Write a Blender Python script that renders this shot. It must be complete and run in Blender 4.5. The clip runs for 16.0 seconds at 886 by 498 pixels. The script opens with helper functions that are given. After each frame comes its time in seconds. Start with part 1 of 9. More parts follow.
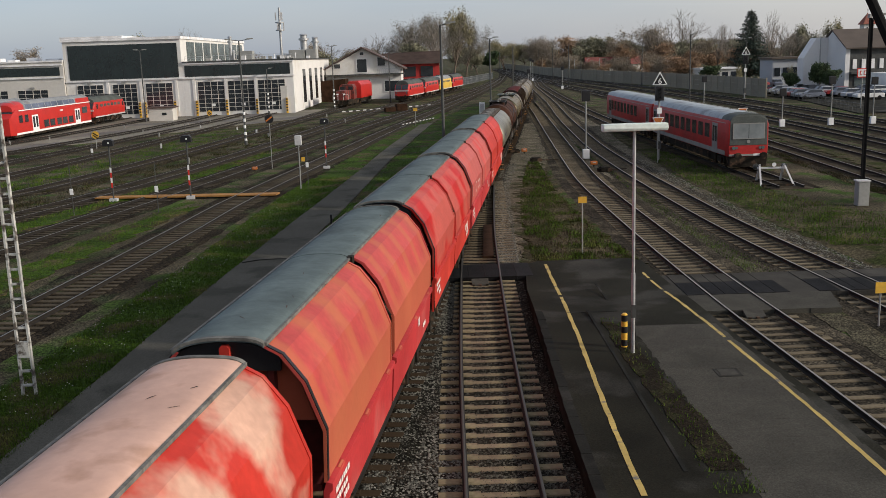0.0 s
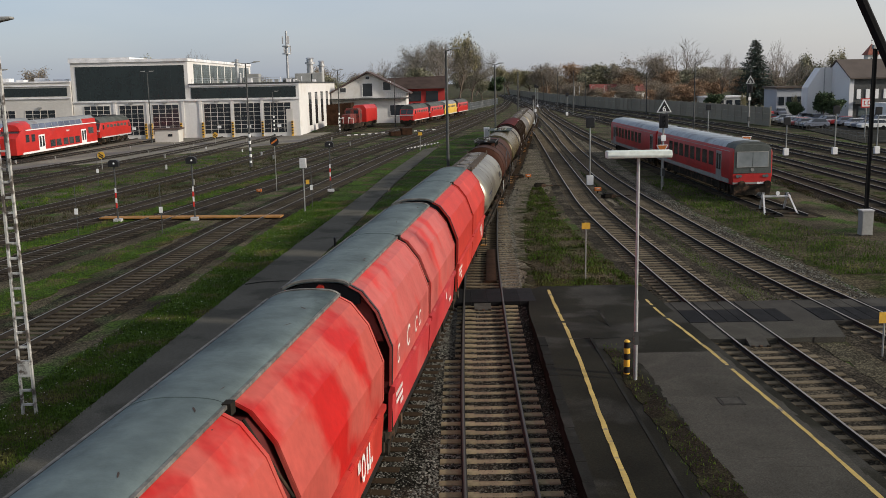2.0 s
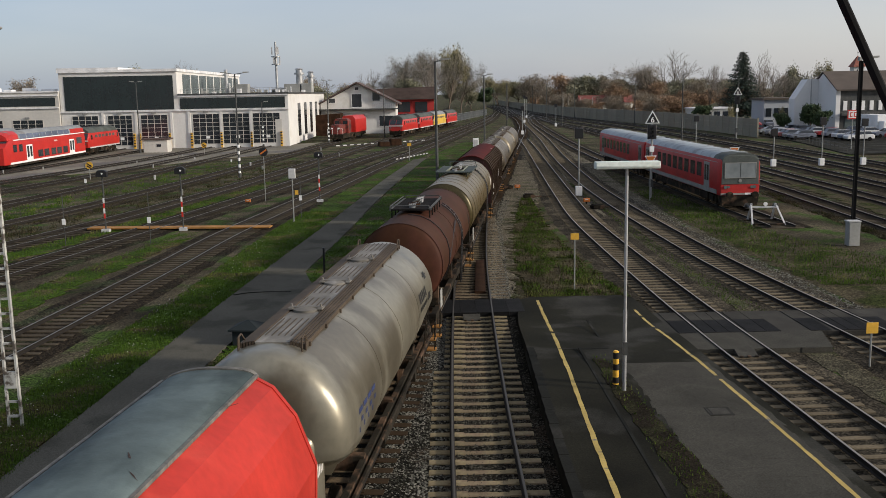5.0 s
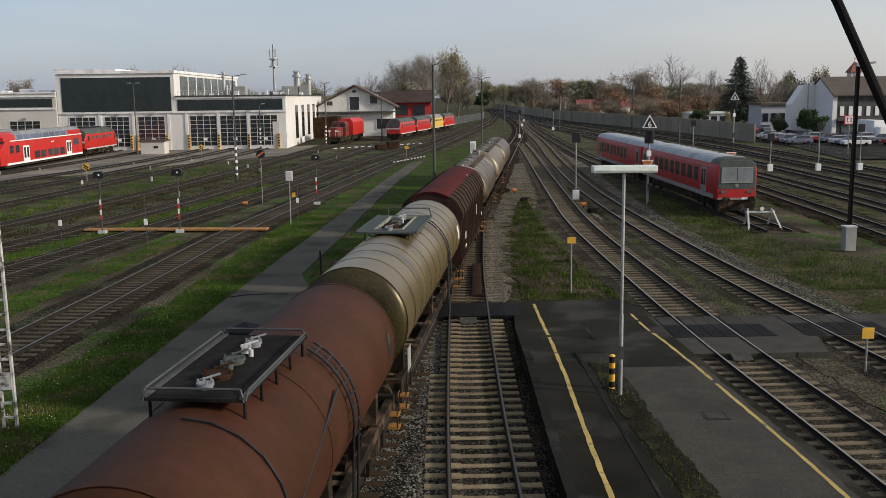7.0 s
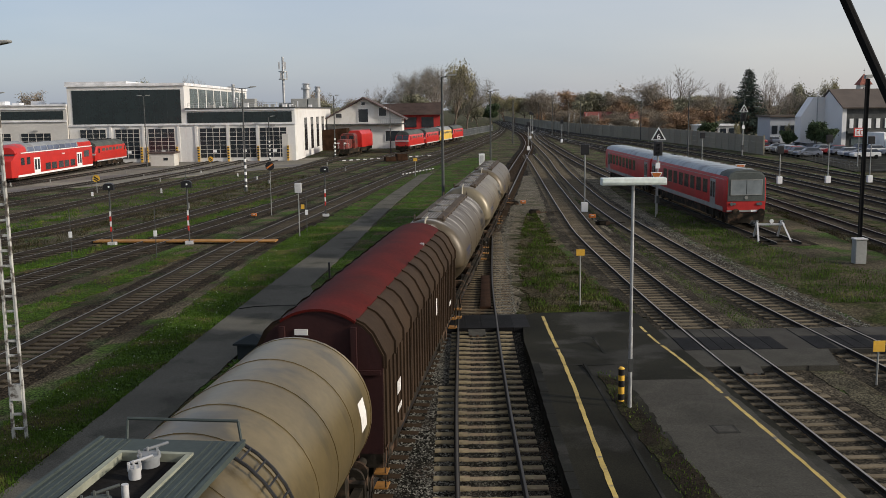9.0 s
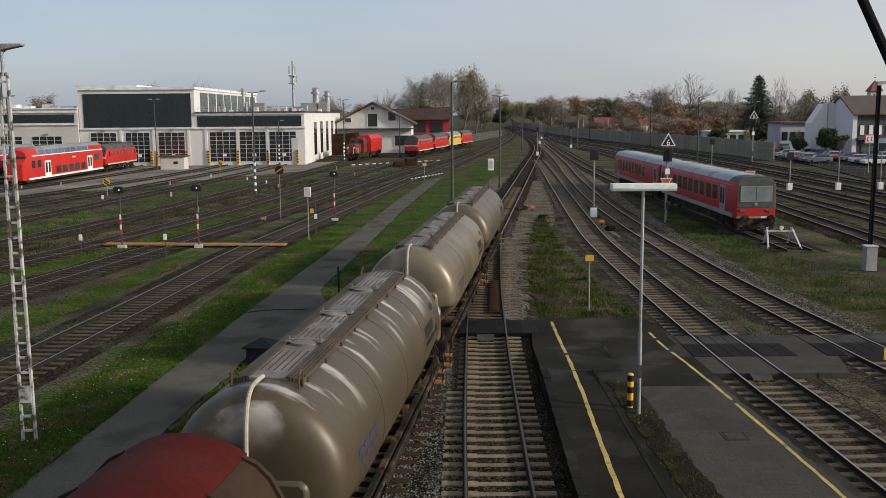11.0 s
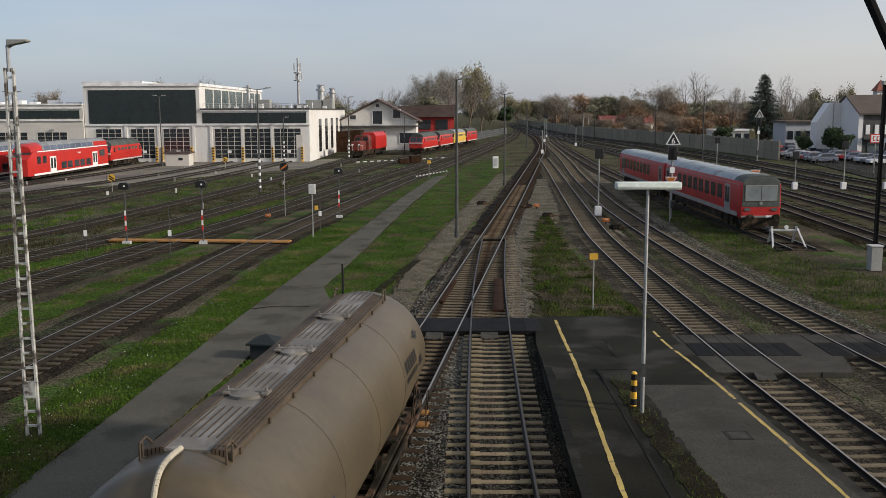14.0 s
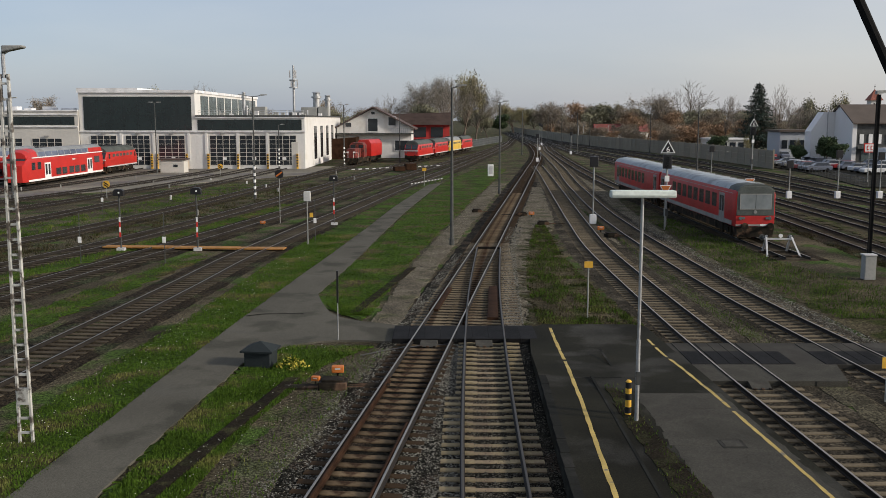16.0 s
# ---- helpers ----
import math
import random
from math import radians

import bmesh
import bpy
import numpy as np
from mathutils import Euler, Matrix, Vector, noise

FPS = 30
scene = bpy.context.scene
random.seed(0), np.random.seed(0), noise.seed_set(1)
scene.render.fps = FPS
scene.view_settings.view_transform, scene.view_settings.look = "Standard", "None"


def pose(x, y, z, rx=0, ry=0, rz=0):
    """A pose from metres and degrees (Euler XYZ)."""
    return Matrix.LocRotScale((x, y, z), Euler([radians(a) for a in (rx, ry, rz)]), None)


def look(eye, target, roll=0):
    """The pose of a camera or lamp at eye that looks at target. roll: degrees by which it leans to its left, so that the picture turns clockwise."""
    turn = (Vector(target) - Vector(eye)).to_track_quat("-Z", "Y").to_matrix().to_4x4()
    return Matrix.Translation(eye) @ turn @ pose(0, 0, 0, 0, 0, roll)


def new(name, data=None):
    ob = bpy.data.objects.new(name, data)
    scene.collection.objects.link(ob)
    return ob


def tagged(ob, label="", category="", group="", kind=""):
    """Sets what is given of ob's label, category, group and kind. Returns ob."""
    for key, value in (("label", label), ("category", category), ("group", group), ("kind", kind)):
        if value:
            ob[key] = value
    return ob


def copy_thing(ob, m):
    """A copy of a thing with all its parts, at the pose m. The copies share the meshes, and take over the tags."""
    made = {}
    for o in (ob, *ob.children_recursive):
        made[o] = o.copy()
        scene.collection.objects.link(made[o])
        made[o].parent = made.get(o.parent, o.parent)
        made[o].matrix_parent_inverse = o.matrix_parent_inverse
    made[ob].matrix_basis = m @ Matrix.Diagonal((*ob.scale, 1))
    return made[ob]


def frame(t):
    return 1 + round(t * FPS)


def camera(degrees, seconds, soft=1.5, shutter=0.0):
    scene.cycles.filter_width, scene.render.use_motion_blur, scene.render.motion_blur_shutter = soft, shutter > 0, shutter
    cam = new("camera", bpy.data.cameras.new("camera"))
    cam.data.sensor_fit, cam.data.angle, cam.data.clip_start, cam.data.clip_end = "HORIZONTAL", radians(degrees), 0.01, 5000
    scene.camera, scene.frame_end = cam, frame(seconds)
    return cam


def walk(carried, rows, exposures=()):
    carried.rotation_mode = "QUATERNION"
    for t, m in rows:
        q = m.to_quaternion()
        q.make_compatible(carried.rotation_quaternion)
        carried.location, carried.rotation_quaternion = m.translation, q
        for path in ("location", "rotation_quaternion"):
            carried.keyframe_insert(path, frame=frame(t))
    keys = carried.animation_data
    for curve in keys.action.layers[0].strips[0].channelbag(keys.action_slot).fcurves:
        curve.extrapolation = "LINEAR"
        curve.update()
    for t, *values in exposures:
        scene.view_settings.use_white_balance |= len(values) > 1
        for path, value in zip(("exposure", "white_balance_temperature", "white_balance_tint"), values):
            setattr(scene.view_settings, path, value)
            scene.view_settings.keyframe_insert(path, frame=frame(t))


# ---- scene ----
cam = camera(50.0, 16.0, soft=0.65)
EYE = (0.0, 0.0, 8.3)
VIEW = [  # seconds, tilt, lean, turn
    (0, 78.582, 1.829, -0.612),
    (0.5, 78.652, 1.368, -0.540),
    (1, 79.230, 1.312, -0.462),
    (1.5, 79.734, 1.231, -0.350),
    (2, 80.055, 1.154, -0.293),
    (2.5, 80.147, 0.886, -0.455),
    (3, 80.376, 1.097, -0.667),
    (3.5, 80.501, 0.769, -0.727),
    (4, 80.585, 0.948, -0.673),
    (4.5, 80.639, 1.068, -0.905),
    (7, 80.866, 0.711, -1.081),
    (7.5, 81.023, 0.460, -1.093),
    (8, 81.341, 0.610, -0.964),
    (10.5, 81.767, 0.479, -0.078),
    (11, 81.893, 0.473, -0.013),
    (11.5, 81.886, 0.431, 0.064),
    (12, 81.886, 0.440, 0.162),
    (12.5, 81.999, 0.301, 0.324),
    (13, 82.123, 0.389, 0.338),
    (13.5, 82.129, 0.339, 0.179),
    (14, 81.751, 0.226, 0.278),
    (14.5, 81.689, 0.277, 0.411),
    (15, 81.908, 0.135, 0.318),
    (15.5, 82.029, 0.068, 0.213),
    (16, 82.210, 0.000, 0.000),
]
def sway(t):
    """The holder leans a little to the right until 8 s and back by 10.5 s."""
    return float(np.interp(t, [0.0, 8.0, 10.5, 16.0], [0.034, 0.034, 0.0, 0.0]))


walk(cam, [(t, pose(EYE[0] + sway(t), EYE[1], EYE[2], rx, ry, rz)) for t, rx, ry, rz in VIEW],
     exposures=[(0.0, -0.1, 6600, 12), (16.0, -0.1, 6600, 12)])

# ---- light ----
SUN_ELEV, SUN_AZ = radians(22.5), radians(108.0)   # azimuth clockwise from +y
world = bpy.data.worlds.new("sky")
scene.world = world
world.use_nodes = True
_n = world.node_tree.nodes
_sky = _n.new("ShaderNodeTexSky")
_sky.sky_type = 'NISHITA'
_sky.sun_disc = False
_sky.sun_elevation, _sky.sun_rotation = SUN_ELEV, SUN_AZ
_sky.altitude, _sky.air_density, _sky.dust_density, _sky.ozone_density = 450, 1.0, 2.2, 1.8
_n["Background"].inputs[1].default_value = 0.122
_haze = _n.new("ShaderNodeMix")     # thin autumn haze over the whole sky
_haze.data_type = 'RGBA'
_haze.inputs[0].default_value = 0.5
# the haze is whiter and brighter towards the sun, with soft cloud banks in it
_wt = world.node_tree.links
_tc = _n.new("ShaderNodeTexCoord")
_dot = _n.new("ShaderNodeVectorMath")
_dot.operation = 'DOT_PRODUCT'
_dot.inputs[1].default_value = (math.sin(SUN_AZ), math.cos(SUN_AZ), 0.0)
_wt.new(_tc.outputs["Generated"], _dot.inputs[0])
_map = _n.new("ShaderNodeMapping")
_map.inputs["Scale"].default_value = (1.0, 1.0, 4.5)
_wt.new(_tc.outputs["Generated"], _map.inputs[0])
_cl = _n.new("ShaderNodeTexNoise")
_cl.inputs["Scale"].default_value, _cl.inputs["Detail"].default_value = 2.2, 5
_wt.new(_map.outputs[0], _cl.inputs["Vector"])
_cm = _n.new("ShaderNodeMath")
_cm.operation = 'MULTIPLY_ADD'
_cm.inputs[1].default_value = 1.1
_wt.new(_cl.outputs[0], _cm.inputs[0])
_wt.new(_dot.outputs["Value"], _cm.inputs[2])
_cr = _n.new("ShaderNodeValToRGB")
_cr.color_ramp.elements[0].position, _cr.color_ramp.elements[1].position = 0.0, 1.0
_cr.color_ramp.elements[0].color, _cr.color_ramp.elements[1].color = (3.5, 4.5, 6.3, 1), (7.3, 7.3, 7.6, 1)
_cs = _n.new("ShaderNodeMapRange")
_cs.inputs[1].default_value, _cs.inputs[2].default_value = -0.35, 0.75
_wt.new(_cm.outputs[0], _cs.inputs[0])
_wt.new(_cs.outputs[0], _cr.inputs[0])
_wt.new(_cr.outputs[0], _haze.inputs[7])
world.node_tree.links.new(_sky.outputs[0], _haze.inputs[6])
world.node_tree.links.new(_haze.outputs[2], _n["Background"].inputs[0])
sun = new("sun", bpy.data.lights.new("sun", 'SUN'))
sun.data.energy, sun.data.angle, sun.data.color = 3.9, radians(5.0), (1.0, 0.925, 0.82)
_d = Vector((math.sin(SUN_AZ) * math.cos(SUN_ELEV), math.cos(SUN_AZ) * math.cos(SUN_ELEV), math.sin(SUN_ELEV)))
sun.matrix_world = look(_d * 100, (0, 0, 0))

# ---- materials ----


def mat(name, col, rough=0.7, metal=0.0, dark=0.75, light=1.15, big=0.6, fine=9.0, bump=0.15, stain=None, stain_amt=0.0, stain_scale=1.5, stain_z=None,
        rand=0.0, island=0.0, speck=0.0, speck_scale=22.0, stretch=(1, 1, 1), spec=0.35, bump_d=0.02, stain_stretch=None):
    """A painted or weathered surface: colour varied at two scales, an optional second colour in stains, and fine relief."""
    m = bpy.data.materials.new(name)
    m.use_nodes = True
    nt = m.node_tree
    N, L = nt.nodes, nt.links
    p = N["Principled BSDF"]
    p.inputs["Roughness"].default_value, p.inputs["Metallic"].default_value = rough, metal
    p.inputs["Specular IOR Level"].default_value = spec
    tc = N.new("ShaderNodeTexCoord")
    mp = N.new("ShaderNodeMapping")
    mp.inputs["Scale"].default_value = stretch
    L.new(tc.outputs["Object"], mp.inputs[0])

    def noise_tex(scale, detail=4, src=None):
        t = N.new("ShaderNodeTexNoise")
        t.inputs["Scale"].default_value, t.inputs["Detail"].default_value = scale, detail
        L.new((src or mp).outputs[0], t.inputs["Vector"])
        return t

    def ramp(src, a, b, ca, cb):
        r = N.new("ShaderNodeValToRGB")
        r.color_ramp.elements[0].position, r.color_ramp.elements[1].position = a, b
        r.color_ramp.elements[0].color, r.color_ramp.elements[1].color = (*ca, 1), (*cb, 1)
        L.new(src, r.inputs[0])
        return r

    def mix(kind, fac, a, b):
        x = N.new("ShaderNodeMix")
        x.data_type, x.blend_type = 'RGBA', kind
        for s, v in ((0, fac), (6, a), (7, b)):
            if isinstance(v, (int, float)):
                x.inputs[s].default_value = v
            elif isinstance(v, tuple):
                x.inputs[s].default_value = (*v, 1)
            else:
                L.new(v, x.inputs[s])
        return x.outputs[2]
    n1, n2 = noise_tex(big), noise_tex(fine, 6)
    r1 = ramp(n1.outputs[0], 0.3, 0.7, (dark,) * 3, (light,) * 3)
    r2 = ramp(n2.outputs[0], 0.3, 0.7, ((1 + dark) / 2,) * 3, ((1 + light) / 2,) * 3)
    c = (*col[:3],)
    if stain:
        mp2 = mp
        if stain_stretch:
            mp2 = N.new("ShaderNodeMapping")
            mp2.inputs["Scale"].default_value = stain_stretch
            L.new(tc.outputs["Object"], mp2.inputs[0])
        ns = noise_tex(stain_scale, 5, mp2)
        rs = ramp(ns.outputs[0], 0.62 - stain_amt * 0.4, 0.72 - stain_amt * 0.4, (0, 0, 0), (1, 1, 1))
        fac = rs.outputs[0]
        if stain_z:
            sz = N.new("ShaderNodeSeparateXYZ")
            L.new(tc.outputs["Object"], sz.inputs[0])
            mr = N.new("ShaderNodeMapRange")
            mr.inputs[1].default_value, mr.inputs[2].default_value = stain_z
            L.new(sz.outputs[2], mr.inputs[0])
            mu = N.new("ShaderNodeMath")
            mu.operation = 'MULTIPLY'
            L.new(fac, mu.inputs[0])
            L.new(mr.outputs[0], mu.inputs[1])
            fac = mu.outputs[0]
        c = mix('MIX', fac, c, (*stain,))
    c = mix('MULTIPLY', 1.0, c, r1.outputs[0])
    c = mix('MULTIPLY', 1.0, c, r2.outputs[0])
    if speck:
        vo = N.new("ShaderNodeTexVoronoi")
        vo.inputs["Scale"].default_value = speck_scale
        L.new(mp.outputs[0], vo.inputs["Vector"])
        sx = N.new("ShaderNodeSeparateXYZ")
        L.new(vo.outputs["Color"], sx.inputs[0])
        rv = ramp(sx.outputs[0], 0.0, 1.0, (1 - speck * 0.75,) * 3, (1 + speck * 0.85,) * 3)
        c = mix('MULTIPLY', 1.0, c, rv.outputs[0])
        rd = ramp(vo.outputs["Distance"], 0.25, 0.75, (1.0,) * 3, (1 - 0.75 * speck,) * 3)
        c = mix('MULTIPLY', 1.0, c, rd.outputs[0])
    if rand or island:
        src = N.new("ShaderNodeObjectInfo").outputs["Random"] if rand else N.new("ShaderNodeNewGeometry").outputs["Random Per Island"]
        k = rand or island
        rr = ramp(src, 0, 1, (1 - k,) * 3, (1 + k,) * 3)
        c = mix('MULTIPLY', 1.0, c, rr.outputs[0])
    L.new(c, p.inputs["Base Color"])
    if bump:
        b = N.new("ShaderNodeBump")
        b.inputs["Strength"].default_value, b.inputs["Distance"].default_value = bump, bump_d
        L.new(n2.outputs[0], b.inputs["Height"])
        L.new(b.outputs[0], p.inputs["Normal"])
    return m


def glass_mat(name, col, rough=0.08):
    return mat(name, col, rough, 0.0, 0.8, 1.2, 0.5, 3, 0.03, spec=0.6)


GROUND = mat("yard_ground", (0.0839, 0.0711, 0.0452), 0.95, dark=0.4, light=1.65, big=0.22, fine=14, bump=0.8, stain=(0.045, 0.075, 0.016), stain_amt=0.28, stain_scale=0.45, bump_d=0.04, speck=0.8, speck_scale=16, spec=0.06)
GRASS = mat("grass_soil", (0.0459, 0.0833, 0.011), 0.9, dark=0.6, light=1.35, big=0.35, fine=18, bump=0.9, stain=(0.075, 0.062, 0.03), stain_amt=0.3, stain_scale=0.5, bump_d=0.06, speck=0.6, speck_scale=9, spec=0.06)
BLADE = mat("grass_blades", (0.0501, 0.0935, 0.011), 0.75, dark=0.6, light=1.4, big=0.5, fine=5, bump=0, island=0.35, stain=(0.095, 0.10, 0.03), stain_amt=0.15, stain_scale=0.5, spec=0.06)
GRAVEL = mat("light_gravel", (0.0975, 0.0874, 0.0577), 0.95, dark=0.65, light=1.3, big=0.7, fine=22, bump=0.9, stain=(0.09, 0.10, 0.05), stain_amt=0.2, stain_scale=0.5, bump_d=0.03, speck=0.9, speck_scale=20, spec=0.06)
GRAVEL_PALE = mat("pale_gravel", (0.165, 0.145, 0.105), 0.95, dark=0.65, light=1.3, big=0.7, fine=22, bump=0.9, stain=(0.10, 0.10, 0.055), stain_amt=0.2, stain_scale=0.5, bump_d=0.03, speck=0.9, speck_scale=20, spec=0.06)
BALLAST = mat("ballast", (0.0176, 0.016, 0.0112), 0.95, dark=0.5, light=1.5, big=0.8, fine=26, bump=1.0, stain=(0.055, 0.042, 0.03), stain_amt=0.3, stain_scale=0.5, bump_d=0.06, speck=1.0, speck_scale=17, spec=0.06)
BALLAST_OLD = mat("rusty_ballast", (0.040, 0.031, 0.020), 0.95, dark=0.55, light=1.45, big=0.5, fine=26, bump=1.0, stain=(0.06, 0.07, 0.035), stain_amt=0.22, stain_scale=0.35, bump_d=0.06, speck=0.95, speck_scale=15, spec=0.06)
STONE = mat("loose_stones", (0.125, 0.122, 0.104), 0.9, dark=0.7, light=1.2, big=3, fine=20, bump=0.2, island=0.85, spec=0.06)
STONE_DK = mat("dark_loose_stones", (0.062, 0.059, 0.048), 0.9, dark=0.7, light=1.2, big=3, fine=20, bump=0.2, island=0.8, spec=0.06)
ASPHALT = mat("asphalt_platform", (0.0174, 0.0168, 0.0113), 0.8, dark=0.6, light=1.4, big=0.35, fine=24, bump=0.5, stain=(0.042, 0.041, 0.034), stain_amt=0.28, stain_scale=0.4, bump_d=0.008, speck=0.25, speck_scale=40, spec=0.06)
ASPHALT_OLD = mat("asphalt_dark", (0.0157, 0.0162, 0.014), 0.85, dark=0.65, light=1.35, big=0.6, fine=20, bump=0.5, stain=(0.035, 0.034, 0.03), stain_amt=0.18, stain_scale=0.7, bump_d=0.01, spec=0.06)
ASPHALT_LT = mat("asphalt_light_patch", (0.0624, 0.06, 0.0496), 0.85, dark=0.7, light=1.3, big=0.5, fine=24, bump=0.5, stain=(0.045, 0.043, 0.036), stain_amt=0.25, stain_scale=0.5, bump_d=0.008, speck=0.25, speck_scale=40, spec=0.06)
PATHM = mat("asphalt_path", (0.1013, 0.0966, 0.0783), 0.95, dark=0.84, light=1.12, big=0.3, fine=22, bump=0.25, stain=(0.070, 0.068, 0.054), stain_amt=0.25, stain_scale=0.5, bump_d=0.008, speck=0.25, speck_scale=40, spec=0.06)
APRON = mat("concrete_apron", (0.215, 0.20, 0.16), 0.9, dark=0.7, light=1.2, big=0.15, fine=4, bump=0.3, stain=(0.15, 0.14, 0.13), stain_amt=0.3, stain_scale=0.12, speck=0.15, speck_scale=3, spec=0.06)
RUBBER = mat("rubber_panel", (0.0098, 0.0098, 0.0098), 0.7, dark=0.7, light=1.5, big=1.5, fine=20, bump=0.4, rand=0.2, spec=0.06)
GRASS_DRY = mat("dry_grass_soil", (0.04, 0.0496, 0.012), 0.95, dark=0.6, light=1.35, big=0.35, fine=18, bump=0.9, stain=(0.085, 0.072, 0.042), stain_amt=0.5, stain_scale=0.45, bump_d=0.06, speck=0.7, speck_scale=12, spec=0.06)
PANEL_GY = mat("worn_crossing_slab", (0.045, 0.043, 0.037), 0.85, dark=0.75, light=1.25, big=0.7, fine=22, bump=0.4, stain=(0.055, 0.052, 0.045), stain_amt=0.25, stain_scale=0.6, bump_d=0.008, spec=0.06)
COVER_GY = mat("stained_concrete_lid", (0.06, 0.058, 0.05), 0.9, dark=0.7, light=1.2, big=3, fine=20, bump=0.3, spec=0.06)
DIRT = mat("black_dirt", (0.020, 0.016, 0.010), 0.95, dark=0.6, light=1.4, big=0.8, fine=20, bump=0.8, stain=(0.04, 0.04, 0.018), stain_amt=0.25, stain_scale=1.2, bump_d=0.03, speck=0.6, speck_scale=25, spec=0.06)
DUSTY_SL = mat("dusty_sleeper", (0.1287, 0.1053, 0.0702), 0.9, dark=0.65, light=1.3, big=1.2, fine=12, bump=0.4, rand=0.2, spec=0.06)
DUSTY_BED = mat("dusty_ballast", (0.057, 0.049, 0.0353), 0.95, dark=0.5, light=1.5, big=0.6, fine=26, bump=1.0, stain=(0.10, 0.085, 0.06), stain_amt=0.3, stain_scale=0.5, bump_d=0.06, speck=0.9, speck_scale=17, spec=0.06)
CONC_SL = mat("concrete_sleeper", (0.2408, 0.1994, 0.121), 0.9, dark=0.65, light=1.2, big=1.2, fine=14, bump=0.4, rand=0.18, stain=(0.17, 0.13, 0.09), stain_amt=0.2, stain_scale=1.3, spec=0.06)
WOOD_SL = mat("stained_sleeper", (0.1346, 0.0994, 0.0608), 0.9, dark=0.6, light=1.35, big=1.0, fine=10, bump=0.6, rand=0.22, stain=(0.035, 0.02, 0.012), stain_amt=0.2, stain_scale=2.0, spec=0.06)
GREY_SL = mat("old_sleeper", (0.066, 0.055, 0.039), 0.9, dark=0.65, light=1.3, big=1.0, fine=10, bump=0.5, rand=0.2, spec=0.06)
YELLOW = mat("worn_yellow_line", (0.46, 0.34, 0.10), 0.8, dark=0.75, light=1.1, big=1.5, fine=12, bump=0.2, stain=(0.13, 0.12, 0.10), stain_amt=0.12, stain_scale=3.0)
WHITE_W = mat("white_render", (0.68, 0.67, 0.635), 0.85, dark=0.88, light=1.04, big=0.15, fine=3, bump=0.15, stain=(0.6, 0.58, 0.53), stain_amt=0.2, stain_scale=0.3)
CREAM_W = mat("cream_panel", (0.56, 0.54, 0.49), 0.8, dark=0.88, light=1.05, big=0.2, fine=3, bump=0.1)
DARKGLASS = glass_mat("dark_green_glazing", (0.012, 0.02, 0.02), 0.25)
PANE = glass_mat("dark_pane", (0.02, 0.025, 0.03), 0.12)
GREYPANE = glass_mat("grey_green_pane", (0.10, 0.125, 0.125), 0.2)
FRAMEW = mat("white_frame", (0.74, 0.74, 0.73), 0.6, bump=0.05)
STEEL = mat("galvanised_steel", (0.42, 0.43, 0.43), 0.5, 0.6, dark=0.75, light=1.15, big=2, fine=12, bump=0.1)
MAST_DK = mat("dark_mast_paint", (0.055, 0.058, 0.055), 0.6, dark=0.7, light=1.3, big=1, fine=8, bump=0.1)
MAST_LT = mat("flaking_white_mast", (0.52, 0.52, 0.48), 0.7, dark=0.7, light=1.1, big=2, fine=10, bump=0.3, stain=(0.10, 0.085, 0.07), stain_amt=0.3, stain_scale=4)
BLACK = mat("black_enamel", (0.012, 0.012, 0.013), 0.45, dark=0.8, light=1.3, bump=0.05)
UNDER = mat("dirty_underframe", (0.01862, 0.0162, 0.01224), 0.8, dark=0.6, light=1.6, big=1.5, fine=10, bump=0.4, stain=(0.07, 0.045, 0.03), stain_amt=0.25, stain_scale=2, spec=0.06)
RUST = mat("rust", (0.036, 0.019, 0.011), 0.85, dark=0.6, light=1.3, big=1.5, fine=12, bump=0.4, spec=0.06)
ORANGE = mat("orange_paint", (0.50, 0.15, 0.028), 0.6, dark=0.75, light=1.1, big=2, fine=9, bump=0.15)
ORANGE_B = mat("orange_boards", (0.36, 0.1728, 0.0432), 0.8, dark=0.7, light=1.15, big=1, fine=8, bump=0.3)
WHITE_P = mat("white_paint", (0.78, 0.78, 0.76), 0.5, dark=0.88, light=1.05, bump=0.05)
RED_P = mat("red_paint", (0.55, 0.03, 0.02), 0.45, dark=0.85, light=1.1, big=1, fine=6, bump=0.05)
SIGN_Y = mat("yellow_sign", (0.72, 0.42, 0.05), 0.5, bump=0.05)
GREY_BOX = mat("grey_cabinet", (0.29, 0.295, 0.275), 0.6, dark=0.8, light=1.1, bump=0.1)
TRAIN_RED = mat("traffic_red", (0.454, 0.0198, 0.01377), 0.38, dark=0.85, light=1.1, big=0.7, fine=5, bump=0.05, spec=0.5)
TRAIN_OLD = mat("faded_train_red", (0.40, 0.018, 0.016), 0.5, dark=0.75, light=1.15, big=0.5, fine=4, bump=0.1, stain=(0.30, 0.02, 0.018), stain_amt=0.25, stain_scale=1)
ROOF_GY = mat("grey_coach_roof", (0.23, 0.245, 0.25), 0.7, spec=0.12, dark=0.8, light=1.12, big=0.6, fine=5, bump=0.1, stain=(0.2, 0.2, 0.2), stain_amt=0.25, stain_scale=0.8)
ROOF_DK = mat("dark_loco_roof", (0.082, 0.092, 0.085), 0.7, spec=0.12, dark=0.7, light=1.2, bump=0.15)
LT_GREY = mat("light_grey_stripe", (0.5, 0.5, 0.49), 0.5, bump=0.05)
LOCO_YEL = mat("yellow_loco_paint", (0.62, 0.40, 0.06), 0.5, dark=0.85, light=1.1, bump=0.1)
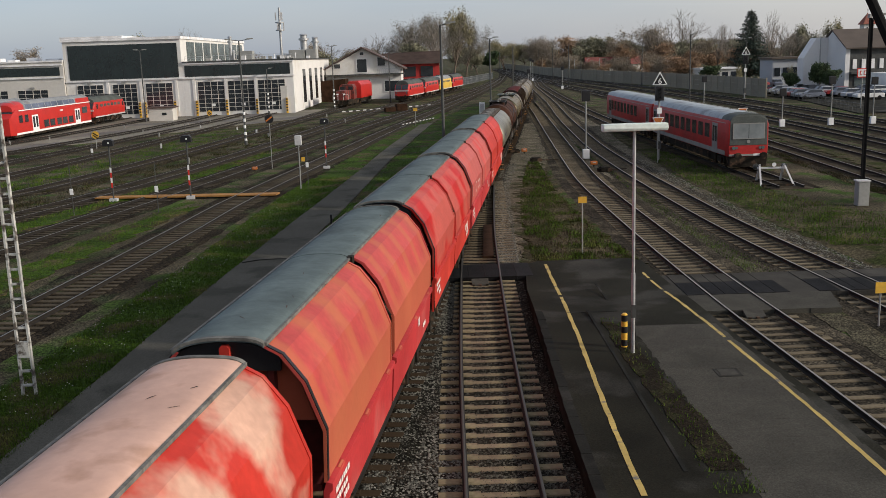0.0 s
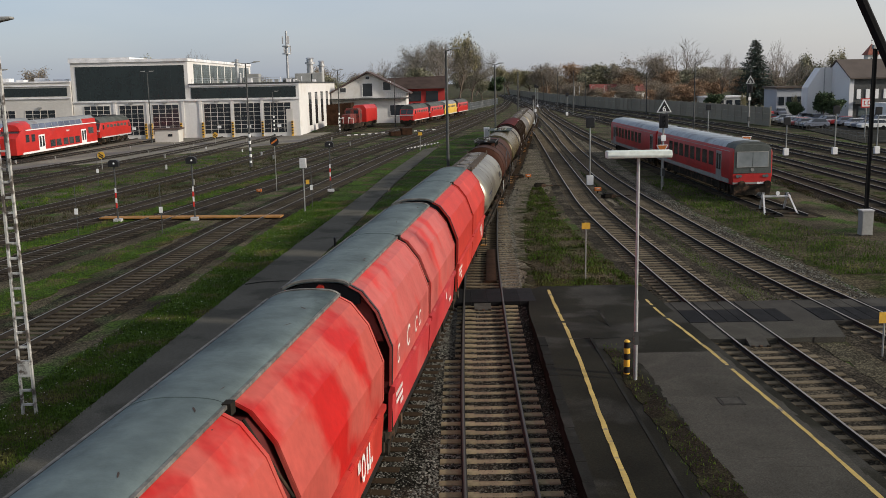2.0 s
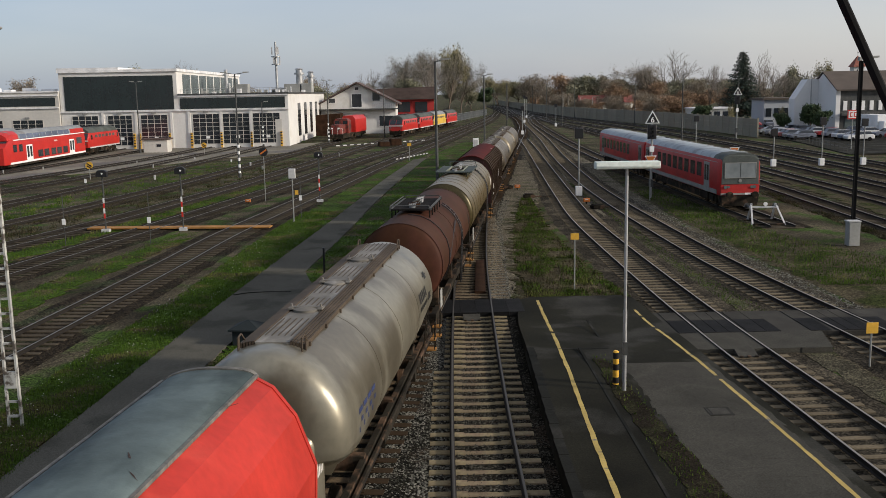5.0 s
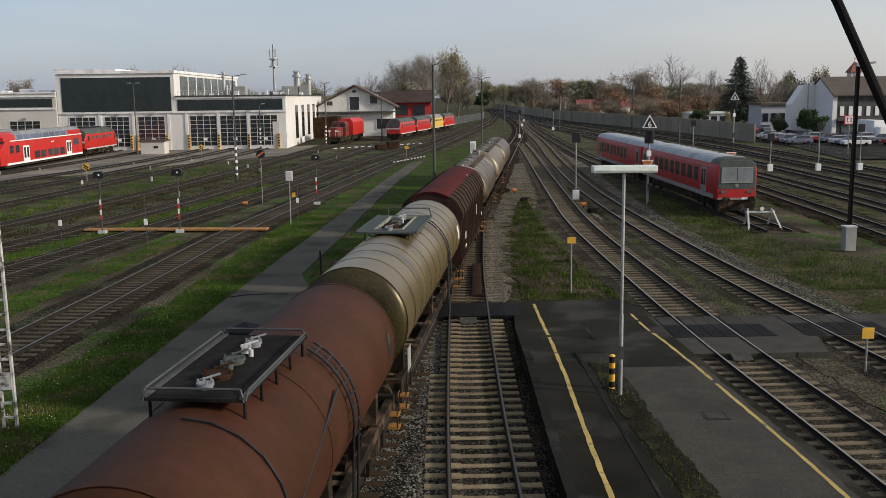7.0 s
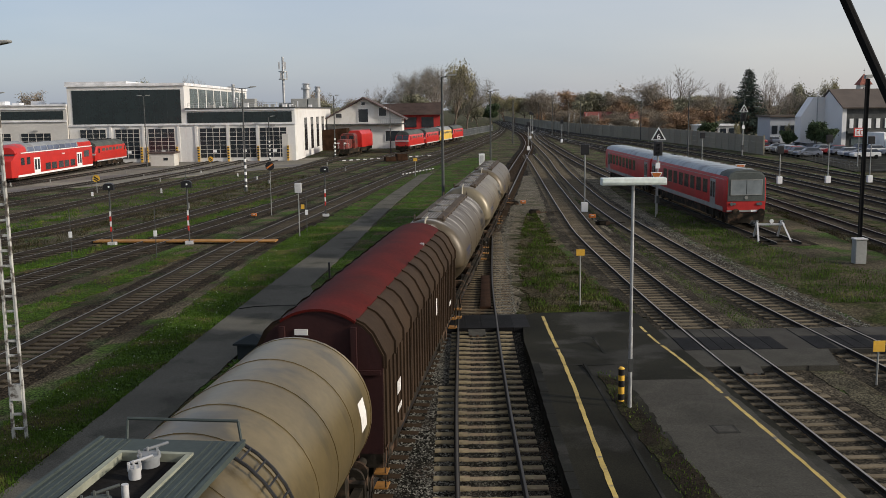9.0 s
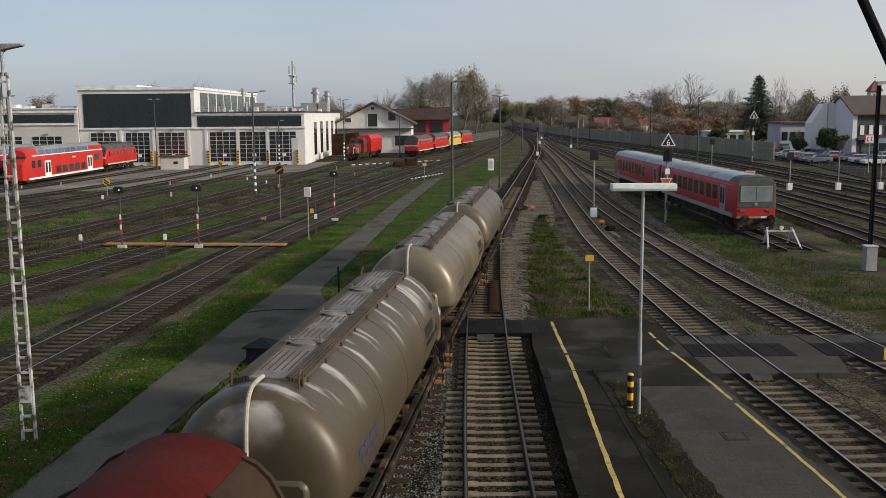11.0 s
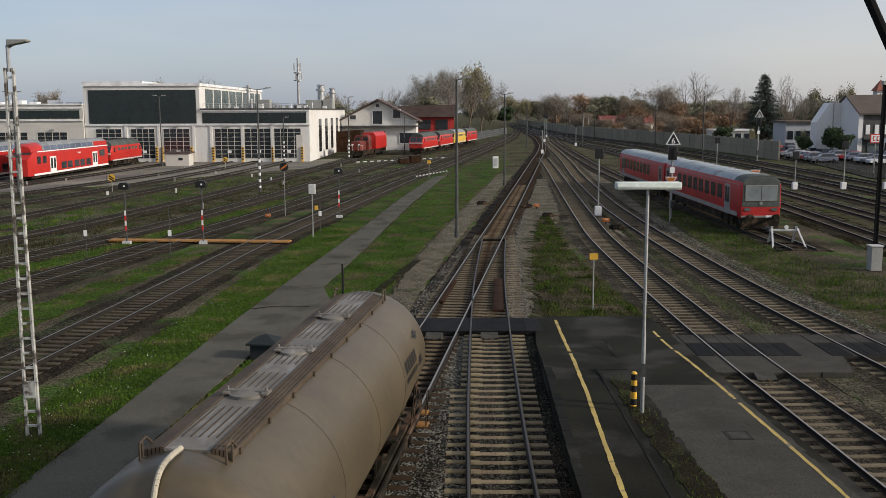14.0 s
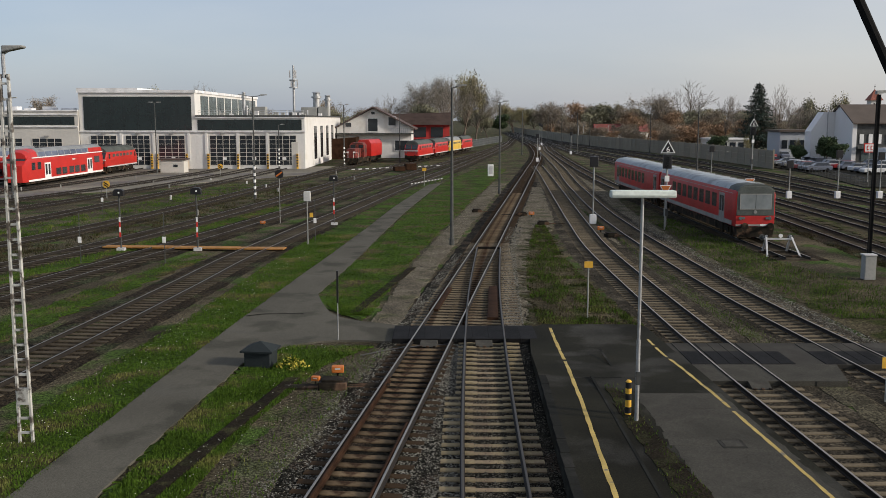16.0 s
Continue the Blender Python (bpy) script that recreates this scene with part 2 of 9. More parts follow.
ROOF_TILE = mat("brown_roof_tiles", (0.085, 0.06, 0.052), 0.85, dark=0.75, light=1.2, big=0.5, fine=5, bump=0.5, stretch=(1, 1, 3))
RED_WALL = mat("red_clad_wall", (0.42, 0.035, 0.03), 0.7, dark=0.85, light=1.1, big=0.3, fine=4, bump=0.1)
NOISEW = mat("noise_barrier_panel", (0.2464, 0.2251, 0.1699), 0.9, dark=0.8, light=1.15, big=0.12, fine=3, bump=0.3, rand=0.1)
BLUE_W = mat("pale_blue_render", (0.66, 0.66, 0.65), 0.85, dark=0.92, light=1.04, big=0.1, fine=3, bump=0.1)
GREY_W = mat("grey_render", (0.34, 0.36, 0.38), 0.85, dark=0.9, light=1.05, big=0.1, fine=3, bump=0.1)
SLATE = mat("brown_slate_roof", (0.085, 0.068, 0.055), 0.85, dark=0.85, light=1.12, big=0.4, fine=6, bump=0.4)
TEAL_P = mat("grey_green_plastic", (0.022, 0.028, 0.029), 0.7, spec=0.12, dark=0.85, light=1.1, bump=0.1)
BARK = mat("bark", (0.13, 0.10, 0.075), 0.9, dark=0.6, light=1.3, big=2, fine=12, bump=0.5)
TWIG = mat("twigs", (0.21, 0.185, 0.155), 0.9, dark=0.7, light=1.2, big=1, fine=5, bump=0)
DAISY = mat("white_flowers", (0.55, 0.55, 0.48), 0.8, dark=0.8, light=1.1, island=0.3, bump=0)
FLOWER = mat("yellow_flowers", (0.6, 0.5, 0.07), 0.7, dark=0.8, light=1.1, island=0.3, bump=0)
DARK_PLAT = mat("dark_grating", (0.014, 0.013, 0.012), 0.9, dark=0.6, light=1.5, big=1.5, fine=14, bump=0.4, spec=0.05)
TYRE = mat("tyre", (0.012, 0.012, 0.012), 0.85, bump=0.1, spec=0.08)


def foliage(name, col):
    return mat(name, col, 0.75, dark=0.55, light=1.5, big=0.35, fine=2.0, bump=0, island=0.4)


def rail_material(name, head):
    m = mat(name, (0.013, 0.010, 0.007), 0.8, 0.0, dark=0.7, light=1.3, big=1, fine=12, bump=0.2)
    N, L = m.node_tree.nodes, m.node_tree.links
    p = N["Principled BSDF"]
    out = N["Material Output"]
    top = N.new("ShaderNodeBsdfPrincipled")
    top.inputs["Base Color"].default_value = (head, head * 0.92, head * 0.78, 1)
    top.inputs["Metallic"].default_value, top.inputs["Roughness"].default_value = (1.0 if head > 0.1 else 0.0), 0.48
    top.inputs["Specular IOR Level"].default_value = 0.2
    g = N.new("ShaderNodeNewGeometry")
    s = N.new("ShaderNodeSeparateXYZ")
    pz = N.new("ShaderNodeSeparateXYZ")
    L.new(g.outputs["Normal"], s.inputs[0])
    L.new(g.outputs["Position"], pz.inputs[0])
    a, b, c = (N.new("ShaderNodeMath") for _ in range(3))
    a.operation, b.operation, c.operation = 'GREATER_THAN', 'GREATER_THAN', 'MULTIPLY'
    a.inputs[1].default_value, b.inputs[1].default_value = 0.9, -0.02
    L.new(s.outputs[2], a.inputs[0])
    L.new(pz.outputs[2], b.inputs[0])
    L.new(a.outputs[0], c.inputs[0])
    L.new(b.outputs[0], c.inputs[1])
    x = N.new("ShaderNodeMixShader")
    L.new(c.outputs[0], x.inputs[0])
    L.new(p.outputs[0], x.inputs[1])
    L.new(top.outputs[0], x.inputs[2])
    L.new(x.outputs[0], out.inputs[0])
    return m


RAIL = rail_material("rail_steel", 0.36)
RAIL_DULL = rail_material("dull_rail_steel", 0.045)
RAIL_YARD = rail_material("yard_rail_steel", 0.26)


def rusty_ends(m, a, b, col):
    """Brake rust thrown over the sleeper below and outside each rail."""
    N, L = m.node_tree.nodes, m.node_tree.links
    p = N["Principled BSDF"]
    src = p.inputs["Base Color"].links[0].from_socket
    tc, sx, ab, mr, mx = (N.new(q) for q in ("ShaderNodeTexCoord", "ShaderNodeSeparateXYZ", "ShaderNodeMath", "ShaderNodeMapRange", "ShaderNodeMix"))
    ab.operation = 'ABSOLUTE'
    mr.inputs[1].default_value, mr.inputs[2].default_value, mr.inputs[4].default_value = a, b, 0.85
    mx.data_type = 'RGBA'
    mx.inputs[7].default_value = (*col, 1)
    L.new(tc.outputs["Object"], sx.inputs[0])
    L.new(sx.outputs[0], ab.inputs[0])
    L.new(ab.outputs[0], mr.inputs[0])
    L.new(mr.outputs[0], mx.inputs[0])
    L.new(src, mx.inputs[6])
    L.new(mx.outputs[2], p.inputs["Base Color"])


rusty_ends(WOOD_SL, 0.40, 0.62, (0.030, 0.019, 0.011))

# ---- mesh kit ----


class Kit:
    """Collects the faces of one mesh."""

    def __init__(self):
        self.v, self.f = [], []

    def quad_strip(self, rings, closed=True, caps=True):
        """Skin over rings of equal length."""
        base, n = len(self.v), len(rings[0])
        for r in rings:
            self.v += [tuple(p) for p in r]
        for i in range(len(rings) - 1):
            for j in range(n if closed else n - 1):
                a, b = base + i * n + j, base + i * n + (j + 1) % n
                self.f.append((a, b, b + n, a + n))
        if caps and closed:
            self.f.append(tuple(base + j for j in range(n))[::-1])
            self.f.append(tuple(base + (len(rings) - 1) * n + j for j in range(n)))
        return self

    def box(self, x0, x1, y0, y1, z0, z1, m=None):
        pts = [(x, y, z) for z in (z0, z1) for x, y in ((x0, y0), (x1, y0), (x1, y1), (x0, y1))]
        if m is not None:
            pts = [tuple(m @ Vector(p)) for p in pts]
        b = len(self.v)
        self.v += pts
        self.f += [tuple(b + i for i in q) for q in ((3, 2, 1, 0), (4, 5, 6, 7), (0, 1, 5, 4), (1, 2, 6, 5), (2, 3, 7, 6), (3, 0, 4, 7))]
        return self

    def tube(self, p0, p1, r0, r1=None, n=8, caps=True):
        p0, p1 = Vector(p0), Vector(p1)
        r1 = r0 if r1 is None else r1
        q = (p1 - p0).to_track_quat('Z', 'Y')
        ring = [q @ Vector((math.cos(2 * math.pi * i / n), math.sin(2 * math.pi * i / n), 0)) for i in range(n)]
        return self.quad_strip([[p0 + r * r0 for r in ring], [p1 + r * r1 for r in ring]], caps=caps)

    def pipe(self, pts, r, n=6):
        for a, b in zip(pts, pts[1:]):
            self.tube(a, b, r, n=n)
        return self

    def prism(self, prof, y0, y1):
        """A profile of (x, z) pushed along y."""
        return self.quad_strip([[(x, y0, z) for x, z in prof], [(x, y1, z) for x, z in prof]])

    def prism_x(self, prof, x0, x1):
        """A profile of (y, z) pushed along x."""
        return self.quad_strip([[(x0, y, z) for y, z in prof], [(x1, y, z) for y, z in prof]])

    def tri(self, a, b, c):
        k = len(self.v)
        self.v += [tuple(a), tuple(b), tuple(c)]
        self.f.append((k, k + 1, k + 2))

    def mesh(self, name, material, smooth=35):
        me = bpy.data.meshes.new(name)
        me.from_pydata(self.v, [], self.f)
        bm = bmesh.new()
        bm.from_mesh(me)
        if len(bm.faces) < 60000:
            bmesh.ops.recalc_face_normals(bm, faces=bm.faces)
        bm.to_mesh(me)
        bm.free()
        me.materials.append(material)
        if smooth:
            me.shade_smooth()
            me.set_sharp_from_angle(angle=radians(smooth))
        return me


def part(name, kit, material, parent=None, label="", m=None, smooth=35, bevel=0.0, kind=""):
    """One mesh object, under a thing or a part."""
    me = kit.mesh(name, material, smooth) if isinstance(kit, Kit) else kit
    ob = new(name, me)
    if parent is not None:
        ob.parent = parent
    if m is not None:
        ob.matrix_basis = m
    if label or kind:
        tagged(ob, label, kind=kind)
    if bevel:
        b = ob.modifiers.new("edge", 'BEVEL')
        b.width, b.segments, b.limit_method, b.angle_limit = bevel, 2, 'ANGLE', radians(30)
    return ob


def thing(name, m, label, category, group=""):
    ob = new(name)
    ob.empty_display_size = 0.3
    ob.matrix_basis = m
    return tagged(ob, label, category, group)


def single(name, kit, material, label, category, m=None, group="", kind="", smooth=35, bevel=0.0):
    ob = part(name, kit, material, None, "", m, smooth, bevel)
    return tagged(ob, label, category, group, kind)


def words(name, text, size, material, parent, m, depth=0.01):
    """Raised lettering as a mesh, in the built-in font."""
    cu = bpy.data.curves.new(name, 'FONT')
    cu.body, cu.size, cu.extrude, cu.align_x, cu.align_y = text, size, depth, 'CENTER', 'CENTER'
    tmp = bpy.data.objects.new(name, cu)
    me = bpy.data.meshes.new_from_object(tmp)
    bpy.data.objects.remove(tmp)
    me.materials.append(material)
    return part(name, me, material, parent, "", m)


def spline(pts, step=0.6):
    """Even steps along a smooth curve through plan points."""
    P = [Vector((*p, 0)) for p in pts]
    P = [P[0] * 2 - P[1]] + P + [P[-1] * 2 - P[-2]]
    fine = []
    for i in range(1, len(P) - 2):
        a, b, c, d = P[i - 1:i + 3]
        n = max(4, int((c - b).length / 0.3))
        for k in range(n):
            u = k / n
            fine.append(0.5 * ((2 * b) + (c - a) * u + (2 * a - 5 * b + 4 * c - d) * u * u + (3 * b - a - 3 * c + d) * u ** 3))
    fine.append(P[-2])
    out, left = [fine[0]], step
    for a, b in zip(fine, fine[1:]):
        d = (b - a).length
        while d >= left:
            a = a + (b - a) * (left / d)
            out.append(a)
            d, left = (b - a).length, step
        left -= d
    return out


def sides(pts):
    """Unit vectors to the right of each point of a path."""
    out = []
    for i in range(len(pts)):
        d = (pts[min(i + 1, len(pts) - 1)] - pts[max(i - 1, 0)]).normalized()
        out.append(Vector((d.y, -d.x, 0)))
    return out


def band(name, left, right, z, material, rows=4, step=1.0, jitter=0.0, label="", category="", thick=0.05, seed=1):
    """A strip of surface between two plan curves, with ragged edges where jitter is set."""
    rnd = random.Random(seed)
    n = max(8, int(max((Vector(left[i]) - Vector(left[i + 1])).length for i in range(len(left) - 1)) * (len(left) - 1) / step))

    def even(c):
        s = spline(c, 0.5)
        return [s[min(len(s) - 1, int(i * (len(s) - 1) / n))] for i in range(n + 1)]
    a, b = even(left), even(right)
    k = Kit()
    rings = []
    for p, q in zip(a, b):
        ja, jb = rnd.uniform(-jitter, jitter), rnd.uniform(-jitter, jitter)
        w = (q - p).normalized()
        p, q = p + w * ja, q + w * jb
        ring = [(p.x, p.y, z - thick)]
        for i in range(rows + 1):
            c = p.lerp(q, i / rows)
            ring.append((c.x, c.y, z + (rnd.uniform(-0.3, 0.3) * jitter * 0.12)))
        ring.append((q.x, q.y, z - thick))
        rings.append(ring)
    k.quad_strip(rings, closed=False)
    return single(name, k, material, label, category, kind="structure", smooth=50)


def tufts(name, places, label, size=(0.1, 0.25), material=None, seed=3, lean=0.5):
    """Blades of grass: one mesh."""
    rnd = random.Random(seed)
    v, f = [], []
    for x, y, z in places:
        h, a = rnd.uniform(*size), rnd.uniform(0, 6.283)
        w = 0.008 + h * 0.055
        dx, dy = math.cos(a) * w, math.sin(a) * w
        lx, ly = rnd.uniform(-lean, lean) * h, rnd.uniform(-lean, lean) * h
        b = len(v)
        v += [(x - dx, y - dy, z), (x + dx, y + dy, z), (x + lx, y + ly, z + h)]
        f.append((b, b + 1, b + 2))
    me = bpy.data.meshes.new(name)
    me.from_pydata(v, [], f)
    me.materials.append(material or BLADE)
    return tagged(new(name, me), label, "grass", kind="stuff")

# ---- ground and tracks ----
G0 = -0.22          # general ground; rail tops are at zero
k = Kit()
for gx in range(-12, 12):
    for gy in range(-4, 30):
        k.v += [(gx * 60, gy * 60, G0), (gx * 60 + 60, gy * 60, G0), (gx * 60 + 60, gy * 60 + 60, G0), (gx * 60, gy * 60 + 60, G0)]
        b = len(k.v) - 4
        k.f.append((b, b + 1, b + 2, b + 3))
k.v += [(-3000, -1500, G0 - 0.06), (3000, -1500, G0 - 0.06), (3000, 4500, G0 - 0.06), (-3000, 4500, G0 - 0.06)]
k.f.append(tuple(range(len(k.v) - 4, len(k.v))))
single("ground", k, GROUND, "brown gravelly railway yard ground with weeds and patches of grass", "ground", kind="structure", smooth=0)

TURN = math.degrees(math.atan(0.122))    # the freight track runs straight, to the right of +y


def line_l(y):
    return -4.75 + 0.122 * y


L_PTS = [(line_l(y), y) for y in (-40, -10, 20, 50, 80, 110, 140, 165)] + [(20.2, 205), (24.6, 252), (30, 345), (38, 600)]
M_PTS = [(0.55, -30), (0.95, 0), (1.15, 17), (1.26, 24), (1.42, 30), (1.62, 36), (1.98, 45), (2.5, 54), (3.02, 62)]
R1_PTS = [(11.2, -20), (10.75, 10), (10.4, 21.9), (10.05, 31.8), (9.95, 45), (10.1, 60.9), (10.8, 74.1), (12.5, 100), (15.2, 140), (17.2, 172)]
R2_PTS = [(17.5, -10), (15.9, 18), (14.9, 31.4), (14.1, 45), (13.95, 60.9), (14.1, 74), (14.7, 90), (17, 125), (20.6, 170), (26, 250), (33, 345), (40, 600)]
D_PTS = [(21.55, 57), (21.45, 80), (21.45, 112), (22.2, 140), (24.2, 180), (28.5, 250), (35, 345), (41, 600)]
E_PTS = [[(23.5, 5), (26, 33), (27.9, 59), (29.4, 84), (30.6, 105), (32.5, 150), (33.5, 200), (33.5, 250), (37.5, 345), (42, 600)]]
for d in (4.4, 9.1, 13.9, 18.6):
    E_PTS.append([(24.5 + d * 1.1, 5), (28.5 + d, 59), (30.4 + d, 105), (31.8 + d, 150), (31.6 + d, 200), (30 + d, 260), (31 + d * 0.75, 345), (42 + d * 0.3, 600)])
W1_PTS = [(-17, 15), (-15, 28), (-14, 38), (-13.2, 48), (-12.2, 60.9), (-8.7, 88.3), (-4.9, 118), (2.4, 168), (18.5, 290), (31, 420)]
W2_PTS = [(-25.5, 28), (-22, 42), (-18.4, 61), (-13.6, 90), (-8.8, 125), (-2.2, 165), (14.5, 275), (26, 370)]
W3_PTS = [(-34, 30), (-29, 42), (-23.5, 61), (-18.4, 90), (-13.6, 130), (-6.3, 188), (0.5, 222), (7.4, 256)]
W4_PTS = [(-41, 36), (-36, 46), (-29.4, 65), (-24.6, 95), (-20.3, 140), (-16.6, 176), (-14.6, 205)]
W5_PTS = [(-48, 40), (-43, 52), (-36, 72), (-31.6, 110), (-28.6, 145), (-27.6, 164)]
W6_PTS = [(-54, 46), (-49, 60), (-42, 80), (-36.5, 115), (-33.4, 148), (-32.8, 164)]
W7_PTS = [(-60, 54), (-54, 72), (-46, 95), (-40.5, 125), (-38.2, 150), (-37.8, 164)]
W8_PTS = [(-60, 70), (-54, 90), (-49.5, 120), (-46.8, 150), (-46.4, 164)]
W9_PTS = [(-54.0, 70), (-52.8, 100), (-52.5, 130), (-52.4, 166)]

LONG_SL = mat("turnout_sleeper", (0.150, 0.120, 0.078), 0.9, dark=0.6, light=1.3, big=1.0, fine=10, bump=0.6, rand=0.22, stain=(0.05, 0.03, 0.018), stain_amt=0.25, stain_scale=1.6, spec=0.06)
_slm = {}


def sleeper_mesh(kind, length):
    key = (kind, round(length, 1))
    if key not in _slm:
        k = Kit()
        h = key[1] / 2
        if kind in ("concrete", "dusty"):
            for s in (-1, 1):
                k.prism_x([(-0.15, -0.38), (0.15, -0.38), (0.12, -0.165), (-0.12, -0.165)], *sorted((s * h, s * 0.45)))
            k.prism_x([(-0.13, -0.38), (0.13, -0.38), (0.10, -0.185), (-0.10, -0.185)], -0.45, 0.45)
        else:
            k.prism_x([(-0.13, -0.38), (0.13, -0.38), (0.13, -0.18), (0.11, -0.165), (-0.11, -0.165), (-0.13, -0.18)], -h, h)
        for s in (-1, 1):
            k.box(s * 0.7535 - 0.13, s * 0.7535 + 0.13, -0.08, 0.08, -0.166, -0.15)
        _slm[key] = k.mesh("sleeper", LONG_SL if kind == "timber" and length > 2.7 else {"dusty": DUSTY_SL, "concrete": CONC_SL, "timber": WOOD_SL, "old": GREY_SL}[kind], 0)
    return _slm[key]


def rail_kit(pts, off):
    prof = [(-0.062, -0.15), (-0.062, -0.138), (-0.012, -0.12), (-0.010, -0.045), (-0.035, -0.034), (-0.035, -0.006), (-0.027, 0.0),
            (0.027, 0.0), (0.035, -0.006), (0.035, -0.034), (0.010, -0.045), (0.012, -0.12), (0.062, -0.138), (0.062, -0.15)]
    k = Kit()
    k.quad_strip([[(*(p + s * (off + x))[:2], z) for x, z in prof] for p, s in zip(pts, sides(pts))])
    return k


def track(pts, kind, bed, label, near=0.0, far=0.0, long_to=None, skip=None, narrow=None, width=1.75, steel=None):
    """One track: bed, two rails, and sleepers, single ones between near and far (along y), the rest in one mesh."""
    path = spline(pts, 0.6)
    sd = sides(path)
    root = thing("railway_track", Matrix(), label, "railway track", "tracks of the yard")
    tagged(root, kind="structure")
    k = Kit()
    rnd = random.Random(len(pts) * 7 + int(pts[0][0] * 10))
    rings = []
    for p, s in list(zip(path, sd))[::2]:
        ring = []
        for x, z in ((-width - 0.75, -0.30), (-width, -0.19), (-0.9, -0.197), (-0.5, -0.203), (0.5, -0.203), (0.9, -0.197), (width, -0.19), (width + 0.75, -0.30)):
            q = p + s * (x + rnd.uniform(-0.08, 0.08))
            ring.append((q.x, q.y, z + rnd.uniform(-0.008, 0.008)))
        rings.append(ring)
    k.quad_strip(rings, closed=False)
    part("ballast_bed", k, bed, root, smooth=60)
    thin = path[::3] + [path[-1]]
    for off in (-0.7535, 0.7535):
        part("rail", rail_kit(thin, off), steel or RAIL, root, "worn steel rail with a bright head", smooth=40)
    rest, singles = Kit(), []
    for p, s in zip(path, sd):
        if skip and skip[0] < p.y < skip[1]:
            continue
        turn = math.atan2(s.y, s.x)
        length, mid = 2.6, p
        if narrow and narrow[0] < p.y < narrow[1]:
            length, mid = 2.3, p + s * narrow[2]
        if long_to and long_to[0] < p.y < long_to[1]:
            t = (p.y - long_to[0]) / (long_to[1] - long_to[0])
            length = 2.6 + long_to[2] * (1 - t)
            mid = p + s * (length - 2.6) / 2
        if near < p.y < far:
            singles.append((mid, turn, length))
        elif p.y < 330 and p.y > -15:
            rest.box(-length / 2, length / 2, -0.13, 0.13, -0.36, -0.168, pose(mid.x, mid.y, 0, 0, 0, math.degrees(turn)))
    if rest.v:
        part("sleepers", rest, {"dusty": DUSTY_SL, "concrete": CONC_SL, "timber": WOOD_SL, "old": GREY_SL}[kind], root, smooth=0, kind="stuff")
    return root, singles, kind


SLEEPERS = []
SLEEPERS.append(track(M_PTS, "concrete", BALLAST, "straight track on pale concrete sleepers in grey ballast beside the platform", 14, 58, skip=(35.4, 70), narrow=(28.5, 36, 0.15), steel=RAIL_DULL))
SLEEPERS.append(track(L_PTS, "timber", BALLAST, "freight track on rust-stained sleepers with a turnout", 14, 110, long_to=(37.9, 66, 2.05), narrow=(28.5, 36, -0.15), skip=(35.4, 37.9)))
SLEEPERS.append(track(R1_PTS, "dusty", DUSTY_BED, "curving track on worn concrete sleepers beyond the platform", 16, 90))
SLEEPERS.append(track(R2_PTS, "dusty", DUSTY_BED, "curving track on concrete sleepers in grey stone ballast", 20, 90))
SLEEPERS.append(track(D_PTS, "old", BALLAST_OLD, "stabling track ending at a buffer stop"))
blades = SLEEPERS[1][0]
for off, ya, yb in ((-0.655, 12, 31.5), (0.655, 12, 27)):
    pts = [Vector((line_l(y), float(y), 0)) for y in np.arange(ya, yb, 1.5)]
    part("switch_blade", rail_kit(pts, off), RUST, blades, "rusty check rail beside the running rail", smooth=40)
for e in E_PTS:
    SLEEPERS.append(track(e, "old", BALLAST_OLD, "running track with rusty ballast below the noise barrier"))
SLEEPERS.append(track(W1_PTS, "old", BALLAST_OLD, "weathered yard track on grey sleepers in rusty ballast", 24, 95, steel=RAIL_YARD))
for w in (W2_PTS, W3_PTS, W4_PTS):
    SLEEPERS.append(track(w, "old", BALLAST_OLD, "rusty depot track half sunk in weedy ground", steel=RAIL_YARD))
for w in (W5_PTS, W6_PTS, W7_PTS, W8_PTS, W9_PTS):
    SLEEPERS.append(track(w, "old", BALLAST_OLD, "dark depot track leading into the engine shed", width=1.0, steel=RAIL_YARD))

# footpath with a branch to the crossing
band("path", [(-10.6, -10), (-10.0, 16), (-9.5, 26.2), (-8.92, 35.9), (-7.94, 49), (-7.05, 60), (-5.9, 75), (-4.65, 93), (-1.9, 124)],
     [(-8.4, -10), (-7.9, 18), (-7.5, 26.2), (-7.0, 32.3), (-5.85, 49), (-5.1, 60), (-4.24, 75.4), (-3.0, 93), (-0.2, 127)], -0.15, PATHM, 6, 1.0, 0.03,
     "narrow grey asphalt service path beside the tracks", "path", 0.15)
band("path_branch", [(-7.4, 33.2), (-6.0, 34.8), (-4.2, 35.8), (-1.75, 35.6)], [(-6.4, 47), (-5.35, 42.4), (-4.3, 40.0), (-1.62, 38.4)], -0.145, PATHM, 6, 0.4, 0.02,
     "asphalt branch of the path leading to the level crossing", "path", 0.15, 2)
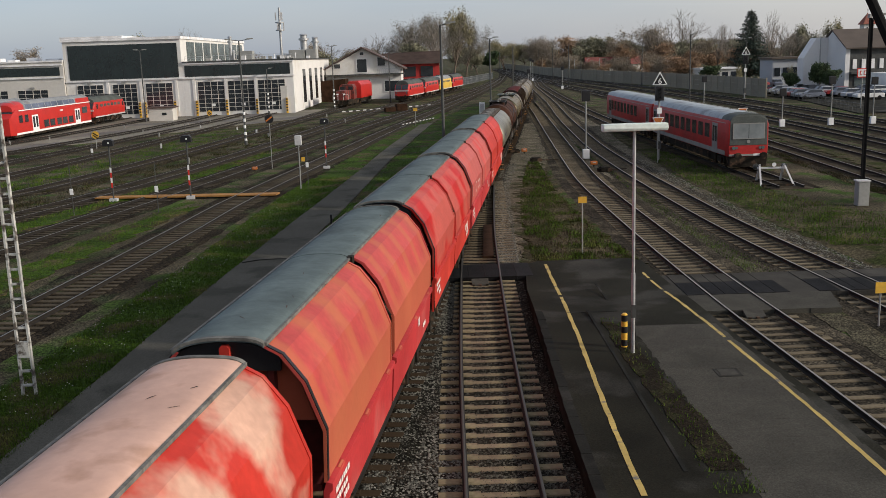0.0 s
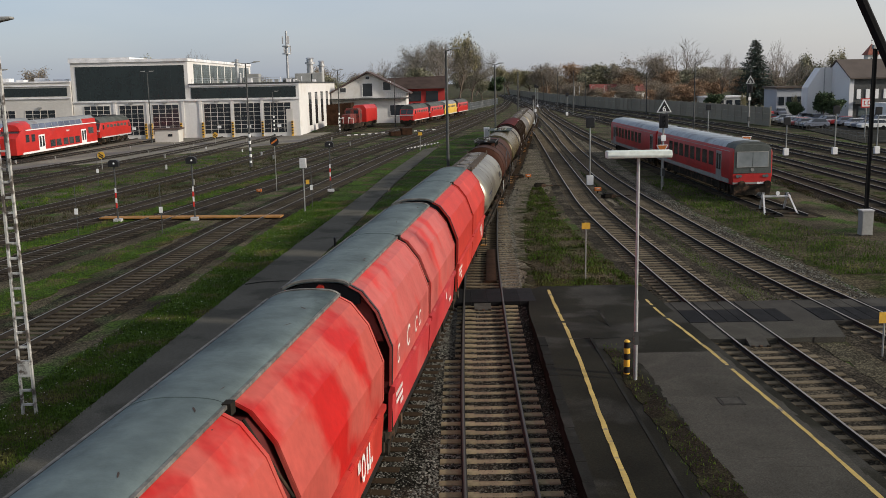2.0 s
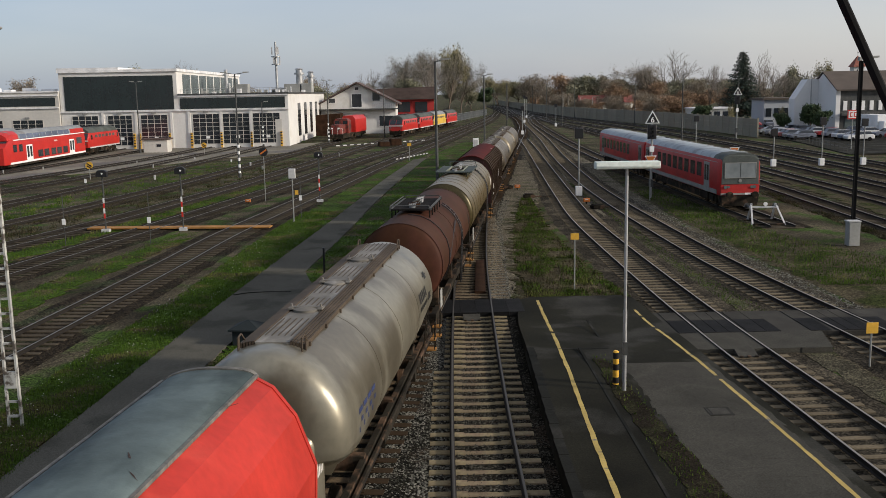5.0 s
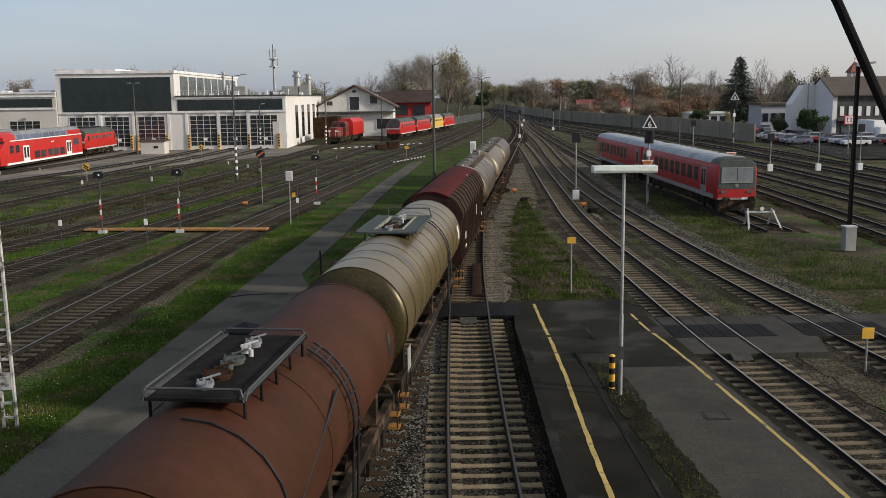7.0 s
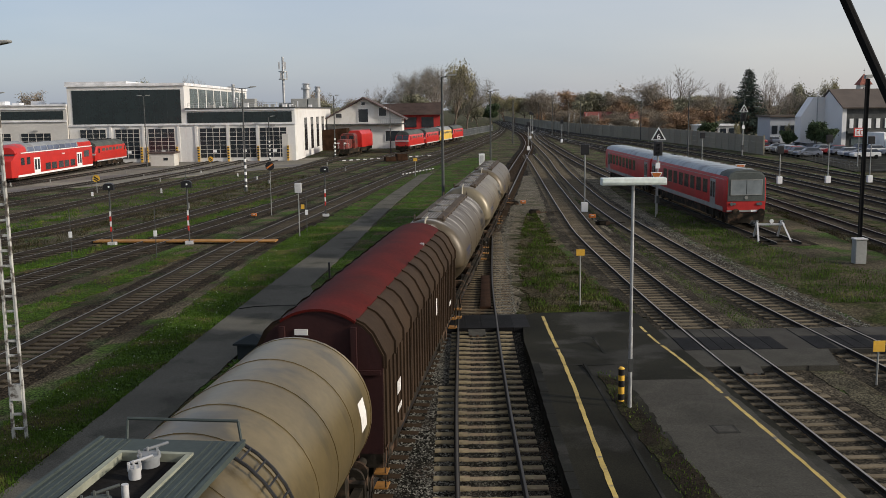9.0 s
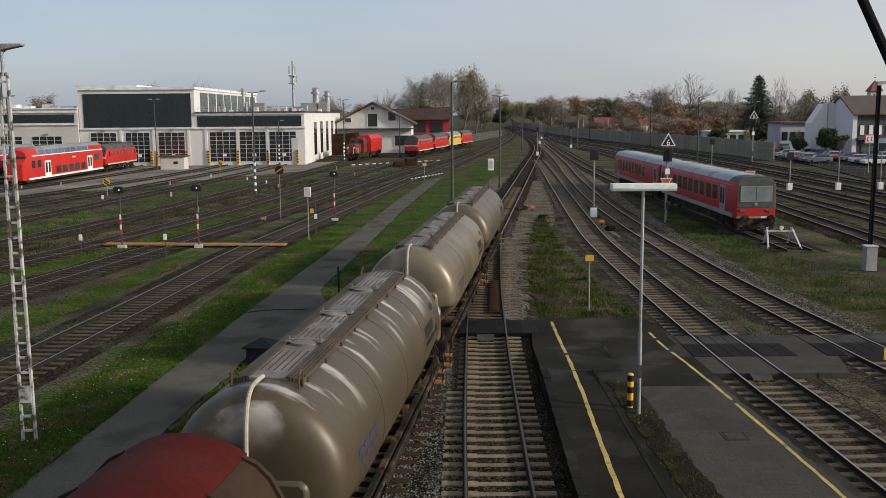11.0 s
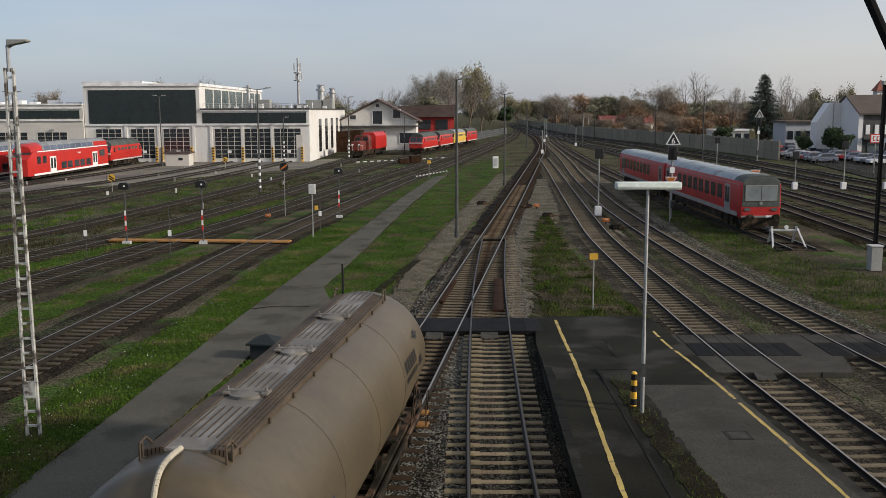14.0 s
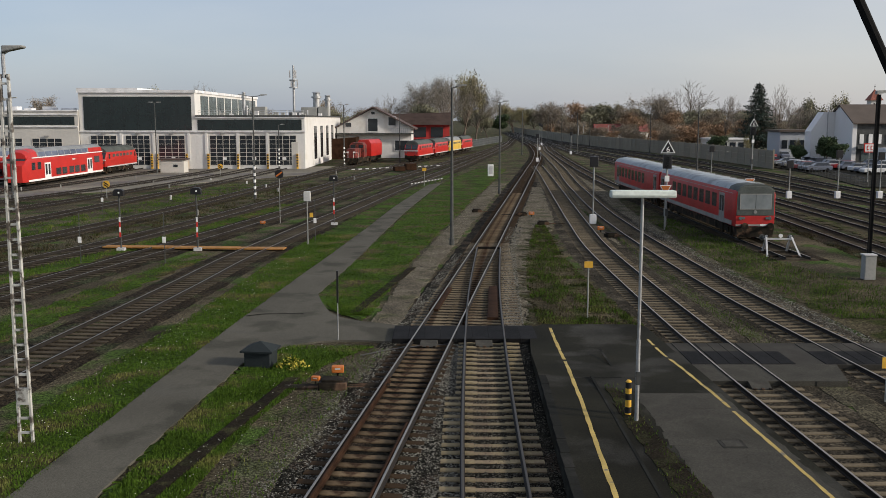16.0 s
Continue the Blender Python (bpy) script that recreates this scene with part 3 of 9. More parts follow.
# verges
band("grass_verge", [(-13.0, -5), (-12.2, 20), (-11.6, 30), (-10.8, 40), (-9.9, 60), (-7.0, 90), (-3.6, 122), (1.2, 150)],
     [(-10.5, -5), (-9.85, 18), (-9.45, 26.2), (-8.85, 35.9), (-7.9, 49), (-7.0, 60), (-5.85, 75), (-4.6, 93), (-1.9, 122), (2.2, 148)], -0.175, GRASS, 5, 0.5, 0.22,
     "green grass verge between the yard track and the path", "grass", 0.2, 3)
band("grass_verge", [(-8.3, -5), (-7.8, 18), (-7.45, 26.2), (-6.9, 32), (-6.1, 34.8)],
     [(-6.6, -5), (-6.2, 20), (-5.5, 26), (-4.3, 32), (-2.6, 35.2)], -0.175, GRASS, 6, 0.4, 0.2,
     "rough grass between the path and the freight track", "grass", 0.2, 4)
band("gravel_shoulder", [(-6.2, 10), (-5.5, 20), (-4.6, 26), (-3.6, 31), (-2.6, 34.8)], [(-4.2, 10), (-3.9, 20), (-3.2, 26), (-2.5, 31), (-1.8, 35)], -0.19, GRAVEL, 5, 0.4, 0.16,
     "pale gravel between grass and freight track", "gravel", 0.15, 19)
band("grass_verge", [(-6.2, 43.5), (-5.1, 60), (-3.1, 90), (0.0, 127), (6, 165)], [(-3.4, 39.4), (-1.6, 60), (1.8, 90), (6.3, 127), (11, 165)], -0.175, GRASS, 8, 0.6, 0.25,
     "grass strip beyond the crossing between path and track", "grass", 0.2, 5)
band("grass_verge", [(3.7, 37.6), (4.2, 48), (5.2, 60), (7.2, 76)], [(8.2, 35.8), (7.6, 48), (7.5, 60), (8.2, 76)], -0.175, GRASS_DRY, 8, 0.4, 0.5,
     "weedy grass island beside the platform crossing", "grass", 0.2, 6)
band("gravel_shoulder", [(2.75, 38.3), (3.1, 46), (4.0, 58), (5.95, 76), (8.95, 100), (11.3, 120)], [(3.75, 38.1), (4.4, 48), (5.9, 60), (9.0, 77), (10.9, 100), (12.4, 120)], -0.185, GRAVEL_PALE, 4, 0.6, 0.12,
     "pale gravel shoulder beside the turnout", "gravel", 0.15, 7)
band("gravel_shoulder", [(-3.0, 39.2), (-1.3, 60), (2.2, 90), (6.6, 127)], [(-1.9, 38.2), (0.3, 60), (3.9, 90), (8.5, 127)], -0.18, GRAVEL_PALE, 4, 0.6, 0.12,
     "pale gravel shoulder beside the freight track", "gravel", 0.15, 8)
band("grass_verge", [(16.8, 40), (16.4, 56), (17.2, 76), (19.0, 110)], [(24.2, 40), (20.2, 56), (19.6, 76), (19.8, 110)], -0.208, GRASS_DRY, 8, 0.6, 0.3,
     "weedy ground around the buffer stop", "grass", 0.2, 9)
band("grass_verge", [(16.9, 12), (16.7, 26), (16.6, 40)], [(24.6, 12), (25, 26), (25.6, 42)], -0.208, GRASS_DRY, 8, 0.6, 0.3,
     "grass between the outer tracks", "grass", 0.2, 10)
band("grass_verge", [(-21, 20), (-18.6, 40), (-16.2, 56)], [(-18.6, 20), (-16.6, 40), (-14.6, 58)], -0.18, GRASS, 6, 0.6, 0.35,
     "grass growing between two yard tracks", "grass", 0.2, 11)
band("grass_verge", [(-26, 45), (-21.6, 62), (-16.6, 90)], [(-23.6, 45), (-20.2, 62), (-15.4, 90)], -0.18, GRASS, 4, 0.6, 0.4,
     "patchy grass between two yard tracks", "grass", 0.2, 12)
band("grass_verge", [(30, 60), (32.3, 90), (33.5, 118)], [(32, 60), (34, 90), (35, 118)], -0.18, GRASS_DRY, 4, 0.6, 0.35,
     "yellowed grass between the running tracks", "grass", 0.2, 13)
band("apron", [(-100, 92), (-80, 94), (-60, 98)] , [(-100, 163.8), (-80, 163.8), (-60, 163.8)], -0.20, APRON, 3, 3, 0, "pale concrete apron", "paving", 0.2, 14)
band("apron", [(-66, 92), (-58, 95), (-50, 101), (-40, 112), (-32, 128), (-21, 146)], [(-66, 163.9), (-58, 163.9), (-48, 163.9), (-40, 163.9), (-30, 163.9), (-19, 175)], -0.172, APRON, 6, 2, 0.2,
     "pale worn concrete apron before the engine shed", "paving", 0.2, 15)
band("car_park", [(52.5, 118), (57.5, 150), (58.5, 172), (60, 230)], [(110, 112), (112, 150), (112, 172), (112, 230)], -0.10, ASPHALT, 6, 4, 0, "asphalt car park with rows of parked cars", "car park", 0.3, 16)

band("gravel_shoulder", [(12.6, 14), (12.3, 22), (12.0, 29.5)], [(13.6, 14), (13.3, 22), (12.9, 29.5)], -0.2, GRAVEL, 4, 0.4, 0.15,
     "pale gravel between the two curving tracks", "gravel", 0.1, 26)
band("gravel_shoulder", [(11.85, 34.9), (11.75, 45), (11.9, 60)], [(12.7, 34.9), (12.2, 45), (12.1, 60)], -0.2, GRAVEL, 4, 0.4, 0.15,
     "pale gravel between the two curving tracks", "gravel", 0.1, 27)

for left, right, seed in (([(11.9, 64), (12.1, 80), (14.3, 104), (17.1, 140), (19.3, 172)], [(12.2, 64), (12.5, 80), (14.6, 104), (17.2, 140), (19.5, 172)], 41),
                          ([(15.9, 66), (16.2, 86), (17.9, 112), (20.4, 145), (22.5, 172)], [(16.6, 66), (17.4, 86), (19.4, 112), (20.6, 145), (22.7, 172)], 42)):
    band("gravel_shoulder", left, right, -0.186, GRAVEL_PALE, 3, 0.8, 0.1, "pale gravel between the curving tracks", "gravel", 0.12, seed)

# platform between the tracks: raised, with a ramp down to the crossing
PZ = 0.34
k = Kit()
rings = []
for y, z, a, b in ((-25, PZ, 2.45, 9.3), (8, PZ, 2.68, 9.0), (20, PZ, 2.8, 8.75), (27, PZ, 2.98, 8.3), (30, 0.24, 3.05, 8.3), (33.2, 0.02, 3.15, 8.35), (35.2, -0.02, 3.3, 8.3), (37.6, -0.02, 3.6, 8.2), (38.3, -0.06, 4.1, 7.8)):
    ring = [(a, y, -0.45)] + [(a + (b - a) * i / 12, y, z) for i in range(13)] + [(b, y, -0.45)]
    rings.append(ring)
k.quad_strip(rings, closed=False)
plat = single("platform", k, ASPHALT, "low worn asphalt platform with ramp, patched and stained", "platform", kind="structure", smooth=25)
k = Kit()
for y in np.arange(-20, 29, 1.0):
    x = float(np.interp(y, [-25, 8, 20, 27, 30], [2.45, 2.68, 2.8, 2.98, 3.05]))
    k.box(x - 0.012, x + 0.22, y + 0.01, y + 0.985, PZ - 0.14, PZ + 0.006)
part("kerb", k, ASPHALT_OLD, plat, "dark concrete platform kerb", kind="stuff", smooth=0)


def painted(pts, w, zf, seed):
    """A painted line laid over the platform, broken here and there."""
    rnd = random.Random(seed)
    k = Kit()
    path = spline(pts, 0.35)
    sd = sides(path)
    pr = None
    for p, s in zip(path, sd):
        a, b = p - s * (w / 2 + rnd.uniform(-0.012, 0.012)), p + s * (w / 2 + rnd.uniform(-0.012, 0.012))
        z = zf(p.y)
        row = [(a.x, a.y, z), (b.x, b.y, z)]
        if pr:
            n = len(k.v)
            k.v += pr + row
            k.f.append((n, n + 1, n + 3, n + 2))
        pr = row if rnd.random() > 0.02 else None
    return k


def plat_z(y):
    return 0.004 + float(np.interp(y, [-25, 27, 30, 33.2, 35.2, 38], [PZ, PZ, 0.24, 0.02, -0.02, -0.02])) + 0.006


part("yellow_line", painted([(3.35, -20), (3.6, 12), (3.68, 19.2), (3.95, 26.5), (4.02, 28.5), (4.2, 33), (4.3, 37.5)], 0.115, plat_z, 5), YELLOW, plat, "worn yellow safety line", smooth=0)
part("yellow_line", painted([(8.5, -15), (8.35, 12), (8.25, 19.2), (8.0, 25), (7.85, 28.5), (7.8, 32), (7.8, 35.4)], 0.10, plat_z, 6), YELLOW, plat, "worn yellow safety line", smooth=0)
k = Kit()
for x0, x1, y0, y1 in ((4.0, 5.6, 28.9, 29.0), (5.55, 5.62, 28.9, 33.0), (4.6, 4.68, 17.0, 28.9)):
    k.box(x0, x1, y0, y1, 0.2 if y0 > 28 else PZ - 0.02, plat_z((y0 + y1) / 2) + 0.001)
part("tar_seam", k, ASPHALT_OLD, plat, "dark tar seam in the asphalt", smooth=0)
k = Kit()
k.box(6.85, 7.45, 22.3, 22.9, PZ - 0.05, PZ + 0.014)
cov = part("manhole_cover", k, ASPHALT_OLD, plat, "square concrete manhole cover", smooth=0)
k = Kit()
k.box(6.93, 7.37, 22.38, 22.82, PZ, PZ + 0.02)
part("lid", k, COVER_GY, cov, smooth=0)
# paler strip: a window's reflection over the platform is put into the asphalt colour
band("asphalt_repair", [(5.75, -10), (5.7, 12), (5.65, 20), (5.6, 27.2)], [(8.7, -10), (8.55, 12), (8.45, 20), (8.1, 27.2)], PZ + 0.005, ASPHALT_LT, 5, 0.5, 0.06, "paler platform asphalt imitating a window reflection", "asphalt", 0.03, 31)
# dirt and weeds at the foot of the lamp
band("weed_bed", [(5.1, 17), (5.0, 20), (4.85, 24), (4.85, 27.5)], [(5.85, 17), (5.7, 20), (5.4, 24), (5.2, 27.8)], PZ + 0.012, DIRT, 4, 0.25, 0.06, "strip of dirt and weeds on the platform", "soil", 0.05, 21)

# level crossings
xing = tagged(thing("level_crossing", Matrix(), "level crossing of black rubber panels between the rails", "level crossing"), kind="structure")


def panel_row(x0, x1, y0, y1, turn_y, parent, z=-0.014):
    k = Kit()
    k.prism_x([(y0 + turn_y[0], -0.2), (y0 + turn_y[0], z - 0.01), (y0 + turn_y[0] + 0.02, z), (y1 + turn_y[0] - 0.02, z), (y1 + turn_y[0], z - 0.01), (y1 + turn_y[0], -0.2)], x0, x1)
    return part("panel", k, RUBBER, parent, smooth=0)


for i in range(9):
    a = -1.95 + i * 0.62
    panel_row(a, a + 0.612, 35.5, 37.85, (0,), xing)
band("crossing_road", [(8.0, 29.7), (11, 29.6), (13.4, 29.6)], [(8.0, 31.8), (11, 31.76), (13.9, 31.76)], -0.034, ASPHALT_LT, 4, 0.4, 0.07,
     "pale asphalt edge of the crossing road", "road", 0.2, 22)
band("crossing_road", [(7.7, 31.72), (12, 31.72), (17, 31.6), (26, 31.2)], [(7.7, 34.85), (12, 34.85), (17, 34.85), (26, 34.6)], -0.038, PANEL_GY, 6, 0.6, 0.03,
     "grey asphalt crossing road over two tracks", "road", 0.2, 23)
cross = tagged(thing("level_crossing", Matrix(), "dark rubber panels of the crossing over two curving tracks", "level crossing"), kind="structure")
for px, wd in ((8.55, 0.62), (9.42, 0.44), (9.87, 0.44), (10.32, 0.44), (10.95, 0.66), (11.62, 0.5), (13.15, 0.72), (14.02, 0.44), (14.47, 0.44), (14.92, 0.44), (15.62, 0.66)):
    for ya, yb in ((31.75, 33.55), (33.565, 34.8)):
        k = Kit()
        k.prism_x([(ya, -0.2), (ya, -0.028), (ya + 0.02, -0.019), (yb - 0.02, -0.019), (yb, -0.028), (yb, -0.2)], px, px + wd - 0.012)
        part("panel", k, RUBBER if ya < 33 else PANEL_GY, cross, smooth=0)
for px, py, rz in ((1.55, 35.0, 0), (-0.55, 35.0, -7), (10.1, 29.35, 2)):
    o = thing("cable_ramp", pose(px, py, 0, 0, 0, rz), "grey steel deflector plate before the crossing panels", "deflector")
    k = Kit()
    k.prism_x([(-0.22, -0.17), (0.30, -0.17), (0.30, -0.02), (0.24, -0.015)], -0.32, 0.32)
    part("plate", k, COVER_GY, o)
    for s in (-0.25, 0.0, 0.25):
        k = Kit()
        k.box(s - 0.05, s + 0.05, -0.28, -0.2, -0.17, -0.12)
        part("bracket", k, UNDER, o)
# covers inside the turnout
k = Kit()
k.prism([(-0.24, -0.16), (-0.24, -0.06), (-0.2, -0.045), (0.2, -0.045), (0.24, -0.06), (0.24, -0.16)], 0, 7.6)
single("rust_trough", k, RUST, "long rust-brown steel cover beside the rail in the turnout", "trough", pose(2.12, 39.6, 0, 0, 0, -3.2))
k = Kit()
k.prism([(-0.2, -0.16), (-0.2, -0.06), (0.2, -0.06), (0.2, -0.16)], 0, 5.5)
single("rust_trough", k, RUST, "long rust-brown steel cover beside the rail in the turnout", "trough", pose(-0.42, 41.5, 0, 0, 0, -7))

# ---- the freight train ----


def hopper_paint(name, base, fade, amt, scale, seed_stretch):
    return mat(name, base, 0.5, dark=0.78, light=1.15, big=0.5, fine=7, bump=0.12, stain=fade, stain_amt=amt, stain_scale=scale, stain_stretch=seed_stretch, spec=0.16)


ROOF_BLUE = mat("grey_blue_roof", (0.100, 0.130, 0.128), 0.65, spec=0.15, dark=0.72, light=1.18, big=0.9, fine=4, bump=0.3, bump_d=0.05, stain=(0.055, 0.075, 0.075), stain_amt=0.2, stain_scale=0.9, stain_stretch=(1, 0.35, 1))
ROOF_PINK = mat("pink_beige_roof", (0.56, 0.35, 0.27), 0.65, dark=0.85, light=1.08, big=0.6, fine=6, bump=0.15, stain=(0.42, 0.25, 0.18), stain_amt=0.2, stain_scale=1.2)
EDGE_GREY = mat("worn_roof_edge", (0.13, 0.125, 0.11), 0.8, dark=0.6, light=1.4, big=4, fine=14, bump=0.4)
LETTER = mat("white_lettering", (0.7, 0.68, 0.64), 0.6, dark=0.85, light=1.05, bump=0)
H_RED = {
    "a": hopper_paint("peeling_red_paint", (0.45, 0.034, 0.022), (0.55, 0.33, 0.24), 0.34, 0.55, (1.0, 0.8, 0.8)),
    "b": hopper_paint("streaked_red_paint", (0.42, 0.060, 0.054), (0.43, 0.09, 0.06), 0.2, 0.7, (0.6, 1.0, 0.5)),
    "c": hopper_paint("patched_red_paint", (0.45, 0.082, 0.062), (0.40, 0.012, 0.010), 0.36, 0.6, (1, 0.8, 0.8)),
    "d": hopper_paint("faded_red_paint", (0.43, 0.090, 0.076), (0.48, 0.035, 0.028), 0.3, 0.7, (1, 0.9, 0.6)),
    "e": hopper_paint("bright_red_paint", (0.44, 0.036, 0.025), (0.55, 0.06, 0.04), 0.12, 0.8, (1, 0.8, 0.5)),
}


def streaks(m, col, knee, period, amt):
    """Ghost bands of an older coat: upright streaks at even steps and a band along the knee of the flap."""
    N, L = m.node_tree.nodes, m.node_tree.links
    p = N["Principled BSDF"]
    src = p.inputs["Base Color"].links[0].from_socket
    tc, wv, rp, sx, mr, mm, mk, mx = (N.new(q) for q in ("ShaderNodeTexCoord", "ShaderNodeTexWave", "ShaderNodeValToRGB", "ShaderNodeSeparateXYZ", "ShaderNodeMapRange", "ShaderNodeMath", "ShaderNodeMath", "ShaderNodeMix"))
    wv.bands_direction = 'Y'
    wv.inputs["Scale"].default_value = 0.314 / period
    wv.inputs["Distortion"].default_value, wv.inputs["Detail"].default_value, wv.inputs["Detail Scale"].default_value = 1.4, 3, 0.9
    rp.color_ramp.elements[0].position, rp.color_ramp.elements[1].position = 0.62, 0.95
    L.new(tc.outputs["Object"], wv.inputs["Vector"])
    L.new(wv.outputs["Fac"], rp.inputs[0])
    L.new(tc.outputs["Object"], sx.inputs[0])
    mr.inputs[1].default_value, mr.inputs[2].default_value = knee + 0.35, knee - 0.05
    L.new(sx.outputs[2], mr.inputs[0])
    mm.operation = 'MAXIMUM'
    L.new(rp.outputs[0], mm.inputs[0])
    L.new(mr.outputs[0], mm.inputs[1])
    mk.operation = 'MULTIPLY'
    mk.inputs[1].default_value = amt
    L.new(mm.outputs[0], mk.inputs[0])
    mx.data_type = 'RGBA'
    mx.inputs[7].default_value = (*col, 1)
    L.new(mk.outputs[0], mx.inputs[0])
    L.new(src, mx.inputs[6])
    L.new(mx.outputs[2], p.inputs["Base Color"])


streaks(H_RED["b"], (0.42, 0.125, 0.055), 2.95, 1.3, 0.6)
streaks(H_RED["d"], (0.46, 0.12, 0.10), 2.2, 1.15, 0.4)
H_LOW = {"b": hopper_paint("crimson_lower_paint", (0.42, 0.036, 0.038), (0.44, 0.075, 0.068), 0.15, 0.8, (1, 0.8, 0.5)), "c": H_RED["e"]}
H_LOW["d"] = H_LOW["b"]
# red of the recesses, darkened so the colour itself carries their shade
H_IN = mat("recess_shade_red", (0.10, 0.012, 0.01), 0.7, dark=0.6, light=1.2, big=1, fine=8, bump=0.2)


def bogie(parent, y, base=1.8, r=0.46):
    """A freight bogie; wheels and axles are parts of it."""
    k = Kit()
    for s in (-1, 1):
        k.prism_x([(y - base / 2 - 0.3, 0.46), (y - base / 2 - 0.2, 0.72), (y - 0.45, 0.62), (y - 0.35, 0.36), (y + 0.35, 0.36), (y + 0.45, 0.62), (y + base / 2 + 0.2, 0.72), (y + base / 2 + 0.3, 0.46), (y + base / 2 + 0.1, 0.42),
                   (y + 0.55, 0.30), (y - 0.55, 0.30), (y - base / 2 - 0.1, 0.42)], *sorted((s * 0.95, s * 1.07)))
        for e in (-1, 1):
            k.box(*sorted((s * 0.93, s * 1.14)), y + e * base / 2 - 0.14, y + e * base / 2 + 0.14, 0.34, 0.62)
            k.tube((s * 1.0, y + e * 0.25, 0.36), (s * 1.0, y + e * 0.25, 0.60), 0.09, n=8)
    k.box(-1.0, 1.0, y - 0.22, y + 0.22, 0.48, 0.75)
    b = part("bogie", k, UNDER, parent, "dark dirty steel bogie")
    for e in (-1, 1):
        k = Kit()
        for s in (-1, 1):
            k.tube((s * 0.70, y + e * base / 2, r), (s * 0.83, y + e * base / 2, r), r, n=20)
            k.tube((s * 0.68, y + e * base / 2, r), (s * 0.72, y + e * base / 2, r), r + 0.03, n=20)
        k.tube((-0.7, y + e * base / 2, r), (0.7, y + e * base / 2, r), 0.08, n=8)
        part("wheelset", k, UNDER, b, "steel wheelset")


def couplers(parent, half):
    """Buffers, drawgear and corner steps at both ends of a wagon."""
    for e in (-1, 1):
        for s in (-1, 1):
            k = Kit()
            k.tube((s * 0.875, e * (half - 0.62), 1.05), (s * 0.875, e * (half - 0.2), 1.05), 0.10, n=12)
            k.tube((s * 0.875, e * (half - 0.08), 1.05), (s * 0.875, e * half, 1.05), 0.23, n=16)
            k.tube((s * 0.875, e * (half - 0.25), 1.05), (s * 0.875, e * (half - 0.06), 1.05), 0.07, n=10)
            part("buffer", k, UNDER, parent, "round steel buffer")
        k = Kit()
        k.box(-0.06, 0.06, *sorted((e * (half - 0.5), e * (half - 0.05))), 0.95, 1.1)
        k.pipe([(0, e * (half - 0.3), 1.0), (0.1, e * (half - 0.15), 0.6), (0.05, e * (half - 0.4), 0.45)], 0.04)
        part("drawgear", k, UNDER, parent)


def corner_steps(parent, half, wid, material):
    for e in (-1, 1):
        for s in (-1, 1):
            k = Kit()
            y = e * (half - 0.75)
            k.box(*sorted((s * (wid - 0.28), s * wid)), y - 0.17, y + 0.17, 0.48, 0.52)
            part("step", k, material, parent, "yellow-brown corner step")
            k = Kit()
            k.box(*sorted((s * (wid - 0.28), s * wid)), y - 0.17, y + 0.17, 0.80, 0.83)
            st = part("step", k, material, parent, "yellow-brown corner step")
            k = Kit()
            for d in (-0.15, 0.15):
                k.tube((s * (wid - 0.04), y + d, 0.48), (s * (wid - 0.04), y + d, 1.05), 0.016, n=6)
            k.pipe([(s * (wid - 0.02), y - 0.15, 1.05), (s * (wid - 0.02), y - 0.15, 1.35), (s * (wid - 0.02), y + 0.15, 1.35), (s * (wid - 0.02), y + 0.15, 1.05)], 0.014)
            part("handrail", k, UNDER, st, "dark handrail")


def marks(parent, x, rows, seed):
    """Unreadable painted lettering on the side: small bars."""
    rnd = random.Random(seed)
    k = Kit()
    for y, z, n, w, h in rows:
        yy = y
        for _ in range(n):
            ww = w * rnd.uniform(0.6, 1.2)
            k.box(x, x + 0.006, yy, yy + ww, z, z + h)
            yy += ww + w * 0.35
    return part("lettering", k, LETTER, parent, "white painted data lettering", kind="stuff", smooth=0)


def side_profile(s):
    top = [(0.57, 4.31), (0.85, 4.16)] if s > 0 else [(-0.75, 4.20)]
    return top + [(s * 1.17, 3.74), (s * 1.44, 3.0), (s * 1.41, 2.2)]


SCUFF = mat("dark_rust_scuff", (0.05, 0.032, 0.026), 0.85, dark=0.6, light=1.4, big=6, fine=20, bump=0.4)


def scuffs(parent, arc, R, seed, count):
    """Dark scraped spots on the roof sheet: ragged slivers lying just above it."""
    rnd = random.Random(seed * 5 + 2)
    ax, az = zip(*arc)
    for _ in range(count):
        x, y = rnd.uniform(-0.1, 0.75), rnd.uniform(-R + 0.4, R - 0.4)
        ln, wd, tilt = rnd.uniform(0.03, 0.13), rnd.uniform(0.006, 0.018), rnd.uniform(-0.9, 0.9)
        k = Kit()
        ring = []
        for i in range(9):
            a = 6.283 * i / 9
            u, v = math.cos(a) * ln * rnd.uniform(0.6, 1.1), math.sin(a) * wd * rnd.uniform(0.5, 1.3)
            px, py = x + u * math.sin(tilt) + v * math.cos(tilt), y + u * math.cos(tilt) - v * math.sin(tilt)
            ring.append((px, py, float(np.interp(px, ax, az)) + 0.004))
        k.v = ring
        k.f = [tuple(range(9))]
        part("scuff", k, SCUFF, parent, "dark scraped spot", smooth=0)


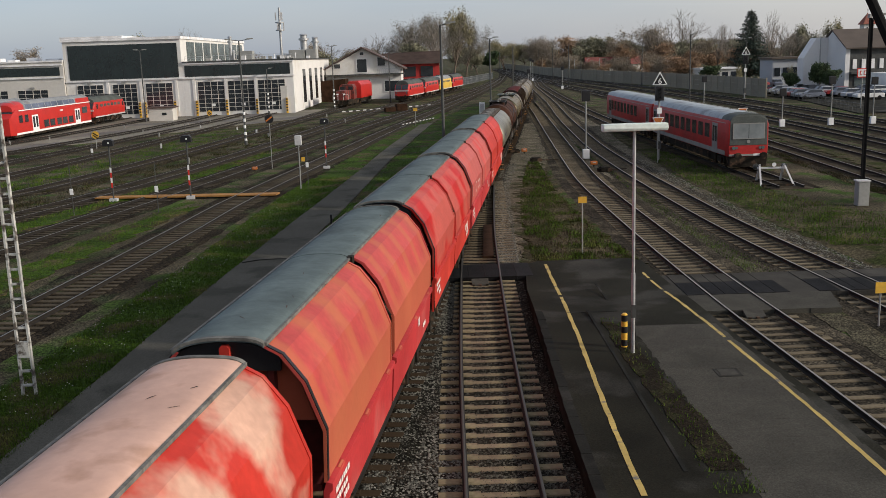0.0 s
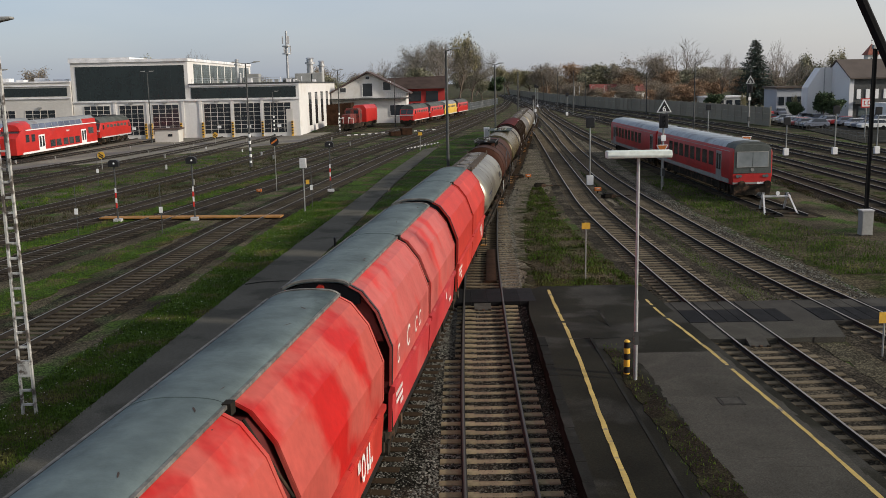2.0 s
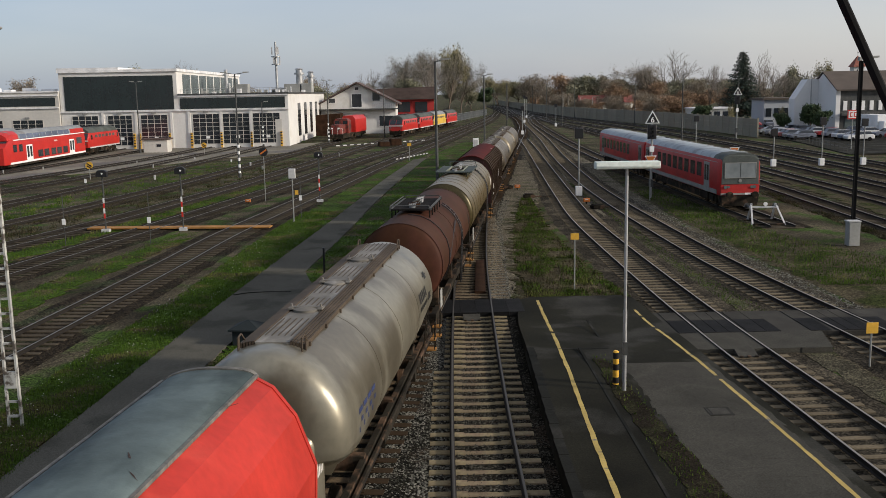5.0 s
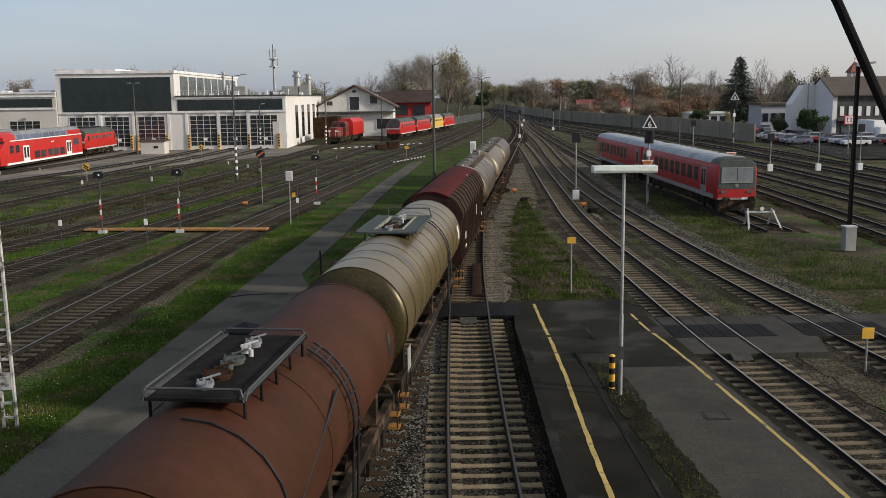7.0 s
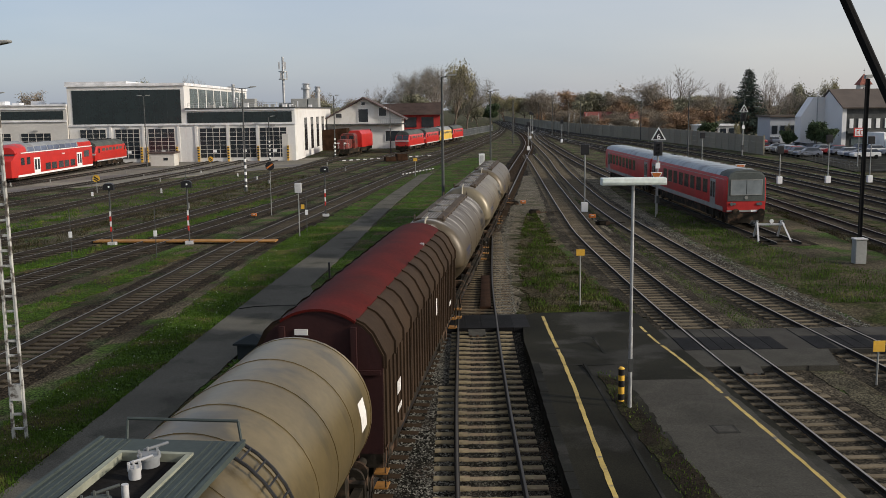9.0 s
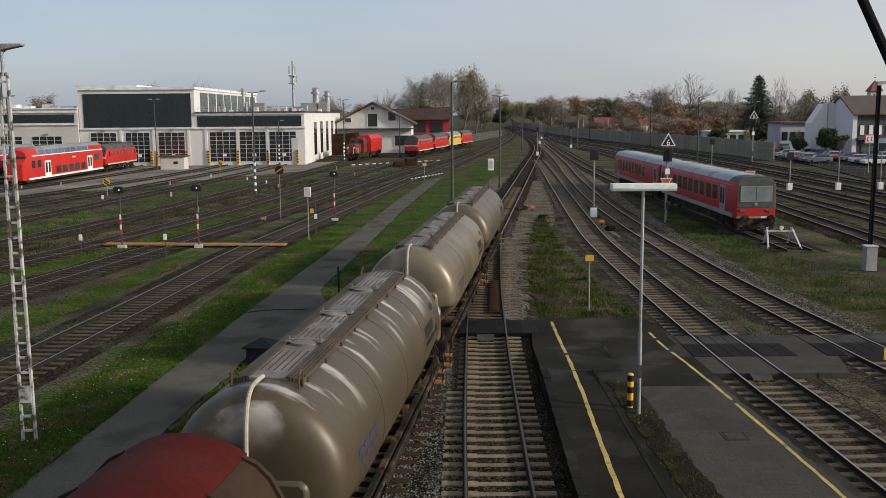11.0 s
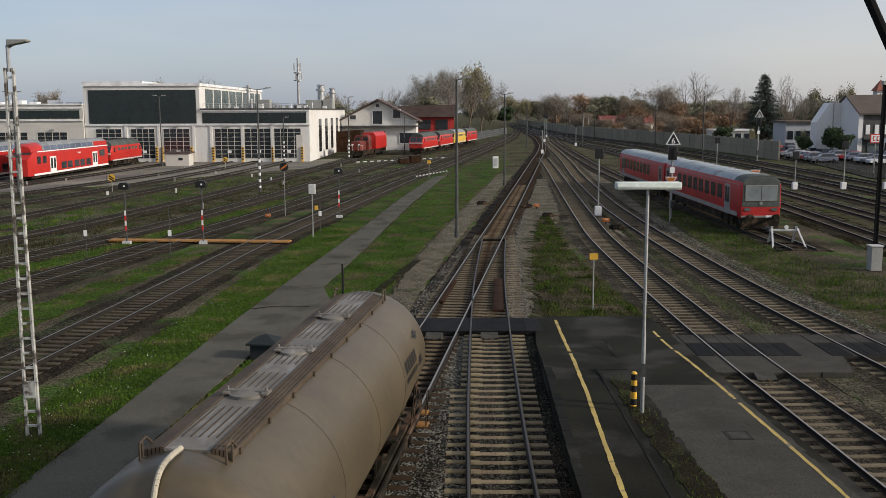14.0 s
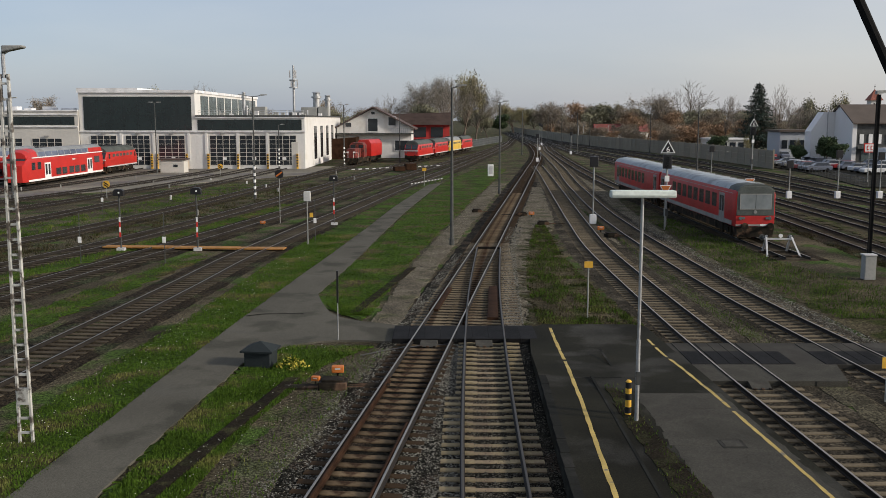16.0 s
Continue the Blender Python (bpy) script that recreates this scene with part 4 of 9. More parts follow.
def hopper(name_key, y_mid, roof_mat, label, seed):
    """A high self-discharging hopper wagon with a curved swing roof."""
    w = thing("hopper_wagon", Matrix(), label, "freight wagon", "wagons of the freight train")
    paint = H_RED[name_key]
    half = 6.62
    R = 6.15
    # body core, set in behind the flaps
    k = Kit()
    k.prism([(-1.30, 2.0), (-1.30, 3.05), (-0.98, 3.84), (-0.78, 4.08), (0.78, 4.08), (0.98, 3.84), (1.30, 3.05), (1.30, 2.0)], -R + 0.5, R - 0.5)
    part("hopper_body", k, H_IN, w, "hopper body in red darkened for recess shade")
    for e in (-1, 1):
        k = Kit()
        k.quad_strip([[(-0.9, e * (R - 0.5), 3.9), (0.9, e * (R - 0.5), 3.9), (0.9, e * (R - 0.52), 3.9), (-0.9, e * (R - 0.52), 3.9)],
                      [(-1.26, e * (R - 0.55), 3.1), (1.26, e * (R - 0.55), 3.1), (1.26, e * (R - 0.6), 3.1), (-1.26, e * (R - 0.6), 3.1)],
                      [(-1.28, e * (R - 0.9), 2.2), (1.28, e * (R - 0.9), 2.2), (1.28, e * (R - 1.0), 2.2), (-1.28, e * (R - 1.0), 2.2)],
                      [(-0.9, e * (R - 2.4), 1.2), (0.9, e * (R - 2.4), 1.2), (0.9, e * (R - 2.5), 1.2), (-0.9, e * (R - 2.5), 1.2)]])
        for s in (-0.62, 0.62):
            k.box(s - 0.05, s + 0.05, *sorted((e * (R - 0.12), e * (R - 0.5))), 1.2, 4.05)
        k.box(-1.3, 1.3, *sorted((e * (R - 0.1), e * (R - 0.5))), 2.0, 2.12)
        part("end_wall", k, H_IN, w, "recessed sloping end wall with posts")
        k = Kit()
        k.prism([(-0.8, 3.9), (-0.8, 4.16), (-0.4, 4.30), (0, 4.35), (0.4, 4.30), (0.8, 4.16), (0.8, 3.9)], *sorted((e * (R - 0.06), e * (R - 0.14))))
        part("roof_end", k, BLACK, w, "black roof end plate")
        k = Kit()
        k.prism([(-0.075, 4.03), (-0.075, 4.26), (-0.04, 4.30), (0.04, 4.30), (0.075, 4.26), (0.075, 4.03)], *sorted((e * (R + 0.03), e * (R - 0.06))))
        part("latch", k, H_RED["e"], w, "red roof latch")
        k = Kit()
        k.prism([(-1.22, 3.05), (-0.98, 3.72), (-0.76, 4.02), (0.76, 4.02), (0.98, 3.72), (1.22, 3.05)], *sorted((e * (R - 0.30), e * (R - 0.36))))
        part("end_panel", k, paint, w, "red upper end panel")
    # two side flaps a side, with a dark joint between them
    for s in (-1, 1):
        for y0, y1 in ((-R, -0.40), (0.0, R)):
            k = Kit()
            out = side_profile(s)
            inn = [(x - s * 0.05, z - 0.015) for x, z in out][::-1]
            k.prism(out + inn, y0, y1)
            fl = part("side_flap", k, paint, w, smooth=12)
            for y in (y0 + 0.05, y1 - 0.05):
                k = Kit()
                k.prism([(x + s * 0.012, z + 0.012) for x, z in out] + inn, y - 0.045, y + 0.045)
                part("rim", k, BLACK if y < -R + 0.1 else paint, fl, "folded steel rim", smooth=12)
        # lower doors
        for y0, y1 in ((-R + 0.05, -0.30), (-0.10, R - 0.05)):
            k = Kit()
            k.prism([(s * 1.38, 2.17), (s * 1.475, 2.15), (s * 1.475, 2.05), (s * 1.42, 1.98), (s * 1.36, 1.18), (s * 1.30, 1.18), (s * 1.33, 2.02)], y0, y1)
            part("discharge_door", k, H_LOW.get(name_key, paint), w, "crimson discharge door", smooth=12)
            k = Kit()
            for y in (y0 + 0.7, y1 - 0.7, (y0 + y1) / 2):
                k.tube((s * 1.43, y - 0.14, 2.12), (s * 1.43, y + 0.14, 2.12), 0.05, n=8)
            part("hinge", k, paint, w, kind="stuff")
    k = Kit()
    k.box(0.56, 0.68, -0.29, -0.11, 4.2, 4.36)
    k.tube((0.80, -0.2, 4.13), (1.41, -0.2, 3.1), 0.022, n=6)
    part("roof_catch", k, UNDER, w, "dark steel roof catch")
    # swing roof
    k = Kit()
    arc = [(0.90 * math.sin(a), 4.16 + 0.255 * (math.cos(a) - math.cos(1.2)) / (1 - math.cos(1.2))) for a in np.linspace(-1.2, 1.2, 17)]
    arc = [(x / math.sin(1.2), z) for x, z in arc]
    arc = [(x * 0.67, z + 0.16 * (x / 0.9) ** 2) if x > 0 else (x * 0.88, z + 0.05 * (x / 0.9) ** 2) for x, z in arc]
    rings = []
    for y in (-R - 0.04, -3.2, -0.2, 3.2, R + 0.04):
        rings.append([(x, y, z) for x, z in arc] + [(x * 0.98, y, z - 0.05) for x, z in arc[::-1]])
    k.quad_strip(rings)
    rf = part("swing_roof", k, roof_mat, w, "curved sheet steel roof")
    for y in (-R, R):
        k = Kit()
        k.quad_strip([[(p[0], y + d, p[1] + h) for d, h in ((-0.05, -0.03), (0.05, -0.03), (0.05, 0.018), (-0.05, 0.018))] for p in arc])
        part("roof_hoop", k, EDGE_GREY, rf, "dark edge hoop")
    for s in (-1, 1):
        k = Kit()
        k.box(*(((0.585, 0.635) if s > 0 else (-0.83, -0.78))), -R, R, *((4.295, 4.345) if s > 0 else (4.185, 4.235)))
        part("gutter", k, EDGE_GREY, rf, "worn dark roof edge")
    k = Kit()
    k.quad_strip([[(p[0], d - 0.2, p[1] + h) for d, h in ((-0.03, -0.02), (0.03, -0.02), (0.03, 0.010), (-0.03, 0.010))] for p in arc])
    part("roof_seam", k, roof_mat, rf)
    scuffs(rf, arc, R, seed, 14 if name_key == "a" else 9)
    # frame and running gear
    k = Kit()
    for s in (-1, 1):
        k.box(*sorted((s * 1.10, s * 1.25)), -R - 0.05, R + 0.05, 0.98, 1.20)
    for y in (-R + 0.1, -3.5, 0.6, 3.5, R - 0.1):
        k.box(-1.2, 1.2, y - 0.12, y + 0.12, 0.95, 1.19)
    part("underframe", k, UNDER, w, bevel=0.01)
    for s in (-1, 1):
        k = Kit()
        k.quad_strip([[(s * 1.3, -R + 1.2, 1.25), (s * 1.3, R - 1.2, 1.25), (s * 1.2, R - 1.2, 1.25), (s * 1.2, -R + 1.2, 1.25)],
                      [(s * 0.9, -3.0, 0.5), (s * 0.9, 3.0, 0.5), (s * 0.8, 3.0, 0.5), (s * 0.8, -3.0, 0.5)]])
        part("chute", k, UNDER, w)
        for e in (-1, 1):
            k = Kit()
            k.pipe([(s * 1.38, e * (R - 0.1), 1.2), (s * 1.38, e * (R - 0.1), 2.0)], 0.02)
            part("handrail", k, UNDER, w)
    bogie(w, -4.3)
    bogie(w, 4.3)
    couplers(w, half)
    marks(w, 1.42, [(-5.7, 1.80, 6, 0.13, 0.09), (-5.7, 1.64, 5, 0.13, 0.09), (-5.2, 1.48, 3, 0.12, 0.09), (3.6, 1.75, 2, 0.09, 0.28), (4.4, 1.5, 3, 0.12, 0.1)], seed)
    if name_key in "ce":
        k = Kit()
        k.quad_strip([[(1.435, 4.0 + math.cos(a) * 0.16 * q, 1.72 + math.sin(a) * 0.26 * q) for q in (1, 0.6)] for a in np.linspace(0, 6.283, 20)], closed=False)
        part("painted_mark", k, LETTER, w, "white painted ring", smooth=0)
        for dy in (0.28, 0.5):
            k = Kit()
            k.box(1.43, 1.44, 4.0 + dy, 4.07 + dy, 1.48, 1.98)
            part("painted_mark", k, LETTER, w, "white painted stroke", smooth=0)
    if name_key == "d":
        for y, h, wd in ((-5.3, 0.45, 0.3), (-3.9, 0.5, 0.5), (-2.7, 0.4, 0.42), (-2.1, 0.4, 0.42)):
            k = Kit()
            k.quad_strip([[(x, y + dy * wd, 2.42 + dz * h) for x, dy, dz in ((1.425 + dz * 0.02, c, dz), (1.425 + dz * 0.02, c * 0.72, 0.5 + (dz - 0.5) * 0.72))] for c, dz in
                          [(math.cos(a) * 0.5, 0.5 + math.sin(a) * 0.5) for a in np.linspace(0.6, 5.7, 14)]], closed=False)
            part("painted_mark", k, LETTER, w, "white painted stroke", smooth=0)
    return w, y_mid


SILO_TAN = mat("silo_tan_paint", (0.1041, 0.0816, 0.0479), 0.42, 0.2, dark=0.75, light=1.12, big=0.5, fine=6, bump=0.08, stain=(0.10, 0.08, 0.05), stain_amt=0.3, stain_scale=0.6, stain_stretch=(1, 1.2, 0.35), spec=0.5)
SILO_PALE = mat("silo_pale_paint", (0.1782, 0.1505, 0.0967), 0.40, 0.25, dark=0.75, light=1.12, big=0.5, fine=6, bump=0.08, stain=(0.13, 0.10, 0.06), stain_amt=0.28, stain_scale=0.6, stain_stretch=(1, 1.2, 0.35), spec=0.5)
SILO_GREY = mat("silo_grey_metal", (0.27, 0.25, 0.19), 0.34, 0.5, dark=0.75, light=1.12, big=0.5, fine=6, bump=0.06, stain=(0.16, 0.14, 0.10), stain_amt=0.28, stain_scale=0.6, stain_stretch=(1, 1.2, 0.35), spec=0.5)
SILO_DUST = mat("silo_spilled_dust", (0.0774, 0.0591, 0.0341), 0.45, 0.2, dark=0.8, light=1.1, big=0.5, fine=6, bump=0.08, stain=(0.46, 0.43, 0.37), stain_amt=0.15, stain_scale=1.6, stain_stretch=(0.4, 1.5, 0.3), stain_z=(3.1, 3.8), spec=0.5)
GRATE = mat("brown_grating", (0.065, 0.048, 0.032), 0.8, dark=0.65, light=1.3, big=1, fine=10, bump=0.4)
DECKPL = mat("dusty_deck_plate", (0.145, 0.135, 0.115), 0.7, dark=0.7, light=1.3, big=1.2, fine=9, bump=0.2, stain=(0.20, 0.19, 0.17), stain_amt=0.25, stain_scale=1.3, stain_stretch=(2.5, 0.7, 1))
BLUE_MARK = mat("dark_blue_mark", (0.03, 0.045, 0.12), 0.5, bump=0)
PIPE_TAN = mat("pale_pipe_paint", (0.42, 0.38, 0.29), 0.5, dark=0.8, light=1.1, big=3, fine=12, bump=0.08)
STEP_YEL = mat("yellow_brown_steps", (0.30, 0.14, 0.03), 0.7, dark=0.7, light=1.2, bump=0.2)


def revolve(prof, zc, n=36):
    """Rings about a level axis along y from (y, radius)."""
    return [[(r * math.sin(2 * math.pi * i / n), y, zc + r * math.cos(2 * math.pi * i / n)) for i in range(n)] for y, r in prof]


def silo(body_mat, label, seed, half=7.4, walk_half=5.2, pipe=True):
    """A powder silo wagon: long vessel with blunt dished ends on end housings, and a gangway on top."""
    w = thing("silo_wagon", Matrix(), label, "freight wagon", "wagons of the freight train")
    zc, r, cyl, dome = 2.56, 1.48, walk_half + 0.32, 0.64
    bend = [(math.sin(a) ** 0.64, math.cos(a) ** 0.47) for a in np.linspace(0, 1.55, 16)]
    prof = [(-cyl - dome * u, r * v) for u, v in bend[::-1]]
    prof += [(y, r) for y in np.linspace(-cyl, cyl, 17)[1:-1]]
    prof += [(cyl + dome * u, r * v) for u, v in bend]
    k = Kit()
    rings = []
    for ring in revolve(prof, zc, 44):     # the bottom rises towards the ends
        f = 0.15 + 0.85 * min(1.0, max(0.0, (cyl + 0.1 - abs(ring[0][1])) / 1.6))
        rings.append([(x, y, z if z > zc - 0.32 else zc - 0.32 + (z - zc + 0.32) * f) for x, y, z in ring])
    k.quad_strip(rings)
    ves = part("vessel", k, body_mat, w, "dusty tan steel vessel with blunt dished ends", smooth=50)
    for y in (-cyl / 2, 0, cyl / 2):
        k = Kit()
        k.quad_strip(revolve([(y - 0.02, r), (y - 0.02, r + 0.006), (y + 0.02, r + 0.006), (y + 0.02, r)], zc, 44), caps=False)
        part("weld_band", k, body_mat, ves, smooth=50)
    for e in (-1, 1):    # end housing below the dish, and a bent pipe over it
        k = Kit()
        k.prism([(-0.92, 1.0), (-0.92, 2.58), (-0.80, 2.70), (0.80, 2.70), (0.92, 2.58), (0.92, 1.0)], *sorted((e * (cyl - 0.1), e * (cyl + dome + 0.05))))
        ho = part("end_housing", k, body_mat, w, "tan rounded end housing below the vessel", bevel=0.10)
        k = Kit()
        for i in range(5):
            k.box(0.92, 0.93, *sorted((e * (cyl + 0.12 + i * 0.11), e * (cyl + 0.17 + i * 0.11))), 1.9, 2.25 + 0.05 * (i % 2))
        part("lettering", k, LETTER, ho, "white painted data lettering", kind="stuff", smooth=0)
        if pipe and e < 0:
            k = Kit()
            pts = [(-0.05, e * (cyl - 0.25), zc + r + 0.05)] + [(-0.05, e * (cyl + (dome + 0.05) * u), zc + (r + 0.06) * v) for u, v in bend[:-3]] + [(-0.05, e * (cyl + dome + 0.12), 2.45)]
            k.pipe(pts, 0.038, 8)
            vp = part("vent_pipe", k, PIPE_TAN, w, "pale bent vent pipe over the dished end")
            k = Kit()
            k.tube((-0.05, e * (cyl + dome + 0.12), 2.30), (-0.05, e * (cyl + dome + 0.12), 2.47), 0.055, n=10)
            part("hose_end", k, BLACK, vp, "black hose end")
        k = Kit()    # end rail of the gangway
        yy = e * walk_half
        for x in (-0.57, 0.57):
            k.pipe([(x, yy - e * 0.25, zc + r - 0.02), (x, yy - e * 0.05, zc + r + 0.14), (x, yy + e * 0.14, zc + r + 0.11), (x, yy + e * 0.14, zc + r - 0.16)], 0.018)
        part("grab_rail", k, GRATE, w, "thin brown grab rail", kind="stuff")
    k = Kit()
    for y in (-cyl * 0.62, 0, cyl * 0.62):
        k.quad_strip([[(x * 1.0, y + d * 1.6, 1.5) for x, d in ((-0.9, -1), (0.9, -1), (0.9, 1), (-0.9, 1))], [(x * 0.25, y + d * 0.25, 0.45) for x, d in ((-0.9, -1), (0.9, -1), (0.9, 1), (-0.9, 1))]])
    part("outlet_cone", k, body_mat, w, kind="stuff")
    # gangway: plate between two ribbed gratings
    zt = zc + r
    k = Kit()
    k.box(-0.31, 0.31, -walk_half, walk_half, zt - 0.03, zt + 0.012)
    deck = part("gangway", k, DECKPL, w, "dusty steel gangway deck")
    for s in (-1, 1):
        k = Kit()
        for i in range(5):
            k.box(*sorted((s * (0.32 + i * 0.056), s * (0.362 + i * 0.056))), -walk_half, walk_half, zt - 0.06 - i * 0.012, zt + 0.03 - i * 0.012)
        part("grating", k, GRATE, deck, "brown ribbed grating")
        k = Kit()
        for y in np.linspace(-walk_half + 0.3, walk_half - 0.3, 9):
            k.box(*sorted((s * 0.57, s * 0.62)), y - 0.03, y + 0.03, zt - 0.20, zt - 0.05)
        part("grating_bracket", k, GRATE, deck, kind="stuff")
        k = Kit()
        for y in (-walk_half, walk_half):
            k.tube((s * 0.60, y, zt - 0.15), (s * 0.60, y, zt + 0.10), 0.018, n=6)
        part("stanchion", k, GRATE, deck, kind="stuff")
    for y in (-walk_half * 0.55, -walk_half * 0.05, walk_half * 0.5):
        k = Kit()
        k.tube((0, y, zt - 0.02), (0, y, zt + 0.06), 0.27, n=18)
        k.tube((0, y, zt + 0.06), (0, y, zt + 0.09), 0.24, 0.12, n=18)
        k.box(-0.34, 0.34, y - 0.04, y + 0.04, zt + 0.06, zt + 0.095)
        for s in (-1, 1):
            k.tube((s * 0.3, y, zt + 0.02), (s * 0.3, y, zt + 0.15), 0.022, n=6)
            k.box(s * 0.3 - 0.05, s * 0.3 + 0.05, y - 0.12, y + 0.12, zt + 0.05, zt + 0.08)
        part("hatch", k, DECKPL, w, "round filling hatch with clamps")
    k = Kit()
    for i in range(5):
        for y0 in np.arange(-walk_half + 0.2, walk_half - 0.4, 1.85):
            k.box(-0.26 + i * 0.12, -0.242 + i * 0.12, y0 + 0.25, y0 + 1.55, zt + 0.010, zt + 0.022)
    part("deck_rib", k, GRATE, deck, kind="stuff", smooth=0)
    # frame
    k = Kit()
    for s in (-1, 1):
        k.box(*sorted((s * 1.12, s * 1.24)), -half + 0.6, half - 0.6, 0.98, 1.2)
        k.pipe([(s * 1.32, -half + 1.2, 1.1), (s * 1.32, half - 1.2, 1.1)], 0.05)
    for y in (-half + 0.7, -half * 0.45, 0, half * 0.45, half - 0.7):
        k.box(-1.2, 1.2, y - 0.12, y + 0.12, 0.95, 1.25)
    part("underframe", k, UNDER, w)
    for s in (-1, 1):
        k = Kit()
        for d in (-0.18, 0.18):
            k.tube((s * 1.30, half - 2.6 + d, 1.1), (s * 1.46, half - 2.6 + d, 2.7), 0.02, n=6)
        for z in np.arange(1.2, 2.7, 0.28):
            k.tube((s * (1.3 + (z - 1.1) * 0.1), half - 2.78, z), (s * (1.3 + (z - 1.1) * 0.1), half - 2.42, z), 0.014, n=6)
        part("ladder", k, UNDER, w, "dark steel ladder")
        k = Kit()
        k.tube((s * 1.15, -1.6, 0.78), (s * 1.15, 1.6, 0.78), 0.13, n=10)
        part("air_tank", k, UNDER, w)
    bogie(w, -half + 2.6)
    bogie(w, half - 2.6)
    couplers(w, half)
    corner_steps(w, half, 1.42, STEP_YEL)
    # maker's marks, as plain shapes on the curve of the vessel
    k = Kit()
    rnd = random.Random(seed)
    for i in range(4):
        y, a0, a1 = -cyl + 0.5 + i * 0.42, 1.72, 1.42

        def pt(yy, a):
            return ((r + 0.008) * math.sin(a), yy, zc + (r + 0.008) * math.cos(a))
        for ya, yb, aa, ab in ((y, y + 0.09, a0, a1), (y, y + 0.32, a1 + 0.06, a1), (y + 0.12, y + 0.3, (a0 + a1) / 2 + 0.03, (a0 + a1) / 2 - 0.03)):
            n = len(k.v)
            k.v += [pt(ya, aa), pt(yb, aa), pt(yb, ab), pt(ya, ab)]
            k.f.append((n, n + 1, n + 2, n + 3))
    part("painted_mark", k, BLUE_MARK, w, "dark blue painted mark", smooth=0, kind="stuff")
    k = Kit()
    for i, (y, a0, a1, wd) in enumerate(((cyl - 2.5, 1.58, 1.50, 1.4), (cyl - 2.5, 1.44, 1.26, 1.4), (cyl - 1.0, 1.58, 1.10, 0.16), (cyl - 0.55, 1.58, 1.10, 0.16), (cyl - 0.84, 1.18, 1.05, 0.29), (cyl - 0.84, 1.58, 1.45, 0.29))):
        m = 1 if wd < 1 else 5
        for j in range(m):
            ya = y + j * wd / m
            yb = ya + wd / m * (0.7 if m > 1 else 1)
            n = len(k.v)
            k.v += [((r + 0.009) * math.sin(a), yy, zc + (r + 0.009) * math.cos(a)) for yy, a in ((ya, a0), (yb, a0), (yb, a1), (ya, a1))]
            k.f.append((n, n + 1, n + 2, n + 3))
    part("painted_mark", k, BLACK, w, "dark painted company mark", smooth=0, kind="stuff")
    return w


TANK_BROWN = mat("brown_tank_paint", (0.0472, 0.019, 0.0086), 0.65, spec=0.12, dark=0.7, light=1.2, big=0.5, fine=6, bump=0.1, stain=(0.055, 0.02, 0.012), stain_amt=0.3, stain_scale=0.7, stain_stretch=(1, 1.4, 0.5))
TANK_BEIGE = mat("beige_tank_shell", (0.200, 0.152, 0.072), 0.33, 0.5, dark=0.75, light=1.12, big=0.6, fine=7, bump=0.06, stain=(0.12, 0.098, 0.055), stain_amt=0.25, stain_scale=0.8, stain_stretch=(1, 1.5, 0.4), spec=0.5)
# the dark reflection in the glossy metal end is put into its base colour
TANK_END = mat("dark_reflection_tank_end", (0.042, 0.034, 0.014), 0.35, 0.5, dark=0.6, light=1.5, big=0.7, bump=0.04)
PLAT_GRN = mat("grey_green_platform", (0.045, 0.0588, 0.0528), 0.7, dark=0.8, light=1.15, bump=0.2)


COAMING = mat("pale_coaming_paint", (0.24, 0.25, 0.19), 0.7, dark=0.75, light=1.15, big=2, fine=12, bump=0.15)


